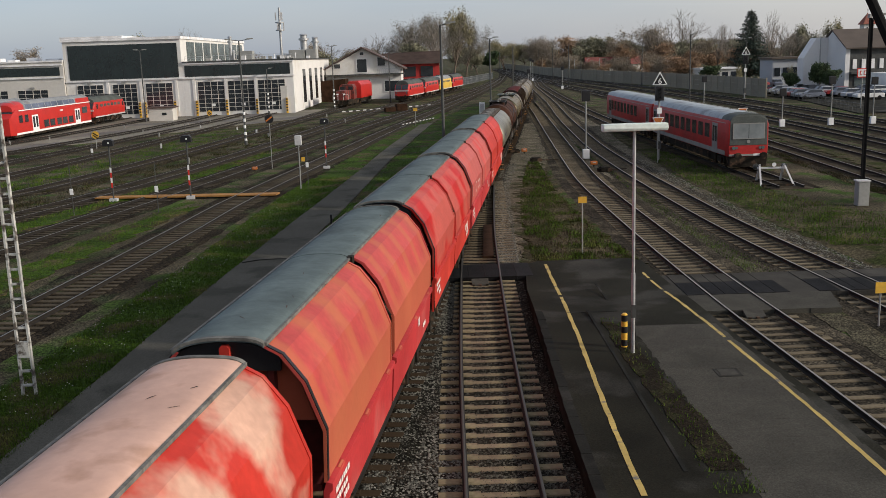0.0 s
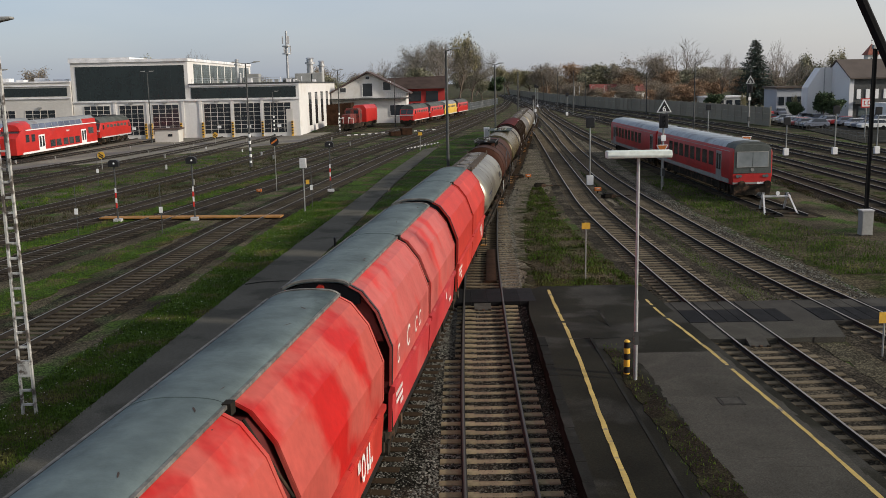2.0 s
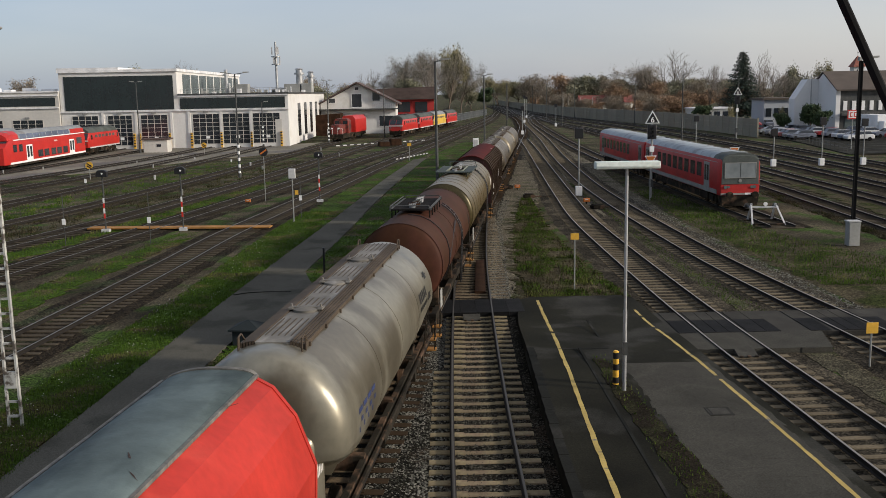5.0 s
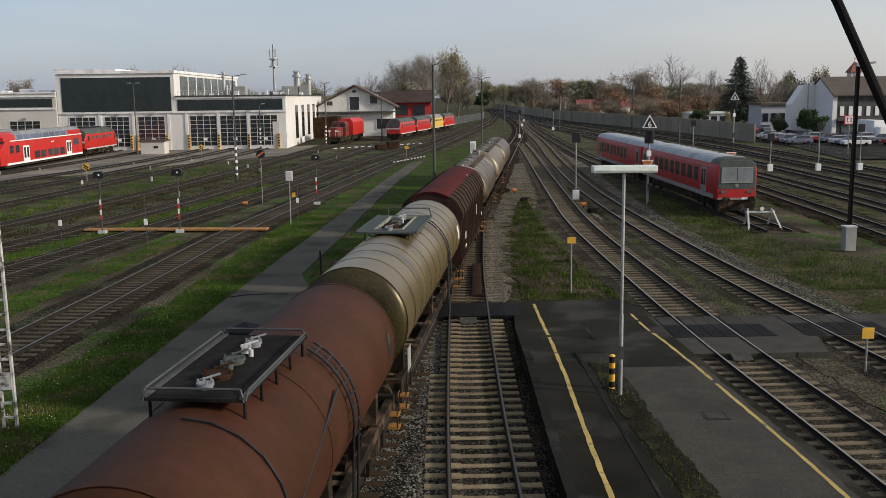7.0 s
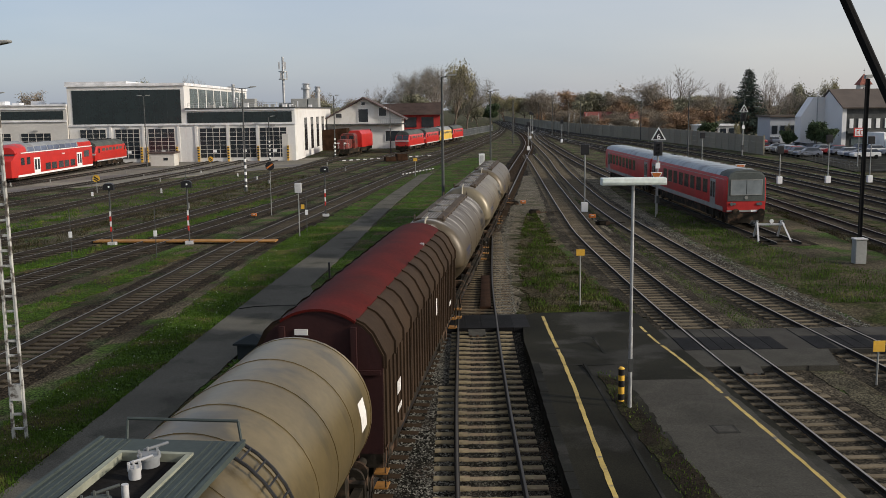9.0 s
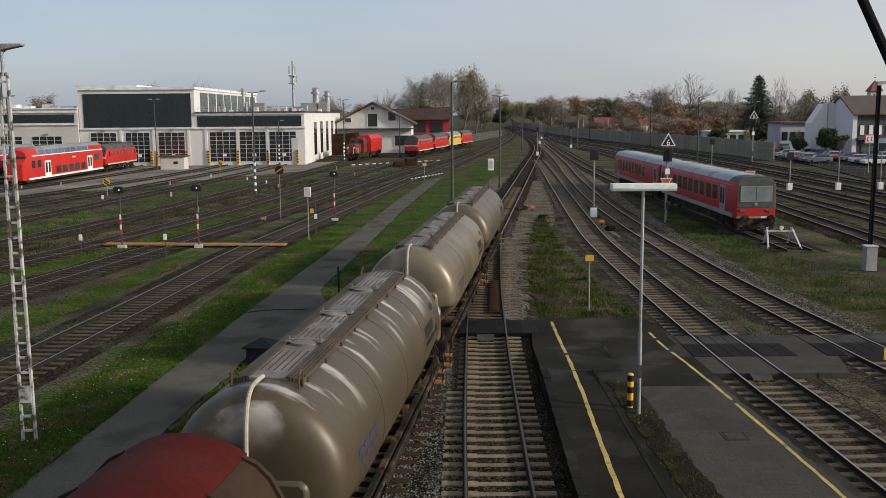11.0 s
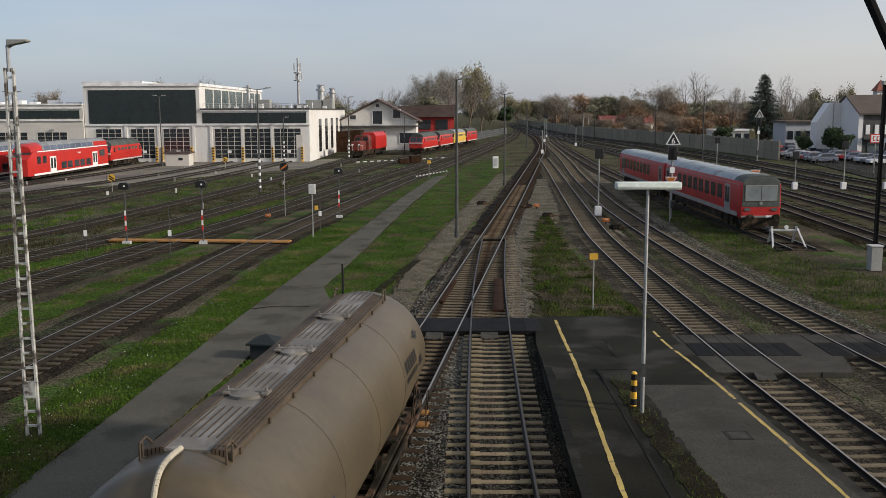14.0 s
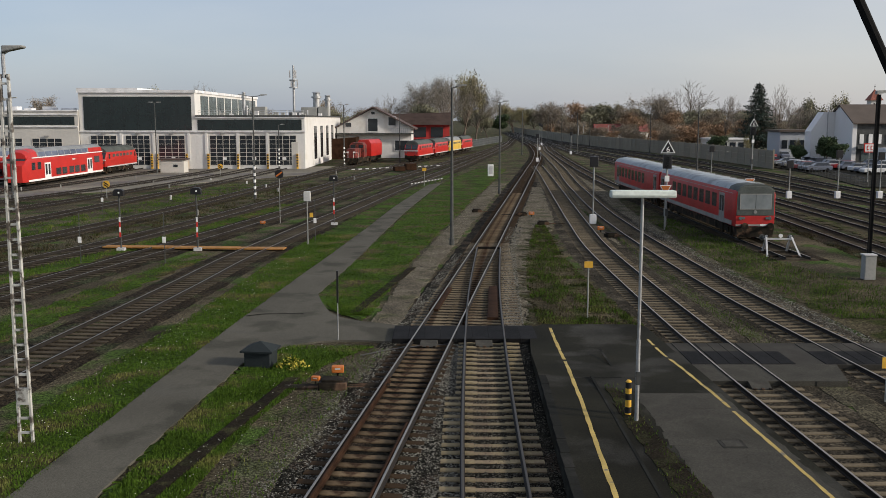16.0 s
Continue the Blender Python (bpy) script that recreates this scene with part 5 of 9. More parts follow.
def tank(body, end_mat, label, half, cyl, plat_y, bands, rail, r=1.42, zc=2.68):
    """A tank wagon with a railed service platform on top."""
    w = thing("tank_wagon", Matrix(), label, "freight wagon", "wagons of the freight train")
    k = Kit()
    k.quad_strip(revolve([(y, r) for y in np.linspace(-cyl, cyl, 7)], zc, 44), caps=False)
    sh = part("shell", k, body, w, smooth=50)
    for e in (-1, 1):
        k = Kit()
        k.quad_strip(revolve([(e * (cyl + 0.34 * math.sin(a)), r * math.cos(a) if a < 1.5 else 0.03) for a in np.linspace(0, 1.55, 9)], zc, 44))
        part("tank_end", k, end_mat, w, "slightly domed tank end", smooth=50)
        k = Kit()
        k.quad_strip(revolve([(e * cyl - 0.04, r), (e * cyl - 0.04, r + 0.012), (e * cyl + 0.04, r + 0.012), (e * cyl + 0.04, r)], zc, 44), caps=False)
        part("end_ring", k, body, sh, smooth=50)
    for y in bands:
        k = Kit()
        k.quad_strip(revolve([(y - 0.03, r), (y - 0.03, r + 0.012), (y + 0.03, r + 0.012), (y + 0.03, r)], zc, 44), caps=False)
        part("hoop", k, body, sh, smooth=50)
    zt = zc + r + (0.1 if rail else 0.05)
    py0, py1 = plat_y
    pm = DARK_PLAT if rail else PLAT_GRN
    k = Kit()
    if rail:
        k.box(-0.72, 0.72, py0, py1, zt, zt + 0.05)
    else:
        for a, b in ((-0.95, -0.42), (0.42, 0.95)):
            k.box(a, b, py0, py1, zt, zt + 0.05)
        for a, b in ((py0, py0 + 0.55), (py1 - 0.55, py1)):
            k.box(-0.42, 0.42, a, b, zt, zt + 0.05)
    pl = part("service_platform", k, pm, w, "grated service platform on the tank top")
    k = Kit()
    for s in (-1, 1):
        for y in np.linspace(py0 + 0.15, py1 - 0.15, 5):
            k.tube((s * 0.68, y, zt - 0.32), (s * 0.68, y, zt), 0.025, n=6)
    part("platform_leg", k, pm, pl, kind="stuff")
    if rail:
        k = Kit()
        for s in (-1, 1):
            k.pipe([(s * 0.74, py0, zt + 0.02), (s * 0.74, py0 + 0.15, zt + 0.14), (s * 0.74, py1 - 0.15, zt + 0.14), (s * 0.74, py1, zt + 0.02)], 0.018)
            k.box(*sorted((s * 0.66, s * 0.73)), py0, py1, zt + 0.05, zt + 0.075)
        for y, q in ((py0, 1), (py1, -1)):
            k.pipe([(-0.72, y, zt), (-0.66, y + q * 0.05, zt + 0.17), (0.66, y + q * 0.05, zt + 0.17), (0.72, y, zt)], 0.02)
        part("guard_rail", k, MAST_DK, pl, "thin dark guard rail", kind="stuff")
    else:
        k = Kit()
        for s in (-1, 1):
            k.box(*sorted((s * 0.90, s * 0.955)), py0, py1, zt + 0.05, zt + 0.08)
            for i in range(4):
                k.box(*sorted((s * (0.52 + i * 0.1), s * (0.545 + i * 0.1))), py0 + 0.05, py1 - 0.05, zt + 0.05, zt + 0.062)
        k.pipe([(-0.6, py1, zt + 0.05), (-0.6, py1 + 0.05, zt + 0.3), (0.85, py1 + 0.05, zt + 0.3), (0.9, py1, zt + 0.05)], 0.02)
        part("guard_rail", k, PLAT_GRN, pl, "grey-green edge strips and end rail", kind="stuff")
    k = Kit()
    k.box(-0.40, 0.40, py0 + 0.6, py1 - 0.6, zt - 0.06, zt - 0.01)
    part("fitting_tray", k, DARK_PLAT, pl, "dark tray below the fittings")
    if not rail:
        k = Kit()
        for a, b, c, d in ((-0.47, -0.40, py0 + 0.5, py1 - 0.5), (0.40, 0.47, py0 + 0.5, py1 - 0.5), (-0.40, 0.40, py0 + 0.5, py0 + 0.57), (-0.40, 0.40, py1 - 0.57, py1 - 0.5)):
            k.box(a, b, c, d, zt - 0.04, zt + 0.085)
        part("coaming", k, COAMING, pl, "pale green-grey coaming round the fittings")
    for y, rad, mt in ((py0 + 0.95, 0.2, RUST), (py0 + 1.4, 0.09, ROOF_DK), ((py0 + py1) / 2, 0.15, ROOF_DK), (py1 - 0.75, 0.12, ROOF_GY), (py0 + 0.45, 0.11, ROOF_GY), (py1 - 1.15, 0.07, LT_GREY)):
        k = Kit()
        k.tube((0.02, y, zt), (0.02, y, zt + 0.10), rad, n=16)
        k.tube((0.02, y, zt + 0.10), (0.02, y, zt + 0.14), rad * 1.15, n=16)
        for a in range(6):
            c, s2 = math.cos(a * 1.047) * rad, math.sin(a * 1.047) * rad
            k.tube((0.02 + c, y + s2, zt + 0.12), (0.02 + c, y + s2, zt + 0.19), 0.016, n=5)
        k.tube((-0.1, y + rad, zt + 0.14), (0.16, y + rad + 0.14, zt + 0.2), 0.018, n=6)
        part("valve", k, mt, pl, "valve with clamp bolts")
    k = Kit()
    k.tube((0.16, (py0 + py1) / 2 + 0.4, zt), (0.16, (py0 + py1) / 2 + 0.4, zt + 0.16), 0.04, n=12)
    part("relief_valve", k, LT_GREY, pl, "white relief valve")
    # curved ladder down the side
    for s in (1,):
        k = Kit()
        for d in (-0.22, 0.22):
            k.pipe([((r + 0.10) * math.sin(a) * s, py1 + 0.25 + d, zc + (r + 0.10) * math.cos(a)) for a in np.linspace(0.5, 1.75, 8)] + [(s * 1.45, py1 + 0.25 + d, 0.9)], 0.025)
        for a in np.linspace(0.6, 1.75, 8):
            k.tube(((r + 0.10) * math.sin(a) * s, py1 + 0.03, zc + (r + 0.10) * math.cos(a)), ((r + 0.10) * math.sin(a) * s, py1 + 0.47, zc + (r + 0.10) * math.cos(a)), 0.016, n=6)
        part("ladder", k, BLACK, w, "black curved ladder", kind="stuff")
    if rail:
        k = Kit()
        for a in np.linspace(0, math.pi * 1.2, 14)[:-1]:
            k.tube(((r + 0.03) * math.sin(a), py0 - 0.45, zc + (r + 0.03) * math.cos(a)), ((r + 0.03) * math.sin(a + 0.29), py0 - 0.45, zc + (r + 0.03) * math.cos(a + 0.29)), 0.02, n=5)
        k.pipe([(r + 0.02, py0 - 0.45, zc - 0.1), (r - 0.12, py1 - 0.3, zc + 0.72)], 0.025)
        part("brace_rod", k, BLACK, w, "thin black bracing rod")
    k = Kit()
    for s in (-1, 1):
        k.box(*sorted((s * 1.05, s * 1.22)), -half + 0.55, half - 0.55, 0.95, 1.18)
    for y in (-cyl + 1.0, 0, cyl - 1.0):
        k.prism([(-1.15, 1.1), (-1.15, 1.9), (-0.7, 1.45), (0.7, 1.45), (1.15, 1.9), (1.15, 1.1)], y - 0.15, y + 0.15)
    k.box(-1.25, 1.25, -half + 0.55, -half + 0.75, 0.9, 1.25)
    k.box(-1.25, 1.25, half - 0.75, half - 0.55, 0.9, 1.25)
    part("underframe", k, UNDER, w)
    for y in (-1.2, 0.9):
        k = Kit()
        k.tube((-0.9, y, 0.8), (0.9, y, 0.8), 0.18, n=12)
        part("air_tank", k, UNDER, w)
    bogie(w, -half + 2.4)
    bogie(w, half - 2.4)
    couplers(w, half)
    corner_steps(w, half, 1.40, STEP_YEL)
    k = Kit()
    k.box(1.36, 1.372, -half + 0.95, -half + 1.5, 1.35, 1.95)
    part("data_panel", k, GREY_BOX, w, "white data plate", smooth=0)
    k = Kit()
    k.quad_strip([[((r + 0.01) * math.sin(a), y, zc + (r + 0.01) * math.cos(a)) for y in (cyl - 0.9, cyl - 0.45)] for a in (1.25, 1.45, 1.62)], closed=False)
    part("hazard_plate", k, LETTER if not rail else UNDER, w, smooth=0)
    return w


COV_ROOF = mat("red_brown_roof", (0.0714, 0.0076, 0.0051), 0.75, spec=0.1, dark=0.65, light=1.25, big=0.5, fine=9, bump=0.12, stain=(0.06, 0.010, 0.007), stain_amt=0.25, stain_scale=0.7)
COV_SIDE = mat("brown_wagon_side", (0.0345, 0.0218, 0.0128), 0.75, spec=0.12, dark=0.7, light=1.25, big=0.6, fine=8, bump=0.2)
# dark red of the ends, darkened further to hold the shadow on them
COV_END = mat("shade_darkened_red_end", (0.03, 0.0064, 0.0052), 0.7, dark=0.7, light=1.2, bump=0.2)


def covered(label):
    """A covered bogie wagon with ribbed roof flaps and sliding sides."""
    w = thing("covered_wagon", Matrix(), label, "freight wagon", "wagons of the freight train")
    half, R = 8.05, 7.35
    arc = [(0.80 * math.sin(a) / math.sin(0.65), 4.03 + 0.25 * (math.cos(a) - math.cos(0.65)) / (1 - math.cos(0.65))) for a in np.linspace(-0.65, 0.65, 15)]
    k = Kit()
    rings = [[(x, y, z) for x, z in arc] + [(x * 0.97, y, z - 0.05) for x, z in arc[::-1]] for y in (-R - 0.05, -4, 0, 4, R + 0.05)]
    k.quad_strip(rings)
    rf = part("roof", k, COV_ROOF, w, "faded red-brown arched roof")
    k = Kit()
    k.box(0.62, 0.78, 3.3, 3.5, 4.02, 4.11)
    part("roof_patch", k, STEEL, rf, "bare metal patch")
    for s in (-1, 1):
        k = Kit()
        k.prism([(s * 0.78, 4.02), (s * 0.96, 3.93), (s * 1.12, 3.76), (s * 1.36, 3.30), (s * 1.36, 3.05), (s * 1.31, 3.05), (s * 1.31, 3.28), (s * 1.07, 3.73), (s * 0.92, 3.89), (s * 0.76, 3.98)], -R, R)
        fl = part("roof_flap", k, COV_SIDE, w, "brown sloping roof flap")
        for y in np.linspace(-R + 0.1, R - 0.1, 13):
            k = Kit()
            k.prism([(s * 0.79, 4.06), (s * 0.98, 3.97), (s * 1.16, 3.79), (s * 1.41, 3.31), (s * 1.41, 3.02), (s * 1.33, 3.02), (s * 1.33, 3.28), (s * 1.08, 3.72), (s * 0.92, 3.89), (s * 0.78, 3.98)], y - 0.045, y + 0.045)
            part("rib", k, COV_SIDE, fl)
        for i in range(4):
            y0 = -R + 0.05 + i * (2 * R - 0.1) / 4
            k = Kit()
            k.box(*sorted((s * 1.26, s * 1.33)), y0 + 0.02, y0 + (2 * R - 0.1) / 4 - 0.02, 1.2, 3.1)
            d = part("side_door", k, COV_SIDE, w, "dark brown sliding side")
            k = Kit()
            for j in range(8):
                yy = y0 + 0.2 + j * 0.5
                k.box(*sorted((s * 1.33, s * 1.37)), yy - 0.04, yy + 0.04, 1.2, 3.05)
            part("upright", k, COV_SIDE, d, kind="stuff")
    for e in (-1, 1):
        k = Kit()
        k.prism([(-1.3, 1.2), (-1.34, 3.25), (-1.08, 3.74)] + [(x * 0.97, z - 0.03) for x, z in arc] + [(1.08, 3.74), (1.34, 3.25), (1.3, 1.2)], *sorted((e * (R - 0.05), e * R)))
        ew = part("end_wall", k, COV_END, w, "dark red end wall, shade in its colour")
        k = Kit()
        for x in (-0.75, 0.75):
            k.box(x - 0.06, x + 0.06, *sorted((e * R, e * (R + 0.08))), 1.1, 3.9)
        k.box(-1.3, 1.3, *sorted((e * R, e * (R + 0.06))), 2.9, 3.0)
        part("end_post", k, COV_END, ew, kind="stuff")
        k = Kit()
        k.box(0.35 * e - 0.14, 0.35 * e + 0.14, *sorted((e * R, e * (R + 0.03))), 3.72, 3.84)
        part("vent", k, LETTER, ew, "small pale vent")
    k = Kit()
    for s in (-1, 1):
        k.box(*sorted((s * 1.15, s * 1.3)), -R, R, 0.98, 1.2)
    k.box(-1.3, 1.3, -R, -R + 0.2, 0.9, 1.2)
    k.box(-1.3, 1.3, R - 0.2, R, 0.9, 1.2)
    k.box(-1.1, 1.1, -R, R, 1.1, 1.2)
    part("underframe", k, UNDER, w)
    bogie(w, -half + 2.6)
    bogie(w, half - 2.6)
    couplers(w, half)
    corner_steps(w, half, 1.40, STEP_YEL)
    marks(w, 1.372, [(-5.8, 2.0, 4, 0.1, 0.3), (-5.8, 1.6, 5, 0.1, 0.12), (1.5, 2.2, 2, 0.12, 0.5), (5.2, 1.7, 4, 0.1, 0.14)], 9)
    return w


# places along the track at the first moment, metres ahead of the camera
TRAIN = []
for key, mid, rf, lab, sd_ in (
        ("a", 5.75, ROOF_PINK, "red hopper wagon with peeling paint and a pale pink roof", 1),
        ("b", 18.95, ROOF_BLUE, "faded red hopper wagon with orange streaks and blue-grey roof", 2),
        ("c", 32.15, ROOF_BLUE, "red hopper wagon with darker repainted patches and grey roof", 3),
        ("d", 45.4, ROOF_BLUE, "pale faded red hopper wagon with white painted strokes", 4),
        ("e", 58.75, ROOF_BLUE, "bright red freshly painted hopper wagon with grey roof", 5)):
    TRAIN.append(hopper(key, mid, rf, lab, sd_))
TRAIN.append((silo(SILO_GREY, "pale metallic silo wagon with a broad gangway on top", 11, 7.85, 5.45, False), 73.2))
TRAIN.append((tank(TANK_BROWN, TANK_BROWN, "rust-brown tank wagon with railed black service platform", 7.1, 5.7, (-3.1, 0.4), (-0.9,), True), 88.3))
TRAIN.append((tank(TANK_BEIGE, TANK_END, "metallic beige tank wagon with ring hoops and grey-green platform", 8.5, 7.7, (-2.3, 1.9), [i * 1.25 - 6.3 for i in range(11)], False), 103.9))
TRAIN.append((covered("red-brown covered wagon with arched roof and ribbed flaps"), 120.75))
TRAIN.append((silo(SILO_DUST, "tan silo wagon with white dust streaks below its hatches", 12, 7.8), 136.75))
TRAIN.append((silo(SILO_PALE, "dusty tan silo wagon with ribbed gangway", 13, 7.5), 152.5))
TRAIN.append((silo(SILO_TAN, "dusty tan silo wagon at the rear of the train", 14, 7.25), 167.3))


def travel(t):
    """Metres the train has moved towards the camera: it gathers speed between 5 and 12 s."""
    if t < 5:
        return 10.4 * t
    if t < 12:
        return 10.4 * t + 0.07 * (t - 5) ** 2
    return 10.4 * 12 + 0.07 * 49 + 11.38 * (t - 12)


def on_track(s):
    a = radians(TURN)
    return pose(-4.75 * math.cos(a) ** 2 + s * math.sin(a), 4.75 * math.cos(a) * math.sin(a) + s * math.cos(a), 0, 0, 0, -TURN)


def motions():
    for wagon, mid in TRAIN:
        walk(wagon, [(t, on_track(mid - travel(t))) for t in [i * 0.5 for i in range(33)]])

# ---- buildings ----


def depot_door(parent, x0, x1, y, z0, z1, number=True):
    """A glazed folding shed door: dark panes in a pale grid, with a lamp above and striped posts beside."""
    k = Kit()
    k.box(x0, x1, y - 0.02, y + 0.10, z0, z1)
    d = part("shed_door", k, PANE, parent, "dark glazed shed door")
    k = Kit()
    for i in range(5):
        x = x0 + (x1 - x0) * i / 4
        k.box(x - 0.035, x + 0.035, y - 0.07, y - 0.02, z0, z1)
    for i in range(8):
        z = z0 + (z1 - z0) * i / 7
        k.box(x0, x1, y - 0.062, y - 0.022, z - 0.026, z + 0.026)
    part("glazing_grid", k, CREAM_W, d, "pale glazing bars", smooth=0)
    k = Kit()
    k.box((x0 + x1) / 2 - 0.1, (x0 + x1) / 2 + 0.55, y - 0.08, y - 0.06, z0 + 0.9, z0 + 1.35)
    part("notice", k, WHITE_P, d, "white notice")
    k = Kit()
    k.box((x0 + x1) / 2 - 0.4, (x0 + x1) / 2 + 0.4, y - 0.28, y - 0.06, z1 + 0.25, z1 + 0.5)
    part("door_lamp", k, GREY_BOX, parent)


def striped_post(parent, x, y, z1):
    k = Kit()
    k.box(x - 0.16, x + 0.16, y - 0.3, y - 0.05, -0.2, z1)
    p = part("guard_post", k, SIGN_Y, parent, "yellow and black striped guard post")
    for i in range(5):
        k = Kit()
        z = 0.2 + i * z1 / 5.2
        k.box(x - 0.165, x + 0.165, y - 0.305, y - 0.29, z, z + 0.22, None)
        part("stripe", k, BLACK, p)


SY = 164.0
shed = thing("engine_shed", Matrix(), "white engine shed with dark glazed fascias and gridded doors", "engine shed")
# tall hall and low halls as walls with openings left by the doors set proud of them
k = Kit()
k.box(-62.2, -42.4, SY, 219, -0.3, 13.0)
part("tall_hall", k, WHITE_W, shed, "tall white hall", smooth=0)
k = Kit()
k.box(-62.4, -42.2, SY - 0.25, 219.2, 12.75, 13.2)
part("roof_edge", k, FRAMEW, shed, smooth=0)
k = Kit()
k.box(-62.4, -52.0, SY - 0.2, 200, 13.2, 13.55)
part("roof_edge", k, FRAMEW, shed, smooth=0)
k = Kit()
k.box(-42.39, -23.7, SY, 221, -0.3, 8.7)
part("low_hall", k, WHITE_W, shed, "low white hall", smooth=0)
k = Kit()
k.box(-96, -62.3, SY - 0.4, 220, -0.3, 9.6)
part("low_hall", k, CREAM_W, shed, "low cream hall", smooth=0)
for x0, x1, z0, z1 in ((-61.4, -43.0, 6.4, 12.1), (-42.0, -24.2, 6.4, 8.2), (-95.5, -62.9, 7.3, 8.7)):
    k = Kit()
    k.box(x0, x1, SY - (0.45 if x1 < -62 else 0.06), SY - (0.3 if x1 < -62 else -0.05), z0, z1)
    g = part("fascia_glazing", k, DARKGLASS, shed, "dark green glazed fascia")
    k = Kit()
    n = int((x1 - x0) / 2.3)
    for i in range(1, n):
        x = x0 + (x1 - x0) * i / n
        k.box(x - 0.015, x + 0.015, SY - (0.47 if x1 < -62 else 0.075), SY - (0.45 if x1 < -62 else 0.06), z0, z1)
    part("glazing_joint", k, BLACK, g, kind="stuff", smooth=0)
for x0, x1, yy, z in ((-62.3, -42.3, SY, 6.05), (-42.3, -23.6, SY, 6.05), (-96, -62.4, SY - 0.4, 6.9), (-42.3, -23.6, SY, 8.45), (-96, -62.4, SY - 0.4, 9.0)):
    k = Kit()
    k.box(x0, x1, yy - 0.22, yy, z, z + 0.22)
    part("ledge", k, FRAMEW, shed, "pale ledge", smooth=0)
k = Kit()
k.box(-42.3, -23.5, SY - 0.3, 221.2, 8.7, 8.95)
part("roof_edge", k, MAST_DK, shed, "dark flat roof edge", smooth=0)
k = Kit()
k.box(-96.2, -62.3, SY - 0.6, 220, 9.6, 9.85)
part("roof_edge", k, FRAMEW, shed, smooth=0)
for x0, x1, y in ((-40.0, -35.5, SY), (-34.9, -30.4, SY), (-29.8, -25.2, SY), (-54.4, -50.3, SY), (-48.8, -44.3, SY), (-60.4, -56.0, SY), (-70.3, -65.2, SY - 0.4), (-77.0, -72.0, SY - 0.4), (-84, -79, SY - 0.4)):
    depot_door(shed, x0, x1, y, 0.45, 5.5 if x0 > -62 else 5.0)
for x in (-40.3, -35.2, -30.1, -25.0, -50.0, -49.1, -44.0):
    striped_post(shed, x, SY, 2.4)
for x in (-40.6, -30.15, -35.2, -49.6, -43.6, -55.2):   # pilasters
    k = Kit()
    k.box(x - 0.22, x + 0.22, SY - 0.14, SY, -0.3, 6.05)
    part("pilaster", k, WHITE_W, shed, smooth=0)
# glazed side and clerestory
for i in range(8):
    k = Kit()
    y = SY + 4 + i * 6.2
    k.box(-42.45, -42.3, y, y + 5.2, 9.0, 12.3)
    part("clerestory_window", k, GREYPANE, shed, "grey-green clerestory window")
for i in range(4):
    k = Kit()
    y = SY + 12 + i * 9.0
    k.box(-23.75, -23.62, y, y + 3.4, 1.0, 7.0)
    part("tall_window", k, PANE, shed, "tall dark side window")
k = Kit()
k.box(-23.75, -23.6, SY + 47, SY + 51.5, -0.2, 4.2)
part("side_door", k, PANE, shed, "dark side door")
k = Kit()
k.box(-26.0, -24.9, SY - 0.06, SY + 0.02, -0.2, 4.4)
part("small_door", k, CREAM_W, shed)
# roof plant
for x, y, h, r in ((-37.5, 181, 4.2, 0.32), (-26.6, 202, 4.8, 0.7), (-24.6, 205, 4.2, 0.55), (-36.2, 177, 1.6, 0.25)):
    k = Kit()
    k.tube((x, y, 8.9), (x, y, 8.9 + h), r, n=14)
    k.tube((x, y, 8.9 + h * 0.78), (x, y, 8.9 + h * 0.86), r * 1.5, n=14)
    k.tube((x, y, 8.9 + h), (x, y, 9.15 + h), r * 1.35, r * 0.9, n=14)
    part("chimney_vent", k, STEEL, shed, "round steel roof vent")
for x, y, w, h in ((-34.6, 181, 2.6, 1.7), (-27.5, 198, 3.2, 1.8), (-24.6, 198, 2.0, 1.9), (-31, 205, 1.6, 1.0)):
    k = Kit()
    k.box(x - w / 2, x + w / 2, y - 1.2, y + 1.2, 8.9, 8.9 + h)
    k.tube((x - w / 2, y, 9.5), (x - w / 2 - 1.1, y, 9.5), 0.4, n=12)
    part("air_unit", k, GREY_BOX, shed, "grey roof air handling unit", bevel=0.05)
rnd = random.Random(4)
for i in range(18):
    x = -41 + i * 1.0
    y = SY + rnd.uniform(3, 40)
    k = Kit()
    if i % 3:
        k.box(x - 0.35, x + 0.35, y - 0.5, y + 0.5, 8.9, 9.25 + rnd.uniform(0, 0.5))
    else:
        k.tube((x, y, 8.9), (x, y, 10.0 + rnd.uniform(0, 0.4)), 0.09, n=8)
    part("roof_light", k, FRAMEW if i % 2 else GREY_BOX, shed)
k = Kit()
for i in range(20):
    x = -42 + i * 0.95
    k.tube((x, SY + 0.6, 8.95), (x, SY + 0.6, 9.75), 0.025, n=4)
k.tube((-42, SY + 0.6, 9.75), (-23.8, SY + 0.6, 9.75), 0.03, n=5)
k.tube((-42, SY + 0.6, 9.4), (-23.8, SY + 0.6, 9.4), 0.02, n=5)
part("roof_rail", k, STEEL, shed, "thin roof guard rail")
for i in range(9):
    k = Kit()
    x = -94 + i * 3.3
    k.box(x, x + 1.3 + (i % 3) * 0.4, SY + 6, SY + 8, 9.85, 10.2 + (i % 2) * 0.3)
    part("roof_light", k, FRAMEW, shed)
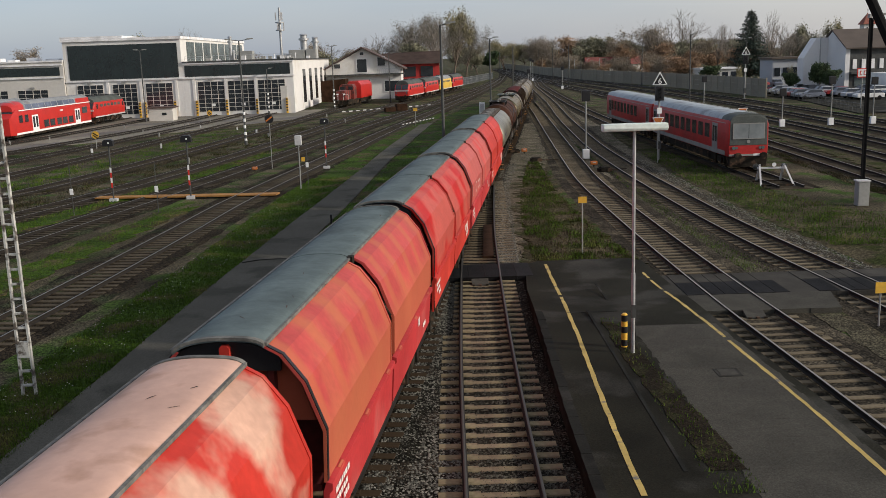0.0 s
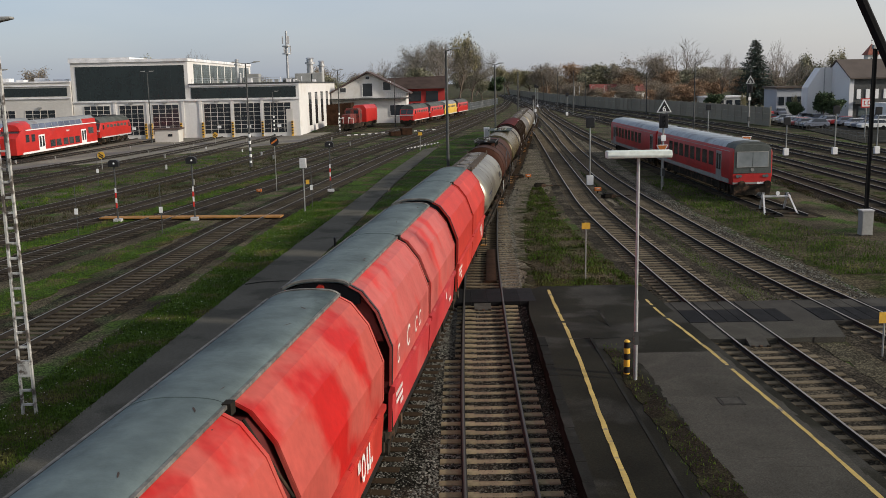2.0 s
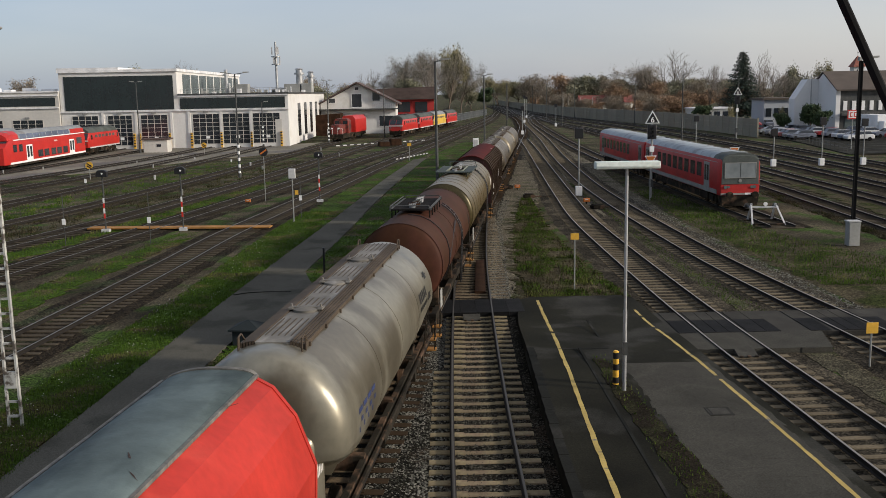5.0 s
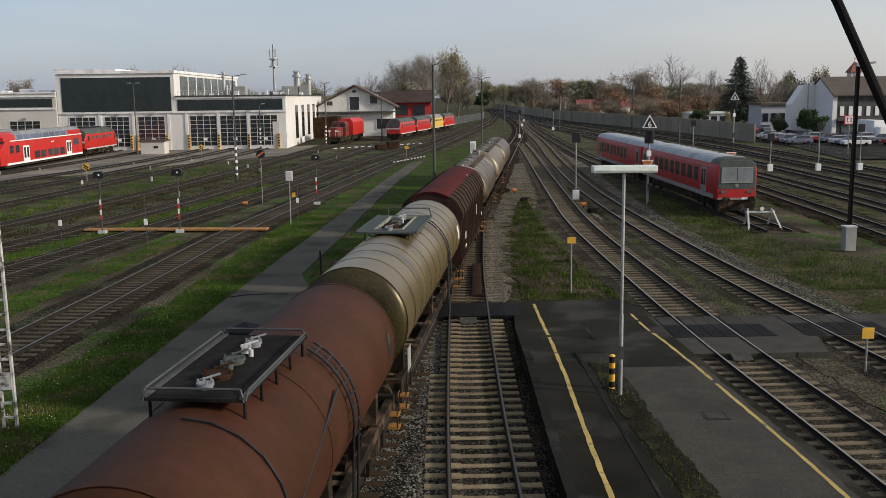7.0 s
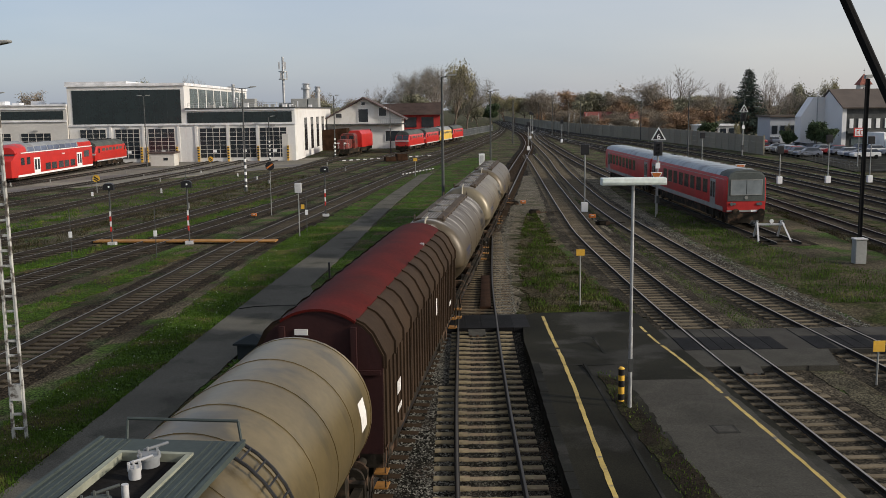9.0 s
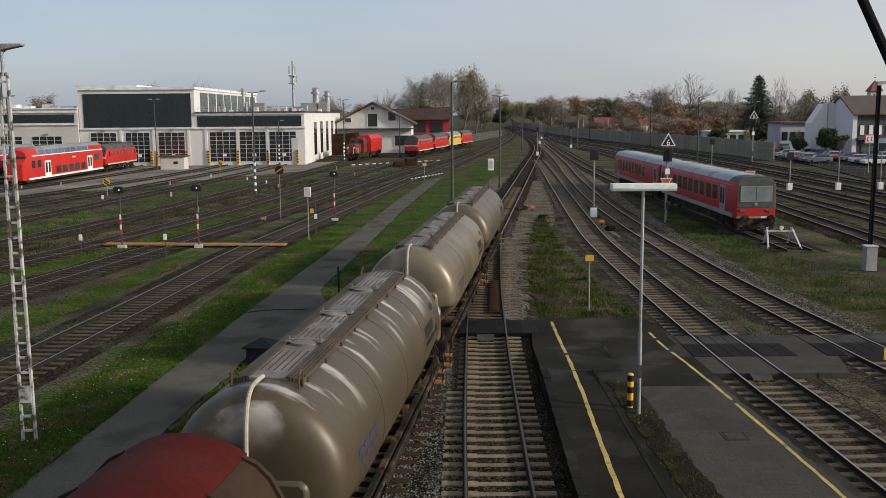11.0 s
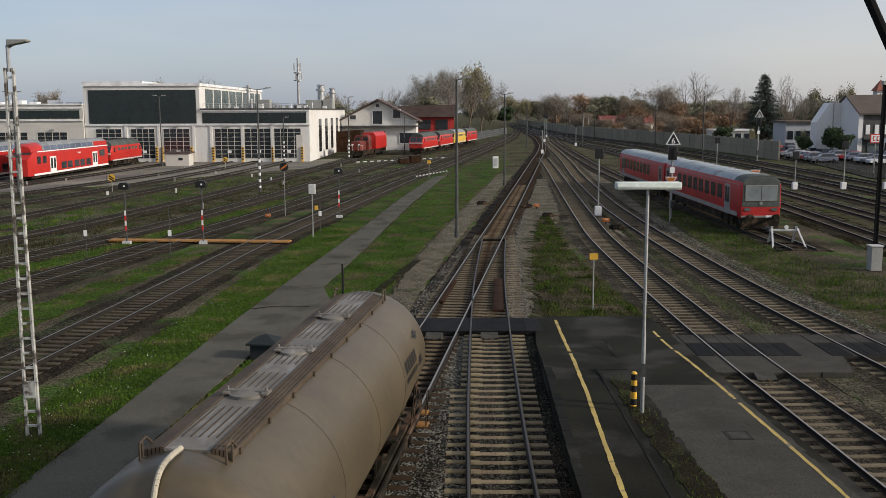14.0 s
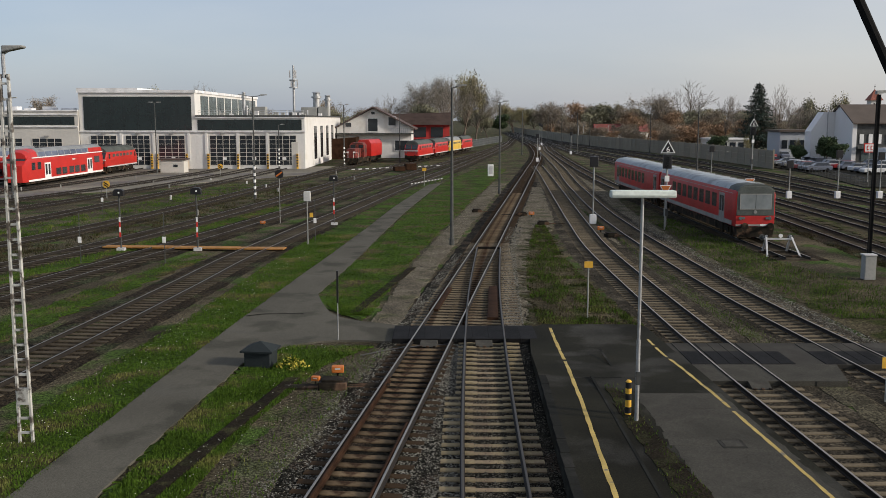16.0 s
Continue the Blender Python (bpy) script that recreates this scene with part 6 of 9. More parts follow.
# gabled house beside the shed
HY = 211.0
house = thing("gabled_house", Matrix(), "white two-storey gabled house with a dark balcony band", "house")
k = Kit()
k.prism([(-23.4, -0.3), (-23.4, 6.4), (-15.4, 10.6), (-7.0, 6.4), (-7.0, -0.3)], HY, HY + 16)
part("wall", k, WHITE_W, house, "white rendered gable wall", smooth=0)
k = Kit()
for s, xe in ((-1, -24.4), (1, -6.0)):
    k.quad_strip([[(-15.4, y, 10.75), (xe, y, 5.95), (xe, y, 6.2), (-15.4, y, 11.05)] for y in (HY - 1.2, HY + 16.5)])
part("roof", k, ROOF_TILE, house, "dark brown tiled roof", smooth=0)
k = Kit()
k.box(-23.6, -6.2, HY - 1.5, HY, 5.0, 5.25)
bal = part("balcony", k, MAST_DK, house, "dark balcony slab", smooth=0)
k = Kit()
for i in range(14):
    k.tube((-12 + i * 0.42, HY - 1.4, 5.25), (-12 + i * 0.42, HY - 1.4, 6.3), 0.03, n=5)
k.tube((-12, HY - 1.4, 6.3), (-6.4, HY - 1.4, 6.3), 0.04, n=6)
part("railing", k, STEEL, bal, "thin metal railing")
for x0, x1, z0, z1, mt, lab in ((-16.5, -14.4, 5.6, 8.4, PANE, "dark balcony door"), (-12.0, -10.4, 6.9, 8.7, PANE, "dark window"), (-15.8, -15.0, 9.3, 9.9, PANE, "small round window"), (-10.6, -7.5, 1.4, 3.6, PANE, "wide dark window"), (-15.2, -13.8, 0.0, 4.0, PANE, "dark door"), (-21.5, -20.2, 6.6, 7.5, PANE, "dark window")):
    k = Kit()
    k.box(x0, x1, HY - 0.12, HY + 0.05, z0, z1)
    wn = part("window", k, mt, house, lab)
    k = Kit()
    for a, b, c, d in ((x0 - 0.1, x1 + 0.1, z1, z1 + 0.12), (x0 - 0.1, x1 + 0.1, z0 - 0.12, z0), (x0 - 0.1, x0, z0, z1), (x1, x1 + 0.1, z0, z1)):
        k.box(a, b, HY - 0.16, HY, c, d)
    part("frame", k, FRAMEW, wn)
k = Kit()
k.prism([(-24.8, -0.3), (-24.8, 4.0), (-18.5, 4.4), (-18.5, -0.3)], HY - 8, HY - 0.5)
part("lean_to", k, RUST, house, "low reddish lean-to")
# red building behind
rb = thing("red_building", Matrix(), "red clad building with a low dark roof", "house")
k = Kit()
k.box(-8, 1.6, 236, 250, -0.3, 7.0)
part("wall", k, RED_WALL, rb, "red clad wall", smooth=0)
k = Kit()
k.prism([(-17, 6.9), (-17, 7.3), (-12, 9.6), (2.2, 9.9), (2.6, 6.9)], 234.6, 251)
part("roof", k, ROOF_TILE, rb, "low dark roof", smooth=0)
for x in (-7.2, -3.0):
    k = Kit()
    k.box(x, x + 3.0, 235.85, 236.05, 3.9, 6.3)
    part("window", k, PANE, rb, "dark window")

# pale office building, church tower, low white building
off = thing("office_building", Matrix(), "white rendered building with steep brown roof and dark band", "office building")
OY = 172.0
k = Kit()
k.prism([(69.2, -0.3), (69.2, 6.0), (71.5, 9.6), (73.9, 9.6), (73.9, -0.3)], OY + 8, OY + 11)
part("wall", k, BLUE_W, off, "windowless pale blue block with cut corner", smooth=0)
k = Kit()
k.prism_x([(OY, -0.3), (OY, 7.6), (OY + 6, 10.7), (OY + 12, 7.6), (OY + 12, -0.3)], 73.6, 74.4)
part("wall", k, BLUE_W, off, "pale blue gable end", smooth=0)
k = Kit()
for ye in (OY - 0.6, OY + 12.6):
    k.quad_strip([[(x, OY + 6, 10.75), (x, ye, 7.4), (x, ye, 7.65), (x, OY + 6, 11.0)] for x in (73.4, 125)])
part("roof", k, SLATE, off, "steep brown slate roof", smooth=0)
k = Kit()
k.box(74.4, 124.5, OY + 0.15, OY + 11.5, -0.3, 7.6)
part("wall", k, MAST_DK, off, "dark clad facade", smooth=0)
k = Kit()
k.box(74.4, 124.5, OY - 0.8, OY + 0.3, 3.0, 3.4)
part("canopy", k, MAST_DK, off, smooth=0)
for i in range(11):
    k = Kit()
    x = 75.0 + i * 1.6
    k.box(x, x + 0.7, OY + 0.02, OY + 0.2, 3.9, 5.6)
    part("window", k, WHITE_P, off, "narrow bright window")
for i in range(4):
    k = Kit()
    x = 75.4 + i * 3.4
    k.box(x, x + 2.2, OY + 0.05, OY + 0.2, 0.8, 2.6)
    part("window", k, GREYPANE, off, "ground-floor window")
k = Kit()
k.tube((72.2, OY + 7.85, 1), (72.2, OY + 7.85, 10.6), 0.1, n=8)
part("flue", k, STEEL, off, "thin steel flue")
lowb = thing("low_building", Matrix(), "low flat-roofed grey-blue building behind the car park", "building")
k = Kit()
k.box(72.6, 80, 206, 214, -0.3, 5.6)
part("wall", k, GREY_W, lowb, smooth=0)
k = Kit()
k.box(72.2, 80.2, 205.4, 214.4, 5.6, 6.0)
part("roof", k, SLATE, lowb, smooth=0)
for i in range(4):
    k = Kit()
    k.box(73.0 + i * 1.8, 74.2 + i * 1.8, 205.88, 206.02, 2.0, 3.8)
    part("window", k, PANE, lowb)
whb = thing("white_pavilion", Matrix(), "low white flat-roofed pavilion behind the noise barrier", "building")
k = Kit()
k.box(62.5, 71.2, 224, 232, -0.3, 3.5)
part("wall", k, WHITE_W, whb, smooth=0)
k = Kit()
k.box(62.2, 71.5, 223.6, 232.3, 3.5, 3.85)
part("roof", k, FRAMEW, whb, smooth=0)
for i in range(4):
    k = Kit()
    k.box(63.2 + i * 2.0, 64.6 + i * 2.0, 223.88, 224.02, 1.6, 2.9)
    part("window", k, PANE, whb)
ch = thing("church_tower", pose(127.8, 285, 0) @ Matrix.Diagonal((0.45, 0.45, 0.82, 1)), "distant white church tower with red pyramid roof", "church tower")
k = Kit()
k.box(-3.3, 3.3, -3.3, 3.3, -0.3, 17.2)
part("wall", k, WHITE_W, ch, smooth=0)
k = Kit()
k.quad_strip([[(x * 4.4, y * 4.4, 16.8) for x, y in ((-1, -1), (1, -1), (1, 1), (-1, 1))], [(x * 0.05, y * 0.05, 20.8) for x, y in ((-1, -1), (1, -1), (1, 1), (-1, 1))]])
part("roof", k, mat("red_roof_tiles", (0.24, 0.085, 0.06), 0.85, big=0.6, fine=5, bump=0.3), ch, "red pyramid roof", smooth=0)
k = Kit()
k.tube((0, 0, 20.6), (0, 0, 22.6), 0.1, n=6)
k.box(-0.5, 0.5, -0.06, 0.06, 21.7, 21.9)
part("cross", k, BLACK, ch)
for s in (-1.2, 1.2):
    k = Kit()
    k.box(s - 0.5, s + 0.5, -3.36, -3.25, 13.2, 15.8)
    part("belfry_opening", k, PANE, ch)
far1 = thing("red_roofed_house", pose(66, 372, 0), "distant house with red tiled roof behind trees", "house")
k = Kit()
k.box(-7, 7, -4, 4, -0.3, 3.4)
part("wall", k, WHITE_W, far1, smooth=0)
k = Kit()
k.prism_x([(-4.8, 3.2), (0, 6.4), (4.8, 3.2)], -7.6, 7.6)
part("roof", k, mat("red_tiles_far", (0.17, 0.05, 0.04), 0.85, bump=0.3), far1, smooth=0)
copy_thing(far1, pose(86, 395, 0, 0, 0, 15))

# noise barrier: posts with panels between
nb = tagged(thing("noise_barrier", Matrix(), "long grey-green noise barrier of panels between posts", "noise barrier"), kind="structure")
npath = spline([(56.5, 163), (56.6, 185), (55.6, 215), (52.5, 255), (48.6, 300), (46.2, 345), (45.4, 420), (46, 520), (48, 680)], 4.0)
np_mesh = post_mesh = None
for a, b in zip(npath, npath[1:]):
    d = b - a
    m = pose(a.x, a.y, 0, 0, 0, math.degrees(math.atan2(d.y, d.x)))
    k = Kit()
    for j in range(3):
        k.box(0.1, d.length - 0.1, -0.06, 0.06, -0.2 + j * 1.06, 0.84 + j * 1.06)
    if np_mesh is None:
        np_mesh = k.mesh("panel", NOISEW, 0)
        k = Kit()
        k.box(-0.1, 0.1, -0.12, 0.12, -0.3, 3.15)
        post_mesh = k.mesh("post", NOISEW, 0)
    part("panel", np_mesh, None, nb, "", m)
    part("post", post_mesh, None, nb, "", m)

# small concrete hut before the shed
hut = thing("equipment_hut", pose(-43.2, 153.2, -0.19), "small cream concrete hut with a flat brown roof", "hut")
k = Kit()
k.box(-1.9, 1.9, -1.3, 1.3, 0, 2.0)
part("body", k, CREAM_W, hut, bevel=0.03)
k = Kit()
k.box(-2.15, 2.15, -1.5, 1.5, 2.0, 2.2)
part("roof", k, ROOF_TILE, hut)
k = Kit()
k.box(0.2, 0.9, -1.34, -1.3, 0.9, 1.3)
part("vent", k, PANE, hut)
# mobile phone mast far behind the shed
am = thing("antenna_mast", pose(-40, 258, 0), "distant tubular antenna mast with panel antennas", "antenna mast")
k = Kit()
k.tube((0, 0, 0), (0, 0, 22.5), 0.42, 0.28, n=12)
part("pole", k, STEEL, am)
for z in (16.5, 18.5):
    k = Kit()
    k.tube((0, 0, z), (0, 0, z + 0.25), 1.2, n=12)
    part("work_platform", k, STEEL, am)
for a in range(6):
    k = Kit()
    c, s = math.cos(a * 1.047), math.sin(a * 1.047)
    k.box(c - 0.15, c + 0.15, s - 0.15, s + 0.15, 19.2 if a % 2 else 16.6, 21.2 if a % 2 else 18.4)
    part("antenna", k, LT_GREY, am)

# ---- standing trains ----


def loco_bogie(parent, y, base=2.6, r=0.5):
    k = Kit()
    for s in (-1, 1):
        k.box(*sorted((s * 0.95, s * 1.1)), y - base / 2 - 0.6, y + base / 2 + 0.6, 0.35, 0.8)
        for e in (-1, 1):
            k.box(*sorted((s * 0.95, s * 1.2)), y + e * base / 2 - 0.2, y + e * base / 2 + 0.2, 0.3, 0.7)
    k.box(-1.0, 1.0, y - 0.2, y + 0.2, 0.45, 0.72)
    b = part("bogie", k, UNDER, parent, "dark steel bogie")
    for e in (-1, 1):
        k = Kit()
        for s in (-1, 1):
            k.tube((s * 0.7, y + e * base / 2, r), (s * 0.84, y + e * base / 2, r), r, n=18)
        k.tube((-0.7, y + e * base / 2, r), (0.7, y + e * base / 2, r), 0.09, n=8)
        part("wheelset", k, UNDER, b)


DMU_GREY = mat("dirty_light_grey", (0.27, 0.27, 0.25), 0.6, dark=0.75, light=1.1, big=0.8, fine=8, bump=0.05, spec=0.2)
# pale cab glass: the sky's reflection is put into the pane colour
SKY_PANE = glass_mat("sky_reflection_pane", (0.20, 0.225, 0.23), 0.15)
DMU_ROOF = mat("pale_blue_grey_roof", (0.33, 0.37, 0.39), 0.6, spec=0.2, dark=0.8, light=1.1, big=0.6, fine=5, bump=0.1, stain=(0.24, 0.26, 0.27), stain_amt=0.25, stain_scale=0.8)


def railcar():
    """A two-car diesel railcar: one cab end towards the buffer stop."""
    w = thing("diesel_railcar", pose(21.45, 65.0, 0), "faded red two-car diesel railcar with grey roof, standing", "railcar")
    prof = [(-1.36, 0.95), (-1.42, 1.6), (-1.42, 3.15), (-1.30, 3.45)]
    body = prof + [(-x, z) for x, z in prof[::-1]]
    roofp = [(-1.31, 3.43), (-1.15, 3.66), (-0.75, 3.82), (0, 3.88), (0.75, 3.82), (1.15, 3.66), (1.31, 3.43)]
    for n, (y0, y1) in enumerate(((0.0, 22.9), (23.5, 46.4))):
        k = Kit()
        nose = 0.35
        rings = [[(x * 0.95, y0 + (0 if n == 0 else 0), z) for x, z in body], [(x, y0 + nose, z) for x, z in body], [(x, y1 - nose, z) for x, z in body], [(x * 0.95, y1, z) for x, z in body]]
        k.quad_strip(rings)
        b = part("car_body", k, TRAIN_OLD, w, "faded red car body", bevel=0.03)
        k = Kit()
        k.quad_strip([[(x * 0.95, y0 + 0.05, z) for x, z in roofp], [(x, y0 + nose + 0.3, z) for x, z in roofp], [(x, y1 - nose, z) for x, z in roofp], [(x * 0.96, y1, z) for x, z in roofp]])
        r = part("roof", k, DMU_ROOF, w, "light grey ribbed roof")
        for i in range(11):
            k = Kit()
            y = y0 + 2.2 + i * 1.9
            k.box(0.85, 1.22, y, y + 0.9, 3.62, 3.80)
            part("roof_box", k, DMU_GREY, r)
        for s in (-1, 1):
            k = Kit()
            k.box(*sorted((s * 1.415, s * 1.435)), y0 + 0.6, y1 - 0.6, 1.02, 1.32)
            part("stripe", k, DMU_GREY, b, "pale grey stripe")
            k = Kit()
            k.box(*sorted((s * 1.36, s * 1.40)), y0 + 0.6, y1 - 0.6, 3.17, 3.24)
            part("gutter", k, DMU_GREY, b)
            for i in range(9):
                yy = y0 + 4.4 + i * 1.75
                if n == 0 and i in (8,) or n == 1 and i == 0:
                    continue
                k = Kit()
                k.box(*sorted((s * 1.40, s * 1.432)), yy, yy + 1.2, 1.95, 2.95)
                wn = part("window", k, PANE, w, "dark window")
            for yy in ((2.4, 20.9) if n == 0 else (24.2, 43.2)):
                k = Kit()
                k.box(*sorted((s * 1.40, s * 1.437)), yy, yy + 1.3, 1.0, 3.1)
                dr = part("door", k, DMU_GREY, w, "pale grey passenger door")
                k = Kit()
                k.box(*sorted((s * 1.42, s * 1.445)), yy + 0.15, yy + 0.58, 1.8, 2.9)
                k.box(*sorted((s * 1.42, s * 1.445)), yy + 0.72, yy + 1.15, 1.8, 2.9)
                part("door_glass", k, PANE, dr)
        k = Kit()
        k.box(-1.2, 1.2, y0 + 3.5, y1 - 3.5, 0.35, 0.98)
        part("underfloor_gear", k, UNDER, w, "dark underfloor equipment", bevel=0.05)
        loco_bogie(w, y0 + 3.6)
        loco_bogie(w, y1 - 3.6)
    k = Kit()
    k.box(-0.9, 0.9, 22.85, 23.55, 1.0, 3.5)
    part("gangway_bellows", k, BLACK, w, "black bellows between the cars")
    k = Kit()
    k.quad_strip([[(x, -0.02, z) for x, z in ((-1.30, 1.72), (1.30, 1.72), (1.26, 3.45), (0.8, 3.72), (-0.8, 3.72), (-1.26, 3.45))], [(x, 0.25, z) for x, z in ((-1.33, 1.72), (1.33, 1.72), (1.29, 3.5), (0.8, 3.78), (-0.8, 3.78), (-1.29, 3.5))]])
    cf = part("cab_front", k, ROOF_DK, w, "dark grey cab front", bevel=0.03)
    k = Kit()
    k.quad_strip([[(x * 0.96, 0.02, z + 0.006) for x, z in roofp], [(x * 1.004, 0.65, z + 0.006) for x, z in roofp], [(x * 1.004, 1.9, z + 0.006) for x, z in roofp]])
    part("roof_cap", k, ROOF_DK, w, "dark grey-green roof end above the cab")
    for x0, x1, mt in ((-1.04, -0.02, SKY_PANE), (0.02, 1.04, SKY_PANE)):
        k = Kit()
        k.box(x0, x1, -0.05, 0.0, 2.2, 3.18)
        part("windscreen", k, mt, cf, "cab windscreen coloured with a pale sky reflection")
    k = Kit()
    for a, b, c, d in ((-1.09, 1.09, 3.18, 3.23), (-1.09, 1.09, 2.15, 2.2), (-1.09, -1.04, 2.2, 3.18), (1.04, 1.09, 2.2, 3.18)):
        k.box(a, b, -0.06, 0.0, c, d)
    part("windscreen_frame", k, DMU_GREY, cf, smooth=0)
    for x in (-1.0, 1.0):
        k = Kit()
        k.tube((x, -0.06, 1.55), (x, 0.02, 1.55), 0.12, n=14)
        k.tube((x * 0.8, -0.06, 1.55), (x * 0.8, 0.02, 1.55), 0.09, n=14)
        part("headlight", k, GREYPANE, cf, "round headlight")
        k = Kit()
        k.tube((x * 0.875, -0.62, 1.05), (x * 0.875, 0, 1.05), 0.11, n=10)
        k.tube((x * 0.875, -0.66, 1.05), (x * 0.875, -0.58, 1.05), 0.24, n=14)
        part("buffer", k, UNDER, w, "steel buffer")
    k = Kit()
    k.box(-1.32, 1.32, -0.06, 0.02, 1.0, 1.12)
    part("stripe", k, DMU_GREY, cf)
    k = Kit()
    k.box(0.35, 0.95, -0.07, -0.05, 1.0, 1.14)
    part("number_plate", k, WHITE_P, cf)
    k = Kit()
    k.tube((0, -0.05, 1.98), (0, 0.0, 1.98), 0.12, n=16)
    part("front_badge", k, DMU_GREY, cf)
    k = Kit()
    k.quad_strip([[(x, -0.1, z) for x, z in ((-1.2, 0.25), (1.2, 0.25), (1.3, 0.95), (-1.3, 0.95))], [(x, 0.9, z) for x, z in ((-1.2, 0.35), (1.2, 0.35), (1.3, 0.95), (-1.3, 0.95))]])
    part("snow_plough", k, UNDER, w, "dark snow plough")
    return w


railcar()


def diesel_loco(m, label, paint, roof=ROOF_DK):
    """A four-axle diesel locomotive with two cabs; its near cab faces -y."""
    w = thing("diesel_locomotive", m, label, "locomotive", "standing diesel locomotives")
    L = 15.2
    prof = [(-1.45, 1.1), (-1.5, 1.9), (-1.5, 2.9), (-1.35, 3.3)]
    body = prof + [(-x, z) for x, z in prof[::-1]]
    k = Kit()
    k.quad_strip([[(x * 0.9, 0.15, min(z, 2.25)) for x, z in body], [(x * 0.92, 0.3, min(z, 2.3)) for x, z in body], [(x * 0.97, 0.95, z) for x, z in body], [(x, 1.6, z) for x, z in body],
                  [(x, L - 1.6, z) for x, z in body], [(x * 0.97, L - 0.95, z) for x, z in body], [(x * 0.92, L - 0.3, min(z, 2.3)) for x, z in body], [(x * 0.9, L - 0.15, min(z, 2.25)) for x, z in body]])
    b = part("loco_body", k, paint, w, "painted locomotive body", smooth=30)
    rp = [(-1.36, 3.28), (-1.2, 3.7), (-0.7, 4.05), (0, 4.15), (0.7, 4.05), (1.2, 3.7), (1.36, 3.28)]
    k = Kit()
    k.quad_strip([[(x * 0.95, 0.9, 3.2 + (z - 3.2) * 0.85) for x, z in rp], [(x, 1.8, z) for x, z in rp], [(x, L - 1.8, z) for x, z in rp], [(x * 0.95, L - 0.9, 3.2 + (z - 3.2) * 0.85) for x, z in rp]])
    r = part("roof", k, roof, w, "grey locomotive roof")
    for y in (4.2, 7.6, 10.5):
        k = Kit()
        k.tube((0, y, 4.1), (0, y, 4.28), 0.7 if y > 7 and y < 8 else 0.45, n=16)
        part("roof_fan", k, BLACK, r)
    for e, y0 in ((-1, 0.28), (1, L - 0.28)):
        for s in (-1, 1):
            k = Kit()
            x0, x1 = sorted((s * 0.06, s * 1.22))
            ya, yb = (y0 - 0.02, y0 + 0.62) if e < 0 else (y0 + 0.02, y0 - 0.62)
            k.quad_strip([[(x0, ya, 2.35), (x1, ya, 2.35), (x1, yb, 3.2), (x0, yb, 3.2)], [(x0, ya + e * 0.04, 2.37), (x1, ya + e * 0.04, 2.37), (x1, yb + e * 0.04, 3.22), (x0, yb + e * 0.04, 3.22)]])
            part("windscreen", k, PANE, w, "dark windscreen")
            k = Kit()
            k.tube((s * 1.0, (0.1 if e < 0 else L - 0.1), 1.7), (s * 1.0, (0.32 if e < 0 else L - 0.32), 1.7), 0.13, n=12)
            part("headlight", k, GREYPANE, w, "round headlight")
            k = Kit()
            k.tube((s * 0.875, (0.2 if e < 0 else L - 0.2), 1.05), (s * 0.875, (-0.45 if e < 0 else L + 0.45), 1.05), 0.11, n=10)
            k.tube((s * 0.875, (-0.42 if e < 0 else L + 0.42), 1.05), (s * 0.875, (-0.5 if e < 0 else L + 0.5), 1.05), 0.24, n=14)
            part("buffer", k, UNDER, w, "steel buffer")
        k = Kit()
        k.box(-1.38, 1.38, *((0.08, 0.2) if e < 0 else (L - 0.2, L - 0.08)), 2.0, 2.22)
        part("front_stripe", k, LT_GREY, w)
    for s in (-1, 1):
        for i in range(6):
            k = Kit()
            y = 3.0 + i * 1.6
            k.box(*sorted((s * 1.49, s * 1.515)), y, y + 1.1, 2.55, 2.95)
            part("side_grille", k, ROOF_DK, b, "grey side grille")
        k = Kit()
        k.box(*sorted((s * 1.47, s * 1.51)), 1.3, 1.9, 2.3, 3.0)
        k.box(*sorted((s * 1.47, s * 1.51)), L - 1.9, L - 1.3, 2.3, 3.0)
        part("cab_window", k, PANE, b, kind="stuff")
        k = Kit()
        k.box(*sorted((s * 1.46, s * 1.49)), 0.6, L - 0.6, 1.02, 1.2)
        part("sill_stripe", k, LT_GREY, b)
        k = Kit()
        for y in (6.6, 8.4):
            k.box(*sorted((s * 0.7, s * 1.35)), y - 0.8, y + 0.8, 0.4, 1.05)
        part("fuel_tank", k, UNDER, w)
    loco_bogie(w, 3.3)
    loco_bogie(w, L - 3.3)
    k = Kit()
    k.box(-1.3, 1.3, 0.1, 0.3, 0.4, 1.1)
    part("front_skirt", k, UNDER, w)
    return w


lturn = -math.degrees(math.atan2(13.7, 68))
l1 = diesel_loco(pose(-6.3, 187.5, 0, 0, 0, lturn), "red diesel locomotive with grey roof, first of a row", TRAIN_RED)
u = Vector((13.7, 68)).normalized()
tagged(copy_thing(l1, pose(-6.3 + u.x * 16.4, 187.5 + u.y * 16.4, 0, 0, 0, lturn)), "red diesel locomotive coupled in a row")
diesel_loco(pose(-6.3 + u.x * 32.8, 187.5 + u.y * 32.8, 0, 0, 0, lturn), "yellow diesel locomotive between red ones", LOCO_YEL, ROOF_GY)
tagged(copy_thing(l1, pose(-6.3 + u.x * 49.2, 187.5 + u.y * 49.2, 0, 0, 0, lturn)), "red diesel locomotive at the far end of the row")
tagged(copy_thing(l1, pose(-52.4, 144.0, 0)), "red diesel locomotive coupled to the double-deck coach")


WORN_RED = mat("weathered_loco_red", (0.20, 0.032, 0.024), 0.65, dark=0.6, light=1.25, big=0.8, fine=6, bump=0.2, stain=(0.07, 0.03, 0.022), stain_amt=0.35, stain_scale=1.2)


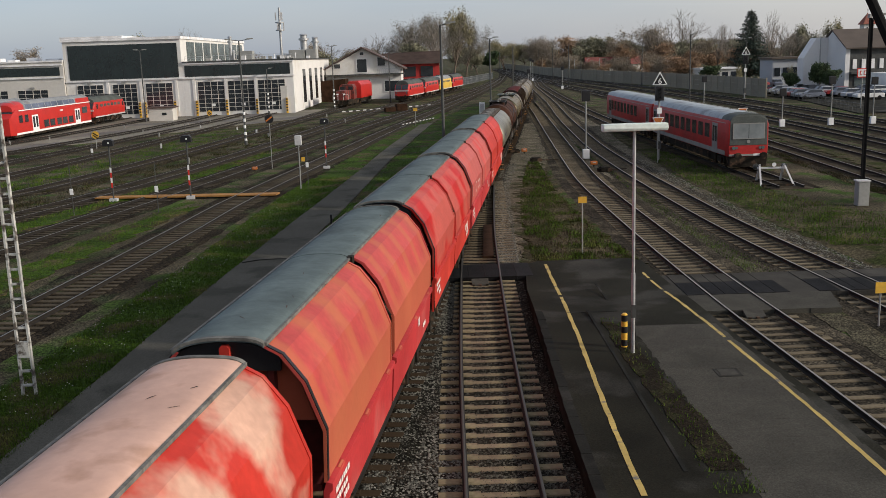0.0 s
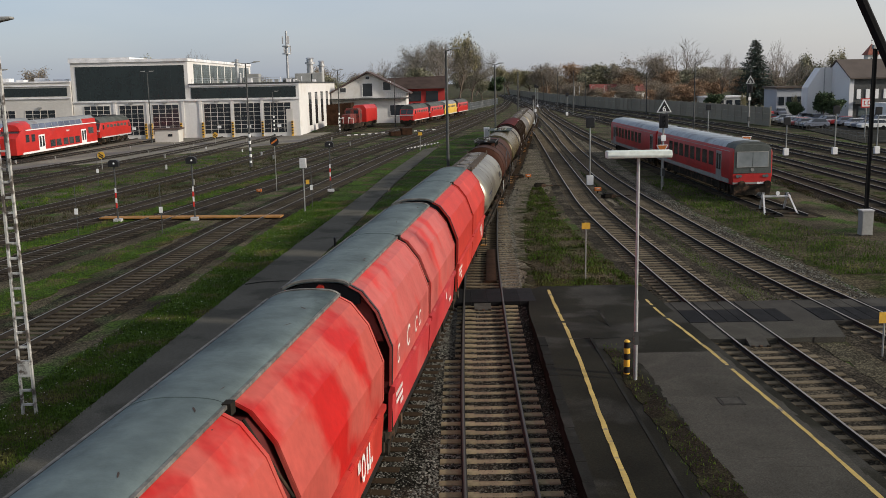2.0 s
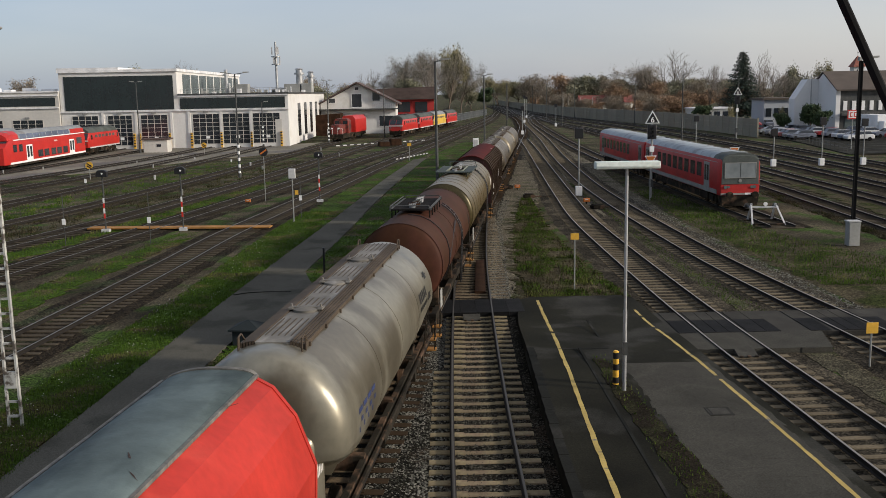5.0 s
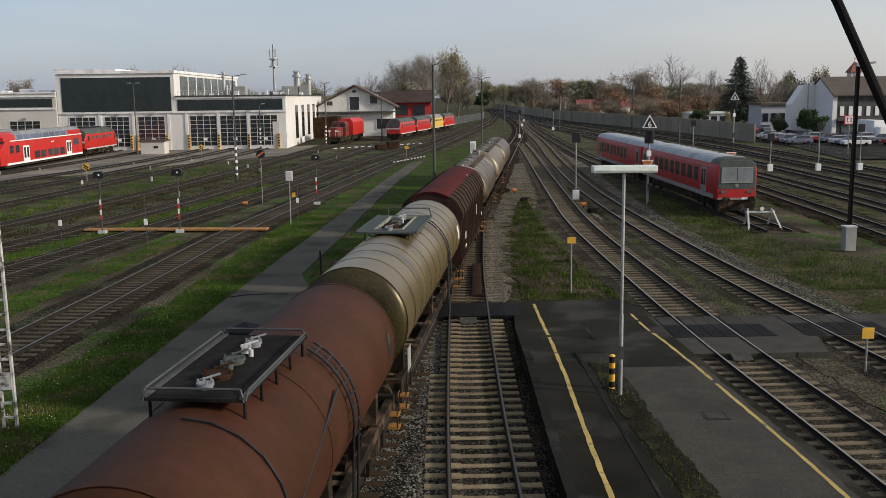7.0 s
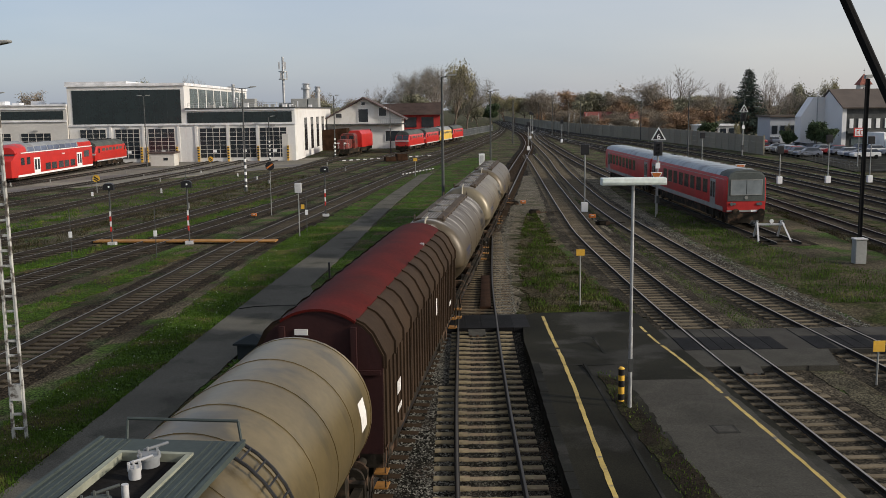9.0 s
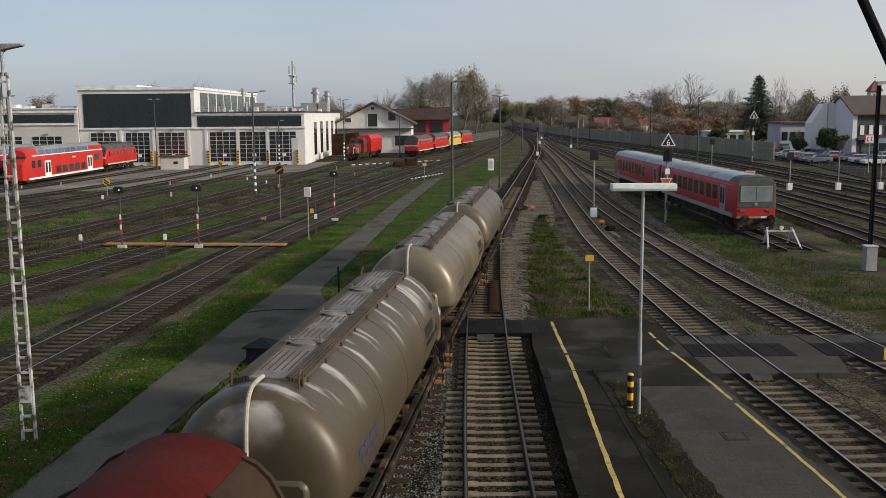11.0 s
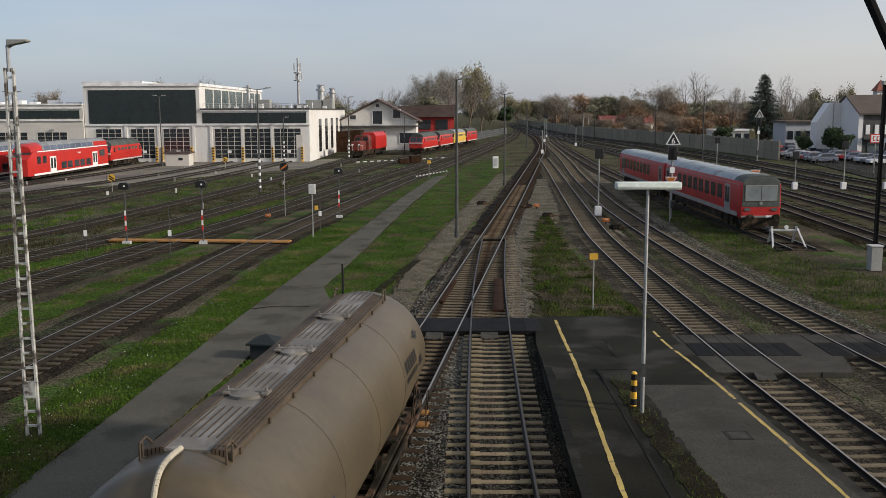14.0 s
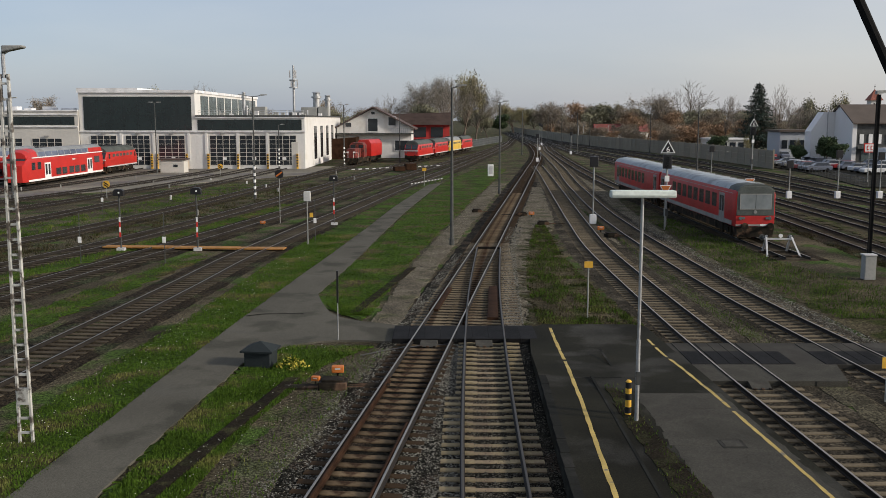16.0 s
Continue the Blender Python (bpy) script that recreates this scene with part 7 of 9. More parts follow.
def shunter(m):
    w = thing("shunting_locomotive", m, "weathered red shunting locomotive with a narrow bonnet", "locomotive")
    k = Kit()
    k.box(-0.85, 0.85, 0.3, 5.0, 1.2, 2.9)
    part("bonnet", k, WORN_RED, w, "narrow red bonnet", bevel=0.12)
    k = Kit()
    k.prism([(-1.4, 1.2), (-1.4, 3.4), (-1.0, 3.9), (1.0, 3.9), (1.4, 3.4), (1.4, 1.2)], 5.0, 7.4)
    cabp = part("cab", k, WORN_RED, w, bevel=0.05)
    for x in (-1.2, 0.35):
        k = Kit()
        k.box(x, x + 0.85, 4.96, 5.02, 2.9, 3.5)
        part("cab_window", k, PANE, cabp)
    k = Kit()
    k.box(-0.85, 0.85, 7.4, 9.6, 1.2, 2.9)
    part("bonnet", k, WORN_RED, w, bevel=0.12)
    k = Kit()
    k.box(-1.45, 1.45, 0, 9.9, 0.95, 1.2)
    part("footplate", k, UNDER, w)
    k = Kit()
    k.box(-1.2, 1.2, -0.05, 0.05, 0.4, 1.2)
    k.box(-1.3, 1.3, 0.4, 9.4, 0.4, 0.95)
    part("frame", k, UNDER, w)
    k = Kit()
    k.pipe([(-1.4, 0.05, 1.2), (-1.4, 0.05, 2.2), (-0.5, 0.05, 2.2), (-0.5, 0.05, 1.2)], 0.03)
    k.pipe([(1.4, 0.05, 1.2), (1.4, 0.05, 2.2), (0.5, 0.05, 2.2), (0.5, 0.05, 1.2)], 0.03)
    part("handrail", k, WHITE_P, w)
    for y in (1.8, 4.9, 8.0):
        k = Kit()
        for s in (-1, 1):
            k.tube((s * 0.7, y, 0.5), (s * 0.84, y, 0.5), 0.5, n=18)
        k.tube((-0.72, y, 0.5), (0.72, y, 0.5), 0.08, n=8)
        part("wheelset", k, UNDER, w)
    for x in (-0.6, 0.6):
        k = Kit()
        k.box(x - 0.2, x + 0.2, 0.26, 0.3, 2.2, 2.4)
        part("headlight", k, WHITE_P, w)


shunter(pose(-16.9, 174.5, 0, 0, 0, -8))
vc = thing("red_van", pose(-15.4, 186, 0, 0, 0, -9), "plain bright red covered van behind the shunting locomotive", "freight wagon")
k = Kit()
k.prism([(-1.45, 1.1), (-1.45, 3.6), (-0.9, 4.3), (0.9, 4.3), (1.45, 3.6), (1.45, 1.1)], 0, 9.5)
part("body", k, TRAIN_RED, vc, bevel=0.04)
k = Kit()
k.box(-1.3, 1.3, 0, 9.5, 0.5, 1.1)
part("underframe", k, UNDER, vc)
for y in (1.8, 7.7):
    k = Kit()
    for s in (-1, 1):
        k.tube((s * 0.7, y, 0.47), (s * 0.84, y, 0.47), 0.47, n=16)
    k.tube((-0.72, y, 0.47), (0.72, y, 0.47), 0.08, n=8)
    part("wheelset", k, UNDER, vc)

GLASS_SLANT = glass_mat("upper_deck_glass", (0.10, 0.12, 0.17), 0.15)


def double_decker(m, label, cab=True):
    """A double-deck driving coach: near end with the cab."""
    w = thing("double_deck_coach", m, label, "railway coach")
    L = 26.8
    prof = [(-1.39, 0.55), (-1.39, 2.9), (-1.28, 3.6)]
    body = prof + [(-x, z) for x, z in prof[::-1]]
    k = Kit()
    k.quad_strip([[(x * 0.8, 0.0, min(z, 2.6)) for x, z in body], [(x * 0.93, 0.5, min(z, 2.9)) for x, z in body], [(x, 1.6, z) for x, z in body], [(x, L, z) for x, z in body]])
    b = part("coach_body", k, TRAIN_RED, w, "bright red coach body", smooth=30)
    rp = [(-1.29, 3.58), (-1.15, 4.15), (-0.7, 4.52), (0, 4.62), (0.7, 4.52), (1.15, 4.15), (1.29, 3.58)]
    k = Kit()
    k.quad_strip([[(x * 0.9, 1.2, 3.0 + (z - 3.0) * 0.75) for x, z in rp], [(x, 2.2, z) for x, z in rp], [(x, L, z) for x, z in rp]])
    part("roof", k, ROOF_GY, w, "grey coach roof")
    k = Kit()
    k.quad_strip([[(x * 0.9, 1.15, 3.0 + (z - 3.0) * 0.76) for x, z in rp], [(x * 1.01, 2.25, z + 0.01) for x, z in rp], [(x * 1.01, 4.2, z + 0.01) for x, z in rp]])
    part("cab_roof", k, TRAIN_RED, w)
    k = Kit()
    k.quad_strip([[(x * 1.012, L - 5.0, z + 0.012) for x, z in rp[:3] + rp[4:]], [(x * 1.012, L + 0.01, z + 0.012) for x, z in rp[:3] + rp[4:]]], closed=False)
    for s in (-1, 1):
        k2 = Kit()
        k2.quad_strip([[(s * 1.305, y, 3.58), (s * 1.17, y, 4.17)] for y in (L - 5.2, L)], closed=False)
        part("red_roof_side", k2, TRAIN_RED, w)
        k2 = Kit()
        k2.quad_strip([[(s * 1.30, y, 3.56), (s * 1.165, y, 4.16), (s * 1.12, y, 4.10), (s * 1.25, y, 3.5)] for y in (4.6, L - 5.6)])
        part("upper_glazing", k2, GLASS_SLANT, w, "blue-grey slanted upper deck windows")
        for i in range(9):
            k2 = Kit()
            y = 4.6 + (L - 10.2) * i / 8
            k2.quad_strip([[(s * 1.312, y + d, 3.56), (s * 1.177, y + d, 4.16), (s * 1.16, y + d, 4.15), (s * 1.295, y + d, 3.55)] for d in (-0.06, 0.06)])
            part("mullion", k2, ROOF_GY, w)
        for z, h, y0, y1 in ((3.42, 0.12, 2.4, L), (0.56, 0.24, 1.2, L)):
            k2 = Kit()
            k2.box(*sorted((s * 1.33, s * 1.405)), y0, y1, z, z + h)
            part("white_band", k2, WHITE_P, b, "white band")
        for y in (6.0, 20.6):
            k2 = Kit()
            k2.box(*sorted((s * 1.38, s * 1.415)), y, y + 1.9, 0.6, 2.75)
            d = part("door", k2, WHITE_P, w, "white double door")
            k2 = Kit()
            for yy in (y + 0.2, y + 1.1):
                k2.box(*sorted((s * 1.41, s * 1.425)), yy, yy + 0.6, 1.2, 2.55)
            part("door_glass", k2, PANE, d, kind="stuff")
        for y in (9.6, 11.6, 14.0, 16.0, 18.2):
            k2 = Kit()
            k2.box(*sorted((s * 1.38, s * 1.41)), y, y + 1.6, 1.0, 1.9)
            part("window", k2, PANE, w, "dark lower deck window")
        for y in (2.2, 3.9, 23.4):
            k2 = Kit()
            k2.box(*sorted((s * 1.36, s * 1.412)), y, y + (1.0 if y < 5 else 2.0), 2.0, 2.9)
            part("window", k2, PANE, w)
    k = Kit()
    k.quad_strip([[(-0.95, 0.1, 2.05), (0.95, 0.1, 2.05), (1.1, 1.15, 3.35), (-1.1, 1.15, 3.35)], [(-0.95, 0.06, 2.07), (0.95, 0.06, 2.07), (1.1, 1.1, 3.38), (-1.1, 1.1, 3.38)]])
    part("windscreen", k, PANE, w)
    k = Kit()
    k.box(-1.2, 1.2, 0.8, L, 0.25, 0.6)
    part("underframe", k, UNDER, w)
    loco_bogie(w, 4.0)
    loco_bogie(w, L - 3.6)
    marks(w, 1.41, [(15.2, 2.75, 4, 0.25, 0.2)], 4)
    return w


dd = double_decker(pose(-52.6, 116.4, 0, 0, 0, -0.2), "bright red double-deck coach with grey roof and white bands")
tagged(copy_thing(dd, pose(-58.2, 107.0, 0, 0, 0, -0.2)), "red double-deck coach on the next depot track")


# ---- parked cars ----
CAR_PAINT = [mat("car_paint", c, 0.3, 0.2, dark=0.9, light=1.05, bump=0, spec=0.5) for c in
             ((0.55, 0.56, 0.57), (0.045, 0.05, 0.06), (0.72, 0.72, 0.70), (0.16, 0.18, 0.22), (0.35, 0.04, 0.04), (0.28, 0.30, 0.31))]
CAR_NAME = ["silver", "black", "white", "dark blue-grey", "red", "grey"]
_cars = {}


def car(ci, m):
    if ci in _cars:
        return copy_thing(_cars[ci], m)
    w = thing("parked_car", m, f"{CAR_NAME[ci]} parked hatchback in the car park", "car", "cars in the car park")
    side = [(-2.1, 0.35), (-2.15, 0.75), (-1.95, 0.9), (-0.95, 0.98), (1.85, 1.0), (2.1, 0.85), (2.1, 0.35)]
    k = Kit()
    k.quad_strip([[(x, y * (1 if abs(x) < 0.8 else 0.96), z) for y, z in side] for x in (-0.88, -0.78, 0.78, 0.88)])
    part("body", k, CAR_PAINT[ci], w, bevel=0.04)
    k = Kit()
    k.quad_strip([[(x * 0.78, -0.95, 0.97), (x * 0.78, 1.85, 0.97), (x * 0.66, 1.45, 1.45), (x * 0.66, -0.2, 1.45)] for x in (-1, 1)])
    part("glasshouse", k, PANE, w, bevel=0.03)
    k = Kit()
    k.box(-0.64, 0.64, -0.25, 1.42, 1.43, 1.48)
    part("roof", k, CAR_PAINT[ci], w, bevel=0.02)
    for x in (-0.8, 0.8):
        for y in (-1.3, 1.3):
            k = Kit()
            k.tube((x - 0.1, y, 0.31), (x + 0.1, y, 0.31), 0.31, n=14)
            part("wheel", k, TYRE, w)
        k = Kit()
        k.box(x * 0.8 - 0.15, x * 0.8 + 0.15, -2.12, -2.02, 0.65, 0.8)
        part("headlight", k, WHITE_P, w)
    _cars[ci] = w
    return w


rnd = random.Random(8)
n = 0
for row, (x0, y0, dx, dy, cnt, rz) in enumerate(((60.4, 153, 0.16, 2.75, 15, 90), (66.6, 146, 0.16, 2.75, 12, 90), (73.5, 143, 0.16, 2.75, 9, 90), (81, 141, 0.1, 2.75, 9, 90), (62.6, 206, 2.7, 0, 5, 0))):
    for i in range(cnt):
        if rnd.random() < 0.1:
            continue
        car(rnd.choice((0, 0, 1, 2, 2, 3, 3, 4, 5)), pose(x0 + dx * i + rnd.uniform(-0.3, 0.3), y0 + dy * i, -0.1, 0, 0, rz + rnd.uniform(-3, 3) + (180 if rnd.random() < 0.3 else 0)))
tr = thing("box_lorry", pose(77.8, 163, -0.1, 0, 0, 0), "white box lorry parked before the office", "lorry")
k = Kit()
k.box(-1.2, 1.2, -1, 5.5, 0.9, 3.4)
part("box", k, WHITE_P, tr, bevel=0.04)
k = Kit()
k.box(-1.1, 1.1, -3.0, -1.1, 0.5, 2.4)
part("cab", k, WHITE_P, tr, bevel=0.15)
for x in (-1, 1):
    for y in (-2.2, 4.0):
        k = Kit()
        k.tube((x - 0.14, y, 0.45), (x + 0.14, y, 0.45), 0.45, n=14)
        part("wheel", k, TYRE, tr)
k = Kit()
for s in range(30):
    y = 118 + s * 2
    x = float(np.interp(y, [118, 150, 172], [52.8, 57.8, 58.8]))
    k.tube((x, y, -0.2), (x, y, 1.0), 0.035, n=5)
for z in (0.5, 0.95):
    k.pipe([(float(np.interp(y, [118, 150, 172], [52.8, 57.8, 58.8])), y, z) for y in (118, 134, 150, 162, 176)], 0.03)
single("parking_fence", k, MAST_DK, "low metal fence along the car park", "fence")

# ---- masts, signals and small things ----


def light_mast(x, y, h, label, arm=0.0, double=False, z0=-0.22, stripes=False, material=None):
    """A slim yard light mast with a flat lamp head."""
    w = thing("light_mast", pose(x, y, z0), label, "light mast", "yard light masts")
    mt = material or MAST_DK
    k = Kit()
    k.tube((0, 0, 0), (0, 0, h), 0.12, 0.07, n=10)
    k.tube((0, 0, 0), (0, 0, 0.5), 0.17, n=10)
    part("pole", k, mt, w)
    for s in ((-1, 1) if double else (1,)):
        k = Kit()
        k.pipe([(0, 0, h - 0.05), (s * (0.4 + arm), 0, h + 0.08)], 0.04)
        part("arm", k, mt, w)
        k = Kit()
        k.quad_strip([[(s * (0.35 + arm), -0.14, h + 0.04), (s * (1.0 + arm), -0.12, h + 0.12), (s * (1.0 + arm), -0.12, h + 0.2), (s * (0.35 + arm), -0.14, h + 0.2)],
                      [(s * (0.35 + arm), 0.14, h + 0.04), (s * (1.0 + arm), 0.12, h + 0.12), (s * (1.0 + arm), 0.12, h + 0.2), (s * (0.35 + arm), 0.14, h + 0.2)]])
        part("lamp_head", k, GREY_BOX, w, "grey lamp head")
    if stripes:
        for i in range(5):
            k = Kit()
            k.tube((0, 0, 0.4 + i * 0.7), (0, 0, 0.72 + i * 0.7), 0.135, n=10)
            part("white_ring", k, WHITE_P, w)
    return w


light_mast(0.6, 64.0, 10.6, "dark slim yard light mast on the grass strip")
light_mast(6.5, 109.5, 10.4, "dark yard light mast beside the freight track", double=True)
light_mast(-45.2, 150.5, 11.0, "dark light mast before the engine shed", double=True)
light_mast(-20.1, 101.5, 10.9, "dark light mast with white rings at its foot", double=True, arm=0.5, stripes=True)
light_mast(39.6, 148.5, 10.7, "dark light mast between the running tracks", double=False)
light_mast(-45.8, 101.0, 10.6, "dark light mast beside the depot track", double=True)
light_mast(-28, 163.0, 7.5, "short light mast beside the shed", double=False, stripes=True)
light_mast(-17.8, 172, 11.0, "light mast with white rings beside the shunting engine", double=True, stripes=True)
light_mast(-8.6, 190, 9.5, "light mast beside the locomotive row")
light_mast(61, 188, 10.2, "light mast beside the car park")
for px, py in ((33, 235), (36, 290), (39.5, 360), (19, 230), (25, 300), (52, 240), (29, 420), (46, 300)):
    light_mast(px, py, 10.5, "distant light mast along the running tracks")
for px, py in ((48.4, 342), (50.6, 345), (55.2, 346), (60, 348), (70, 349), (78, 350)):
    w = light_mast(px, py, 6.2, "short street lamp behind the noise barrier", material=STEEL)

# dark light mast with a cabinet
w = thing("light_mast", pose(23.2, 51.2, -0.2), "dark channel-section light mast beside a grey cabinet", "light mast")
k = Kit()
for s in (-1, 1):
    k.box(s * 0.085 - 0.02, s * 0.085 + 0.02, -0.05, 0.05, 0, 9.8)
k.box(-0.066, 0.066, -0.02, 0.02, 0, 9.8)
part("mast_column", k, TYRE, w)
k = Kit()
k.quad_strip([[(-0.15, -0.14, 9.8), (0.9, -0.12, 9.95), (0.9, -0.12, 10.05), (-0.15, -0.14, 10.0)], [(-0.15, 0.14, 9.8), (0.9, 0.12, 9.95), (0.9, 0.12, 10.05), (-0.15, 0.14, 10.0)]])
part("lamp_head", k, GREY_BOX, w)
w = thing("control_cabinet", pose(22.75, 50.2, -0.2), "grey steel control cabinet beside a lattice mast", "cabinet")
k = Kit()
k.box(-0.30, 0.30, -0.26, 0.26, 0.0, 1.30)
part("body", k, GREY_BOX, w, bevel=0.02)
k = Kit()
k.box(-0.34, 0.34, -0.30, 0.30, 1.30, 1.36)
part("lid", k, LT_GREY, w)
k = Kit()
k.box(-0.27, 0.27, -0.275, -0.26, 0.08, 1.24)
part("door", k, GREY_BOX, w)

# flaking white lattice mast on the verge
w = thing("lattice_mast", pose(-11.01, 24.2, -0.18), "narrow lattice light mast with flaking white paint", "light mast")
for s in (-1, 1):
    k = Kit()
    k.quad_strip([[(s * 0.17 - 0.028, -0.05, 0), (s * 0.17 + 0.028, -0.05, 0), (s * 0.17 + 0.028, 0.05, 0), (s * 0.17 - 0.028, 0.05, 0)], [(s * 0.10 - 0.026, -0.05, 9.6), (s * 0.10 + 0.026, -0.05, 9.6), (s * 0.10 + 0.026, 0.05, 9.6), (s * 0.10 - 0.026, 0.05, 9.6)]])
    part("upright", k, MAST_LT, w)
for i in range(24):
    z = 0.25 + i * 0.395
    hw = 0.17 - 0.07 * z / 9.6
    k = Kit()
    k.box(-hw, hw, -0.035, 0.035, z, z + 0.055)
    part("rung", k, MAST_LT, w)
k = Kit()
k.box(-0.15, 0.15, -0.07, -0.05, 1.05, 1.45)
part("plate", k, MAST_LT, w)
k = Kit()
k.tube((0.0, 0, 9.5), (0.0, 0, 10.15), 0.05, n=8)
k.pipe([(0, 0, 10.1), (0.2, 0, 10.22)], 0.045)
part("top_tube", k, STEEL, w)
k = Kit()
k.quad_strip([[(0.0, -0.1, 10.12), (0.55, -0.13, 10.24), (0.55, -0.13, 10.30), (0.0, -0.1, 10.30)], [(0.0, 0.1, 10.12), (0.55, 0.13, 10.24), (0.55, 0.13, 10.30), (0.0, 0.1, 10.30)]])
part("lamp_head", k, GREY_BOX, w, "grey lamp head", bevel=0.03)

# platform lamp and bollard
w = thing("platform_lamp", pose(5.15, 24.45, PZ), "slim steel platform lamp with a wide pale cross head", "lamp")
k = Kit()
k.tube((0, 0, 0), (0, 0, 2.2), 0.055, n=12)
k.tube((0, 0, 2.2), (0, 0, 6.0), 0.042, n=12)
part("pole", k, STEEL, w)
k = Kit()
k.box(-0.06, 0.06, -0.09, -0.05, 1.0, 1.35)
part("service_hatch", k, MAST_DK, w)
k = Kit()
k.prism_x([(-0.17, 5.95), (0.17, 5.95), (0.2, 6.02), (0.17, 6.14), (-0.17, 6.14), (-0.2, 6.02)], -0.83, 0.83)
part("lamp_head", k, mat("pale_green_white", (0.60, 0.66, 0.60), 0.5, bump=0.05), w, "pale greenish-white lamp head", bevel=0.02)
w = thing("bollard", pose(5.03, 25.0, PZ), "yellow and black striped steel bollard on the platform", "bollard")
k = Kit()
k.tube((0, 0, 0), (0, 0, 0.92), 0.085, n=16)
k.tube((0, 0, 0.92), (0, 0, 0.96), 0.085, 0.05, n=16)
part("post", k, SIGN_Y, w)
for z in (0.05, 0.42, 0.74):
    k = Kit()
    k.tube((0, 0, z), (0, 0, z + 0.17), 0.087, n=16)
    part("black_band", k, BLACK, w)


def pole_sign(x, y, h, label, plate, mt, z0=-0.2, shape="box", lean=0.0):
    w = thing("sign_post", pose(x, y, z0, 0, lean, 0), label, "sign")
    k = Kit()
    k.tube((0, 0, 0), (0, 0, h), 0.03, n=8)
    part("post", k, GREY_BOX, w)
    k = Kit()
    pw, ph = plate
    if shape == "box":
        k.box(-pw / 2, pw / 2, -0.05, -0.03, h - ph, h)
    else:
        k.tube((0, -0.05, h - ph / 2), (0, -0.03, h - ph / 2), pw / 2, n=20)
    part("plate", k, mt, w)
    return w


pole_sign(6.2, 40.0, 2.5, "small yellow plate on a thin post in the grass", (0.36, 0.27), SIGN_Y)
pole_sign(13.4, 27.9, 1.4, "small yellow plate on a thin post between tracks", (0.36, 0.34), SIGN_Y)
pole_sign(-2.4, 122.0, 2.3, "small yellow plate beside the yard track", (0.5, 0.4), SIGN_Y)
w = thing("marker_post", pose(-4.05, 35.9, -0.2), "thin dark marker post at the path junction", "post")
k = Kit()
k.tube((0, 0, 0), (0, 0, 1.9), 0.022, n=8)
part("post", k, STEEL, w)
k = Kit()
k.box(-0.035, 0.035, -0.04, 0.04, 1.5, 2.75)
part("dark_head", k, BLACK, w)
w = pole_sign(-13.4, 77.8, 4.4, "round black disc with an orange bar on a tall post", (0.72, 0.72), BLACK, shape="disc")
k = Kit()
k.box(-0.3, 0.3, -0.07, -0.052, -0.06, 0.06, pose(0, 0, 4.04, 0, -35, 0))
part("bar", k, ORANGE, w)


def dwarf(x, y, h):
    """A shunting signal on a post with a red and white band plate."""
    w = thing("shunting_signal", pose(x, y, -0.2), "black shunting signal head on a pole with red-white plate", "signal", "shunting signals")
    k = Kit()
    k.tube((0, 0, 0), (0, 0, h - 0.4), 0.05, n=10)
    part("pole", k, MAST_DK, w)
    k = Kit()
    k.prism([(-0.34, h - 0.42), (-0.34, h - 0.1), (-0.2, h + 0.02), (0.2, h + 0.02), (0.34, h - 0.1), (0.34, h - 0.42)], -0.18, 0.14)
    hd = part("signal_head", k, BLACK, w, bevel=0.02)
    k = Kit()
    k.tube((0.05, -0.2, h - 0.2), (0.05, -0.16, h - 0.2), 0.06, n=10)
    part("lens", k, WHITE_P, hd)
    for i in range(4):
        k = Kit()
        k.box(-0.055, 0.055, -0.08, -0.06, 0.9 + i * 0.33, 1.22 + i * 0.33)
        part("band_plate", k, RED_P if i % 2 == 0 else WHITE_P, w)
    k = Kit()
    k.box(-0.25, 0.25, -0.2, 0.2, 0, 0.2)
    part("footing", k, LT_GREY, w)


for q in ((-8.8, 76.5, 4.0), (-15.95, 61.3, 4.1), (-20.95, 61.3, 4.0)):
    dwarf(*q)
for x, y in ((-21.5, 55.8), (-16.5, 55.8), (-9.0, 66.5), (-30.2, 84), (-24.0, 92)):
    w = thing("marker_post", pose(x, y, -0.2), "thin post carrying a small white plate in the yard", "post", "white plate posts")
    k = Kit()
    k.tube((0, 0, 0), (0, 0, 3.0), 0.025, n=6)
    part("post", k, MAST_DK, w)
    k = Kit()
    k.box(-0.1, 0.1, -0.06, -0.02, 1.25, 1.6)
    part("plate", k, WHITE_P, w)
w = thing("equipment_box", pose(-9.2, 64.2, -0.2), "grey box on a thin post beside the yard track", "equipment box")
k = Kit()
k.tube((0, 0, 0), (0, 0, 3.1), 0.04, n=8)
part("post", k, GREY_BOX, w)
k = Kit()
k.box(-0.22, 0.22, -0.18, 0.18, 3.0, 3.65)
part("box", k, LT_GREY, w, bevel=0.02)
k = Kit()
k.box(0.15, 0.38, -0.05, -0.02, 1.9, 2.2)
part("plate", k, SIGN_Y, w)

# main signals
def tri_plate(k, zc, s, up, y0, y1):
    a = [(-s, zc - s * 0.58), (s, zc - s * 0.58), (0, zc + s * 1.16)] if up else [(-s, zc + s * 0.58), (s, zc + s * 0.58), (0, zc - s * 1.16)]
    k.prism(a, y0, y1)


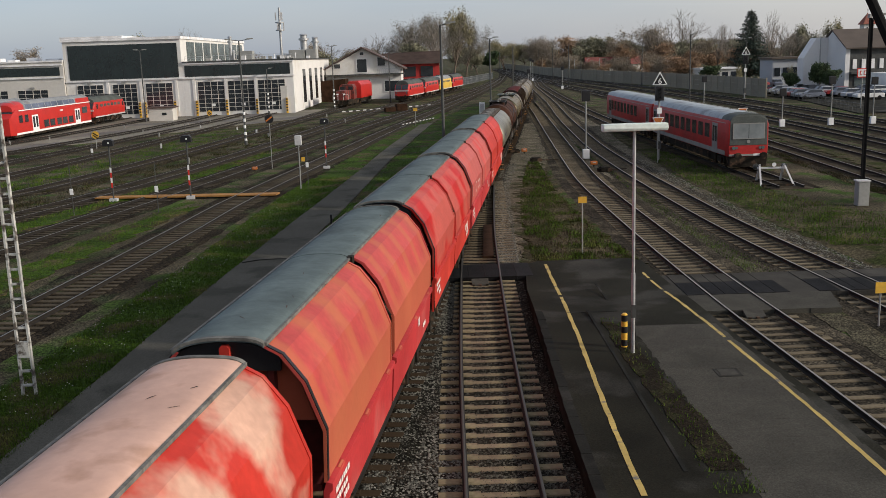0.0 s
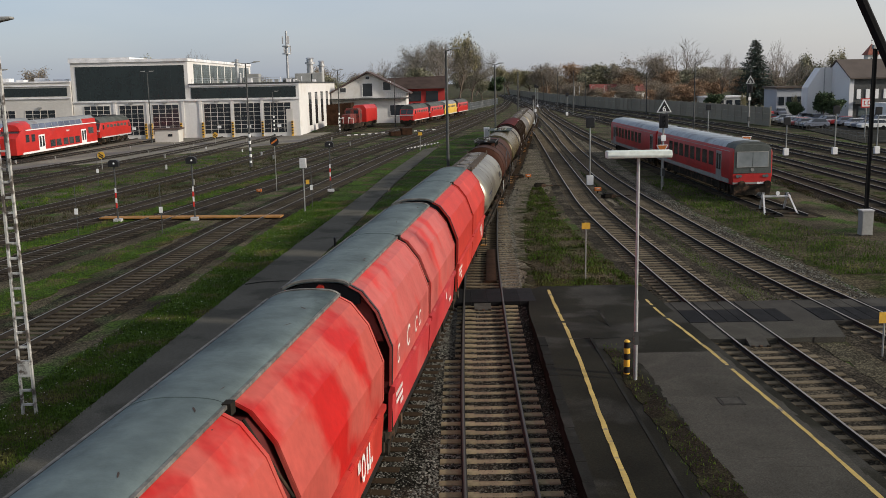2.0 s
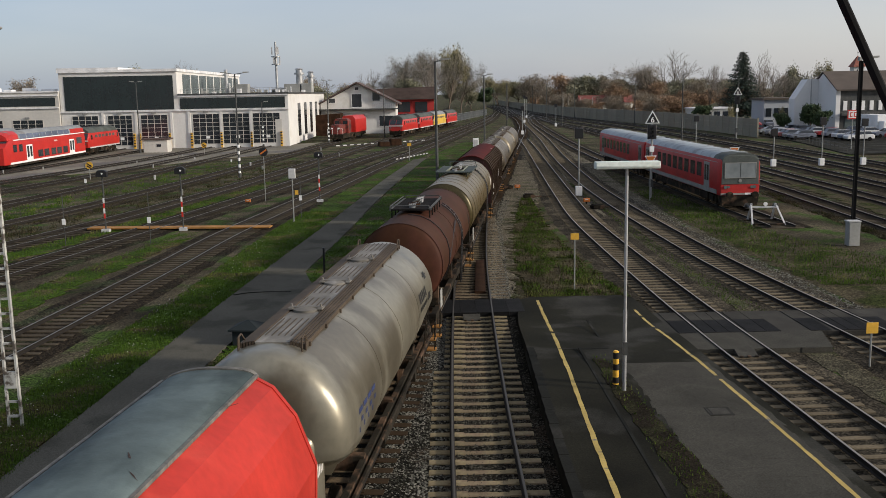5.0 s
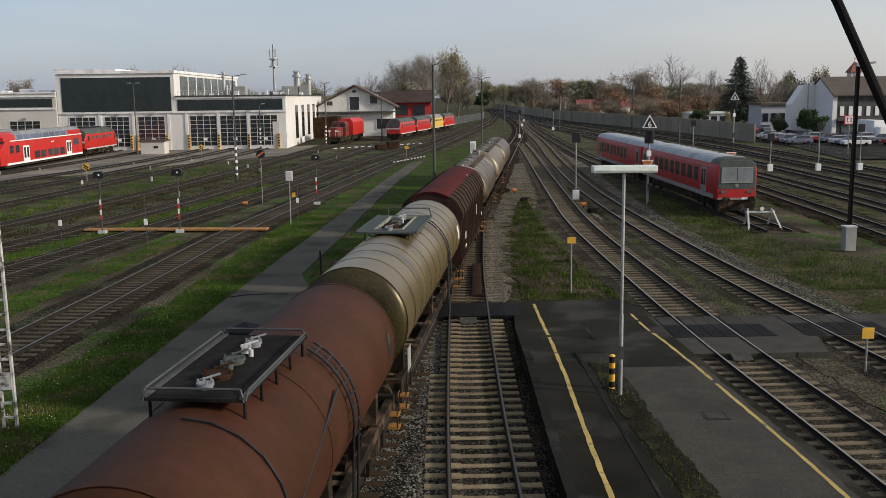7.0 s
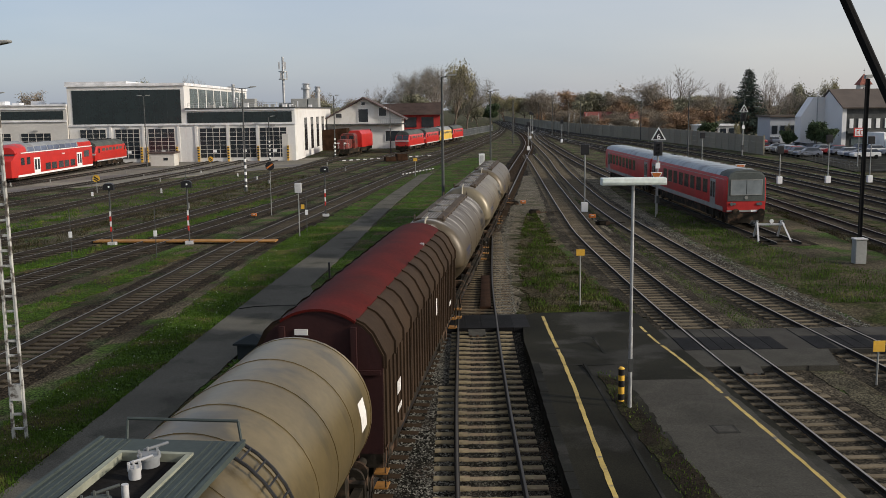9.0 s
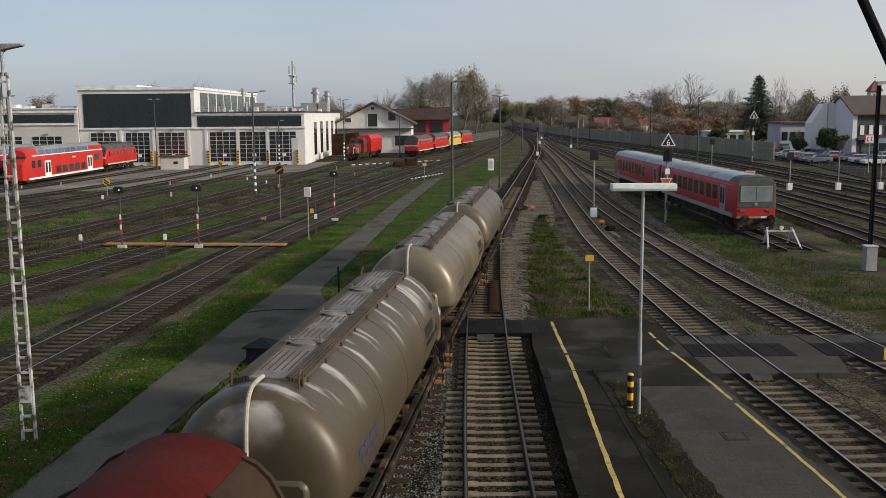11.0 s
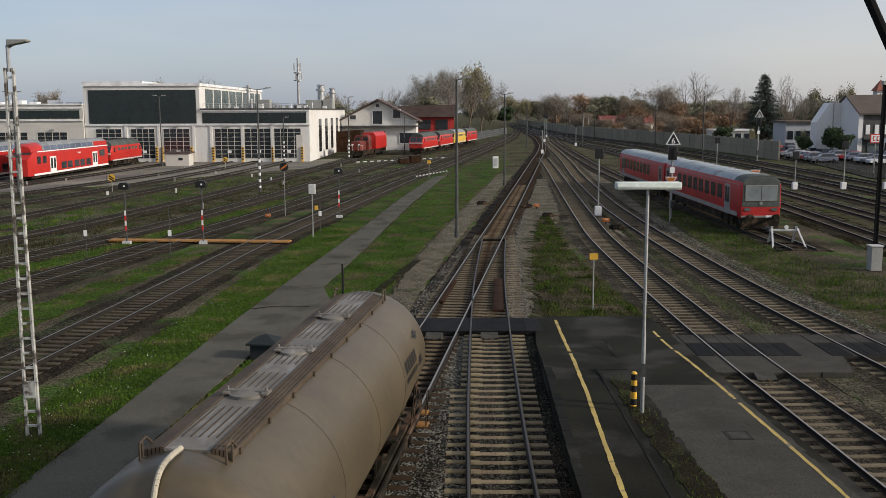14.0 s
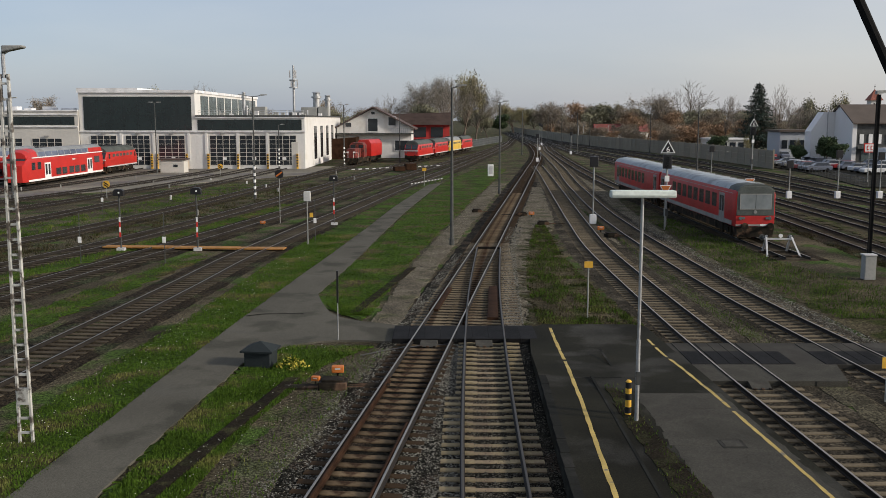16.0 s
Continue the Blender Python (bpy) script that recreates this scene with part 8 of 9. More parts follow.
def main_signal(x, y, scale=1.0, head=True, label="tall signal with a white-edged black triangle showing six"):
    w = thing("main_signal", pose(x, y, -0.2) @ Matrix.Diagonal((scale, scale, scale, 1)), label, "signal", "speed signals")
    k = Kit()
    k.tube((0, 0, 0), (0, 0, 6.0), 0.08, n=10)
    part("post", k, GREY_BOX, w)
    k = Kit()
    tri_plate(k, 6.2, 0.58, True, -0.16, -0.1)
    t1 = part("triangle_rim", k, WHITE_P, w)
    k = Kit()
    tri_plate(k, 6.19, 0.46, True, -0.18, -0.15)
    t2 = part("triangle_face", k, BLACK, t1)
    words("numeral", "6", 0.62, WHITE_P, t1, pose(0, -0.19, 6.13, 90, 0, 0), 0.008)
    k = Kit()
    k.box(-0.33, 0.33, -0.2, 0.12, 4.65, 5.75)
    hd = part("signal_head", k, BLACK, w, bevel=0.03)
    for zz in (5.5, 5.2, 4.9):
        k = Kit()
        k.tube((0, -0.34, zz), (0, -0.2, zz), 0.1, n=12, caps=False)
        part("lamp_hood", k, BLACK, hd)
    k = Kit()
    k.box(-0.18, 0.18, -0.14, -0.1, 3.65, 4.1)
    part("plate", k, WHITE_P, w)
    k = Kit()
    k.box(-0.16, 0.16, -0.12, 0.12, 0.9, 1.5)
    part("wiring_box", k, MAST_DK, w)
    return w


main_signal(17.55, 74.6)
main_signal(51.4, 158.6, 1.25)


def advance_sign(x, y, h):
    w = thing("warning_sign", pose(x, y, -0.2), "orange triangular speed sign with white rim on a post", "sign", "orange triangle signs")
    k = Kit()
    k.tube((0, 0, 0), (0, 0, h), 0.04, n=8)
    part("post", k, GREY_BOX, w)
    k = Kit()
    tri_plate(k, h, 0.46, False, -0.08, -0.05)
    t = part("rim", k, WHITE_P, w)
    k = Kit()
    tri_plate(k, h, 0.37, False, -0.095, -0.075)
    part("face", k, ORANGE, t)


advance_sign(17.1, 73.0, 3.2)
advance_sign(27.75, 86.0, 2.9)


def block_signal(x, y, h, label="slender signal with a square black head and white base box"):
    w = thing("block_signal", pose(x, y, -0.2), label, "signal", "square-headed signals")
    k = Kit()
    k.tube((0, 0, 0), (0, 0, h), 0.06, n=8)
    part("post", k, GREY_BOX, w)
    k = Kit()
    k.box(-0.34, 0.34, -0.12, 0.12, h - 0.4, h + 0.42)
    part("signal_head", k, BLACK, w, bevel=0.03)
    k = Kit()
    k.box(-0.26, 0.26, -0.2, 0.2, 0.1, 0.85)
    part("base_box", k, WHITE_P, w, "white base box", bevel=0.02)


for q in ((12.15, 76.6, 5.1), (37.9, 134.5, 4.3), (37.0, 101.5, 3.7), (42.2, 101.5, 4.8), (46.7, 101.5, 4.6), (26.5, 262, 7.0), (32, 310, 6.4), (18.8, 190, 5.2), (30.8, 230, 5.0)):
    block_signal(*q)

# sign with a red-framed panel before the office
w = thing("station_sign", pose(56.7, 127.0, -0.2), "white square sign with red frame and red bars on a post", "sign")
k = Kit()
k.tube((0, 0, 0), (0, 0, 4.6), 0.07, n=8)
part("post", k, GREY_BOX, w)
k = Kit()
k.box(-0.75, 0.75, -0.14, -0.08, 4.1, 5.3)
fr = part("frame", k, RED_P, w)
k = Kit()
k.box(-0.62, 0.62, -0.16, -0.13, 4.23, 5.17)
part("panel", k, WHITE_P, fr)
k = Kit()
for x in (-0.4, 0.1):
    k.box(x, x + 0.1, -0.18, -0.155, 4.4, 5.0)
    k.box(x, x + 0.3, -0.18, -0.155, 4.9, 5.0)
    k.box(x, x + 0.3, -0.18, -0.155, 4.4, 4.5)
part("mark", k, RED_P, fr, smooth=0)

# buffer stop
w = thing("buffer_stop", pose(21.2, 59.6, -0.15, 0, 0, -4), "pale grey open-framed steel buffer stop with a lamp plate", "buffer stop")
for s_ in (-1, 1):
    k = Kit()
    k.quad_strip([[(s_ * 0.75 + dx, y + dy, z) for dx, dy in ((-0.06, -0.06), (0.06, -0.06), (0.06, 0.06), (-0.06, 0.06))] for y, z in ((0.75, 0.0), (-0.05, 1.18))])
    part("strut", k, LT_GREY, w)
    k = Kit()
    k.quad_strip([[(s_ * x + dx, y + dy, z) for dx, dy in ((-0.05, -0.05), (0.05, -0.05), (0.05, 0.05), (-0.05, 0.05))] for x, y, z in ((1.0, -1.4, 0.0), (0.78, -0.1, 1.08))])
    part("stay", k, LT_GREY, w, "slanting pale stay")
    k = Kit()
    k.tube((s_ * 0.875, 0.35, 0.98), (s_ * 0.875, -0.05, 0.98), 0.09, n=10)
    k.tube((s_ * 0.875, 0.45, 0.98), (s_ * 0.875, 0.36, 0.98), 0.2, n=14)
    part("buffer", k, MAST_DK, w)
k = Kit()
k.box(-0.92, 0.92, -0.12, 0.0, 0.88, 1.0)
part("beam", k, LT_GREY, w, bevel=0.02)
for y in (-1.35, 0.7):
    k = Kit()
    k.box(-1.0, 1.0, y - 0.08, y + 0.08, -0.04, 0.08)
    part("cross_tie", k, UNDER, w)
k = Kit()
k.tube((0.1, -0.18, 1.16), (0.1, -0.14, 1.16), 0.13, n=14)
k.box(0.07, 0.13, -0.17, -0.13, 1.0, 1.12)
part("lamp_plate", k, WHITE_P, w)

# grey-green box with pyramid lid, bush beside it
w = thing("cable_box", pose(-6.33, 32.2, -0.19, 0, 0, -8), "grey-green cable cabinet with a shallow pyramid lid", "cabinet")
k = Kit()
k.box(-0.46, 0.46, -0.42, 0.42, 0, 0.55)
part("body", k, TEAL_P, w, bevel=0.02)
k = Kit()
k.quad_strip([[(x * 0.57, y * 0.52, 0.55) for x, y in ((-1, -1), (1, -1), (1, 1), (-1, 1))], [(x * 0.57, y * 0.52, 0.61) for x, y in ((-1, -1), (1, -1), (1, 1), (-1, 1))], [(x * 0.03, y * 0.03, 0.86) for x, y in ((-1, -1), (1, -1), (1, 1), (-1, 1))]])
part("lid", k, TEAL_P, w, smooth=0)


def point_lantern(x, y, rz, label="orange point indicator box on a short stand", size=1.0):
    w = thing("point_lantern", pose(x, y, -0.2, 0, 0, rz) @ Matrix.Diagonal((size, size, size, 1)), label, "point indicator", "orange point indicators")
    k = Kit()
    k.box(-0.2, 0.2, -0.14, 0.14, 0.16, 0.38)
    part("lantern", k, ORANGE, w, bevel=0.03)
    k = Kit()
    k.tube((0, 0, 0), (0, 0, 0.18), 0.035, n=8)
    part("stand", k, UNDER, w)
    k = Kit()
    k.box(-0.09, 0.09, -0.15, -0.138, 0.28, 0.33)
    part("face", k, LT_GREY, w)


def point_machine(x, y, rz):
    w = thing("point_machine", pose(x, y, -0.2, 0, 0, rz), "low dark cast point machine with rods to the rail", "point machine", "point machines")
    k = Kit()
    k.box(-0.55, 0.35, -0.32, 0.32, 0, 0.26)
    k.box(-0.45, 0.25, -0.26, 0.26, 0.26, 0.34)
    part("casing", k, UNDER, w, bevel=0.03)
    for d in (-0.18, 0.02, 0.2):
        k = Kit()
        k.tube((0.3, d, 0.1), (1.7, d * 0.6, 0.1), 0.022, n=6)
        part("rod", k, UNDER, w)


point_lantern(-3.5, 30.75, 5)
point_lantern(-4.12, 29.9, -10, "smaller orange point indicator in the gravel", 0.68)
point_machine(-3.4, 29.4, 0)
k = Kit()
k.prism_x([(-0.2, -0.02), (-0.2, 0.05), (-0.12, 0.08), (0.12, 0.08), (0.2, 0.05), (0.2, -0.02)], -0.75, 0.4)
single("rod_cover", k, UNDER, "low dark steel cover over the point rods", "cover", pose(-4.3, 29.5, -0.2, 0, 0, 4))
point_lantern(7.75, 82.9, 0, size=1.2)
point_machine(8.2, 76.6, 0)
point_lantern(11.9, 71.3, 0, size=1.25)
point_machine(12.3, 68.5, 20)
point_lantern(-14.5, 76.0, 0)
point_machine(3.2, 87, 0)
point_machine(6.9, 84, 180)
k = Kit()
k.pipe([(-3.0, 33.5, -0.17), (-1.9, 34.4, -0.16), (-0.9, 34.9, -0.15), (0.3, 35.2, -0.16)], 0.025)
single("cable", k, BLACK, "black cable lying over the gravel to the crossing", "cable")
k = Kit()
k.prism([(-0.2, -0.03), (-0.2, 0.012), (0.2, 0.012), (0.2, -0.03)], 0, 13.2)
trough = single("cable_trough", k, DIRT, "sunken dark row of cable trough lids in the grass", "cable trough", pose(-7.25, 17.4, -0.15, 0, 0, -10.1))
copy_thing(trough, pose(-3.95, 41.0, -0.15, 0, 0, -9.6))
k = Kit()
k.pipe([(-8.5, 40.3, -0.149), (-7.9, 40.7, -0.146), (-7.0, 40.85, -0.145), (-6.1, 40.75, -0.146)], 0.035)
single("tar_seam", k, ASPHALT_OLD, "dark tar seam across the path", "tar seam")
for x, y in ((-7.2, 156), (-5.4, 158)):
    w = thing("rusty_crate", pose(x, y, -0.2, 0, 0, 20), "rust-brown steel crate beside the yard track", "crate")
    k = Kit()
    k.box(-0.9, 0.9, -0.6, 0.6, 0.1, 1.2 if x > -6 else 0.8)
    part("body", k, RUST, w, bevel=0.03)
w = thing("white_kilometre_post", pose(7.15, 143, -0.2), "white upright equipment box in the grass", "equipment box")
k = Kit()
k.box(-0.42, 0.42, -0.3, 0.3, 0, 1.75)
part("body", k, WHITE_P, w, bevel=0.03)
k = Kit()
k.box(-0.3, 0.3, -0.32, -0.3, 0.3, 1.5)
part("door", k, LT_GREY, w)
# plank crossing in the yard
w = thing("plank_crossing", pose(-22.4, 61.9, -0.03, 0, 0, -5.2), "weathered orange plank walkway across the yard tracks", "walkway")
for i in range(8):
    for j in range(3):
        k = Kit()
        k.box(i * 1.52, i * 1.52 + 1.48, j * 0.3, j * 0.3 + 0.28, -0.06, 0.02 + (i % 3) * 0.006)
        part("plank", k, ORANGE_B, w)
# striped low fence by the path end
w = thing("striped_barrier", pose(-4.2, 117.5, -0.2, 0, 0, 70), "low black and white striped barrier fence", "barrier")
for i in range(20):
    k = Kit()
    k.box(i * 0.6, i * 0.6 + 0.59, -0.03, 0.03, 0.45, 0.58)
    part("bar", k, LT_GREY if i % 2 else BLACK, w)
for i in range(6):
    k = Kit()
    k.tube((i * 2.3 + 0.2, 0, 0), (i * 2.3 + 0.2, 0, 0.5), 0.04, n=6)
    part("post", k, MAST_DK, w)
w = thing("white_barrier", pose(-16, 160, -0.2, 0, 0, 43), "row of low black and white striped track barriers", "barrier")
for i in range(28):
    k = Kit()
    k.box(i * 0.75, i * 0.75 + 0.74, -0.05, 0.05, 0.0, 0.16)
    part("bar", k, LT_GREY if i % 2 else BLACK, w)
# small white lamps and posts strewn over the yard
rnd = random.Random(17)
for x, y in ((-29, 101), (-34, 118), (-39, 128), (-44, 136), (-32.5, 133), (-26, 126), (-22, 118), (-19.5, 112), (-36, 140), (-47.5, 118), (-49.8, 112), (-25, 143), (-30, 149), (-40.5, 146), (-12.4, 133), (-16.6, 148), (-21.8, 84)):
    w = thing("yard_marker", pose(x, y, -0.2, 0, 0, rnd.uniform(-30, 30)), "small white yard marker on the ground", "marker", "small white yard markers")
    k = Kit()
    h = rnd.uniform(0.25, 0.55)
    k.box(-0.08, 0.08, -0.08, 0.08, 0, h)
    part("post", k, DMU_GREY if rnd.random() < 0.8 else LT_GREY, w)
for x, y in ((-50.5, 105.5),):
    w = thing("pillar_box", pose(x, y, -0.2), "white pillar cabinet beside the depot track", "cabinet")
    k = Kit()
    k.box(-0.3, 0.3, -0.25, 0.25, 0, 1.6)
    part("body", k, WHITE_P, w, bevel=0.03)
for x, y in ((-33.2, 142), (-36.5, 103)):
    w = thing("stop_board", pose(x, y, -0.6), "black and yellow striped stop board on a short post", "sign", "striped stop boards")
    k = Kit()
    k.tube((0, 0, 0), (0, 0, 1.9), 0.04, n=6)
    part("post", k, GREY_BOX, w)
    k = Kit()
    k.tube((0, -0.06, 1.9), (0, -0.03, 1.9), 0.4, n=16)
    pl = part("disc", k, SIGN_Y, w)
    for i in (-0.2, 0.05):
        k = Kit()
        k.box(-0.3, 0.3, -0.075, -0.06, -0.06, 0.06, pose(0, 0, 1.9 + i, 0, 35, 0))
        part("bar", k, BLACK, pl)
# chain-link fence at the far end of the depot
w = tagged(thing("mesh_fence", Matrix(), "grey mesh fence along the locomotive sidings", "fence"), kind="structure")
fp = spline([(5.0, 270), (10, 292), (16, 325), (22.5, 360)], 3.0)
for a, b in zip(fp, fp[1:]):
    k = Kit()
    k.tube((a.x, a.y, -0.2), (a.x, a.y, 2.2), 0.05, n=6)
    part("post", k, GREY_BOX, w)
    k = Kit()
    for j in range(12):
        q = a.lerp(b, j / 12)
        k.tube((q.x, q.y, 0), (q.x, q.y, 2.1), 0.03, n=3, caps=False)
    for z in (0.1, 0.8, 1.5, 2.1):
        k.tube((a.x, a.y, z), (b.x, b.y, z), 0.03, n=3, caps=False)
    part("mesh_panel", k, GREY_BOX, w)

# ---- trees ----
# grey, brown, orange and olive are lightened: distance haze is put into these colours
FOL = {
    "grey": foliage("hazed_grey_leaves", (0.18, 0.165, 0.13)),
    "brown": foliage("hazed_brown_autumn_leaves", (0.205, 0.168, 0.12)),
    "orange": foliage("hazed_orange_autumn_leaves", (0.235, 0.150, 0.088)),
    "yellow": foliage("yellow_autumn_leaves", (0.20, 0.18, 0.09)),
    "green": foliage("dark_green_leaves", (0.044, 0.069, 0.027)),
    "olive": foliage("hazed_olive_leaves", (0.185, 0.18, 0.115)),
    "needle": foliage("conifer_needles", (0.027, 0.045, 0.033)),
}
_trees = {}


def tree_meshes(seed, spread, leaves, wide=0.34):
    """A unit tree 10 m high: tapered trunk with limbs and twigs, and loose leaf clumps where it has leaves."""
    rnd = random.Random(seed)
    wood, tw = Kit(), Kit()
    lv, lf = [], []

    def leaf(p, s):
        for _ in range(leaves):
            c = p + Vector((rnd.gauss(0, 0.42), rnd.gauss(0, 0.42), rnd.gauss(0, 0.36)))
            a = Vector((rnd.uniform(-1, 1), rnd.uniform(-1, 1), rnd.uniform(-1, 1))).normalized() * s * rnd.uniform(0.6, 1.4)
            b = Vector((rnd.uniform(-1, 1), rnd.uniform(-1, 1), rnd.uniform(-1, 1))).normalized() * s * rnd.uniform(0.6, 1.4)
            n = len(lv)
            lv.extend([tuple(c - a), tuple(c + b), tuple(c + a), tuple(c - b)])
            lf.append((n, n + 1, n + 2, n + 3))

    def grow(p, d, length, r, level):
        steps = 3 if level < 2 else 2
        for i in range(steps):
            d2 = (d + Vector((rnd.gauss(0, 0.16), rnd.gauss(0, 0.16), rnd.gauss(0, 0.10) + 0.05))).normalized()
            q = p + d2 * length / steps
            r2 = r * (1 - 0.5 * (i + 1) / steps)
            (wood if level < 2 else tw).tube(p, q, max(r * (1 - 0.5 * i / steps), 0.012), max(r2, 0.010), n=7 if level < 1 else 4 if level < 2 else 3, caps=False)
            p, d = q, d2
            if level < 4:
                for _ in range(rnd.choice((1, 2, 2)) if level else 3):
                    az, el = rnd.uniform(0, 6.283), rnd.uniform(0.35, 0.95)
                    side = Vector((math.cos(az), math.sin(az), 0.25 * rnd.random()))
                    nd = (d * math.cos(el) + side * math.sin(el) * spread).normalized()
                    if level > 0 or i > 0:
                        grow(p, nd, length * rnd.uniform(0.5, 0.72), r2 * 0.62, level + 1)
            if leaves and level >= 2:
                leaf(p, wide)
        if level < 3:
            grow(p, d, length * 0.6, r * 0.45, level + 1)
        elif leaves:
            leaf(p, wide)
    grow(Vector((0, 0, -0.3)), Vector((0, 0, 1)), 4.3, 0.22, 0)
    k = Kit()
    k.v, k.f = lv, lf
    return wood, tw, k


def tree(kind, seed, x, y, h, width=1.0, label="", spread=1.0):
    key = (kind, seed)
    m = pose(x, y, -0.22, 0, 0, (x * 37 + y * 11) % 360) @ Matrix.Diagonal((h / 10 * width, h / 10 * width, h / 10, 1))
    if key in _trees:
        ob = _trees[key].copy()
        scene.collection.objects.link(ob)
        ob.matrix_basis = m
        for c in _trees[key].children:
            d = c.copy()
            scene.collection.objects.link(d)
            d.parent = ob
        if label:
            ob["label"] = label
        return ob
    w = thing("tree", m, label or {"bare": "leafless deciduous tree with fine grey-brown twigs"}.get(kind, f"{kind} autumn deciduous tree behind the railway"), "tree", "trees round the yard")
    leaves = {"bare": 0, "grey": 9, "brown": 3, "orange": 3, "yellow": 2, "green": 6, "olive": 3}[kind]
    wood, tw, lk = tree_meshes(seed, spread, leaves, {"green": 0.3, "grey": 0.045, "brown": 0.10, "yellow": 0.13, "orange": 0.16, "olive": 0.16}.get(kind, 0.24))
    part("trunk", wood, BARK, w, smooth=60)
    part("twig", tw, TWIG, w, smooth=0, kind="stuff")
    if leaves:
        part("crown", lk, FOL[kind], w, smooth=0, kind="stuff")
    _trees[key] = w
    return w


def conifer(x, y, h, r):
    w = thing("conifer", pose(x, y, -0.2), "tall dark conifer with drooping tiers of branches", "tree")
    rnd = random.Random(5)
    k = Kit()
    k.tube((0, 0, 0), (0, 0, h), 0.34, 0.04, n=9)
    part("trunk", k, BARK, w)
    bk, lv, lf = Kit(), [], []
    z = h * 0.12
    while z < h * 0.985:
        t = 1 - (z / h)
        for _ in range(10):
            a = rnd.uniform(0, 6.283)
            ln = (r * t ** 0.8 + 0.35) * rnd.uniform(0.55, 1.12)
            tip = Vector((math.cos(a) * ln, math.sin(a) * ln, z - ln * rnd.uniform(-0.1, 0.22)))
            base = Vector((0, 0, z))
            bk.tube(base, tip, 0.05, 0.015, n=3, caps=False)
            for i in range(int(ln * 8)):
                c = base.lerp(tip, rnd.uniform(0.2, 1.0)) + Vector((rnd.gauss(0, 0.22), rnd.gauss(0, 0.22), rnd.gauss(-0.08, 0.15)))
                s = rnd.uniform(0.16, 0.36)
                n = len(lv)
                d = Vector((rnd.uniform(-1, 1), rnd.uniform(-1, 1), rnd.uniform(-0.7, 0.2))).normalized() * s
                e = Vector((rnd.uniform(-1, 1), rnd.uniform(-1, 1), rnd.uniform(-0.4, 0.4))).normalized() * s
                lv += [tuple(c - e * 0.6), tuple(c + e * 0.6), tuple(c + d * 1.6)]
                lf.append((n, n + 1, n + 2))
        z += h * 0.017
    part("limb", bk, BARK, w, smooth=0, kind="stuff")
    k = Kit()
    k.v, k.f = lv, lf
    part("crown", k, FOL["needle"], w, smooth=0, kind="stuff")


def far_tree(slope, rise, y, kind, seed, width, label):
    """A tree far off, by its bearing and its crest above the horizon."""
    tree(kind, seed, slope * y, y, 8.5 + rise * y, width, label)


conifer(76.2, 232, 17.4, 7.0)
# trees behind the locomotive shed: kind, shape, x, y, height, width
for q in (
        ("bare", 15, -7.5, 300, 20.1, 0.9), ("grey", 13, -6.0, 315, 21.1, 1.0), ("bare", 2, -3.0, 310, 23.1, 0.95),
        ("bare", 16, 1.1, 300, 21.2, 0.9), ("grey", 14, -1.1, 320, 23.2, 1.0), ("bare", 17, 6.5, 320, 25.1, 0.6),
        ("yellow", 4, 7.3, 324, 24.9, 0.5), ("grey", 9, 11.4, 330, 20.1, 0.8), ("olive", 5, -4.9, 285, 14.1, 0.9),
        ("olive", 6, 19.5, 420, 12.5, 1.0), ("green", 7, 31.3, 520, 10.4, 1.2), ("yellow", 8, 41.4, 560, 19.5, 0.9),
        ("yellow", 4, 45.7, 540, 15.2, 0.8), ("bare", 9, -18.9, 330, 18.1, 0.9), ("brown", 3, -20.8, 300, 13.0, 0.9)):
    tree(*q)
# trees along the end of the yard: kind, shape, x, y, height, width
for q in (
        ("bare", 2, -35.3, 340, 16.4, 1.0), ("brown", 1, -40.2, 340, 15.2, 0.9), ("bare", 9, -82.5, 330, 22.4, 0.7),
        ("olive", 5, -101.2, 330, 20.9, 0.6), ("brown", 3, -123.3, 300, 16.2, 0.9), ("bare", 2, -126.4, 300, 14.7, 0.9),
        ("olive", 6, -27.4, 280, 12.0, 0.9), ("brown", 1, 46.9, 460, 14.8, 1.2), ("brown", 3, 49.0, 430, 16.9, 1.3),
        ("bare", 2, 54.1, 420, 16.2, 1.2), ("orange", 10, 57.7, 410, 15.1, 1.1), ("brown", 1, 62.3, 400, 14.4, 1.1),
        ("olive", 5, 66.5, 390, 16.2, 1.2), ("brown", 3, 70.5, 380, 14.6, 1.2), ("orange", 11, 73.7, 370, 12.7, 1.0)):
    tree(*q)
# trees behind the noise barrier: kind, shape, x, y, height, width
for q in (
        ("brown", 12, 70.5, 330, 18.5, 1.1), ("bare", 9, 73.3, 320, 19.7, 1.05), ("bare", 13, 77.9, 310, 22.3, 1.05),
        ("orange", 10, 68.5, 290, 10.4, 1.0), ("olive", 6, 80.2, 300, 12.6, 1.1), ("orange", 11, 78.7, 280, 9.5, 1.2),
        ("bare", 14, 79.9, 270, 17.0, 0.65), ("bare", 2, 82.8, 270, 14.3, 0.7), ("brown", 12, 86.1, 300, 13.1, 1.0),
        ("brown", 3, 61.1, 280, 8.7, 1.2), ("orange", 10, 72.3, 275, 7.8, 1.1), ("orange", 11, 81.6, 260, 9.4, 0.8),
        ("bare", 13, 87.7, 250, 18.8, 0.7), ("bare", 9, 94.0, 260, 15.6, 0.9), ("bare", 14, 104.9, 280, 13.7, 0.9)):
    tree(*q)
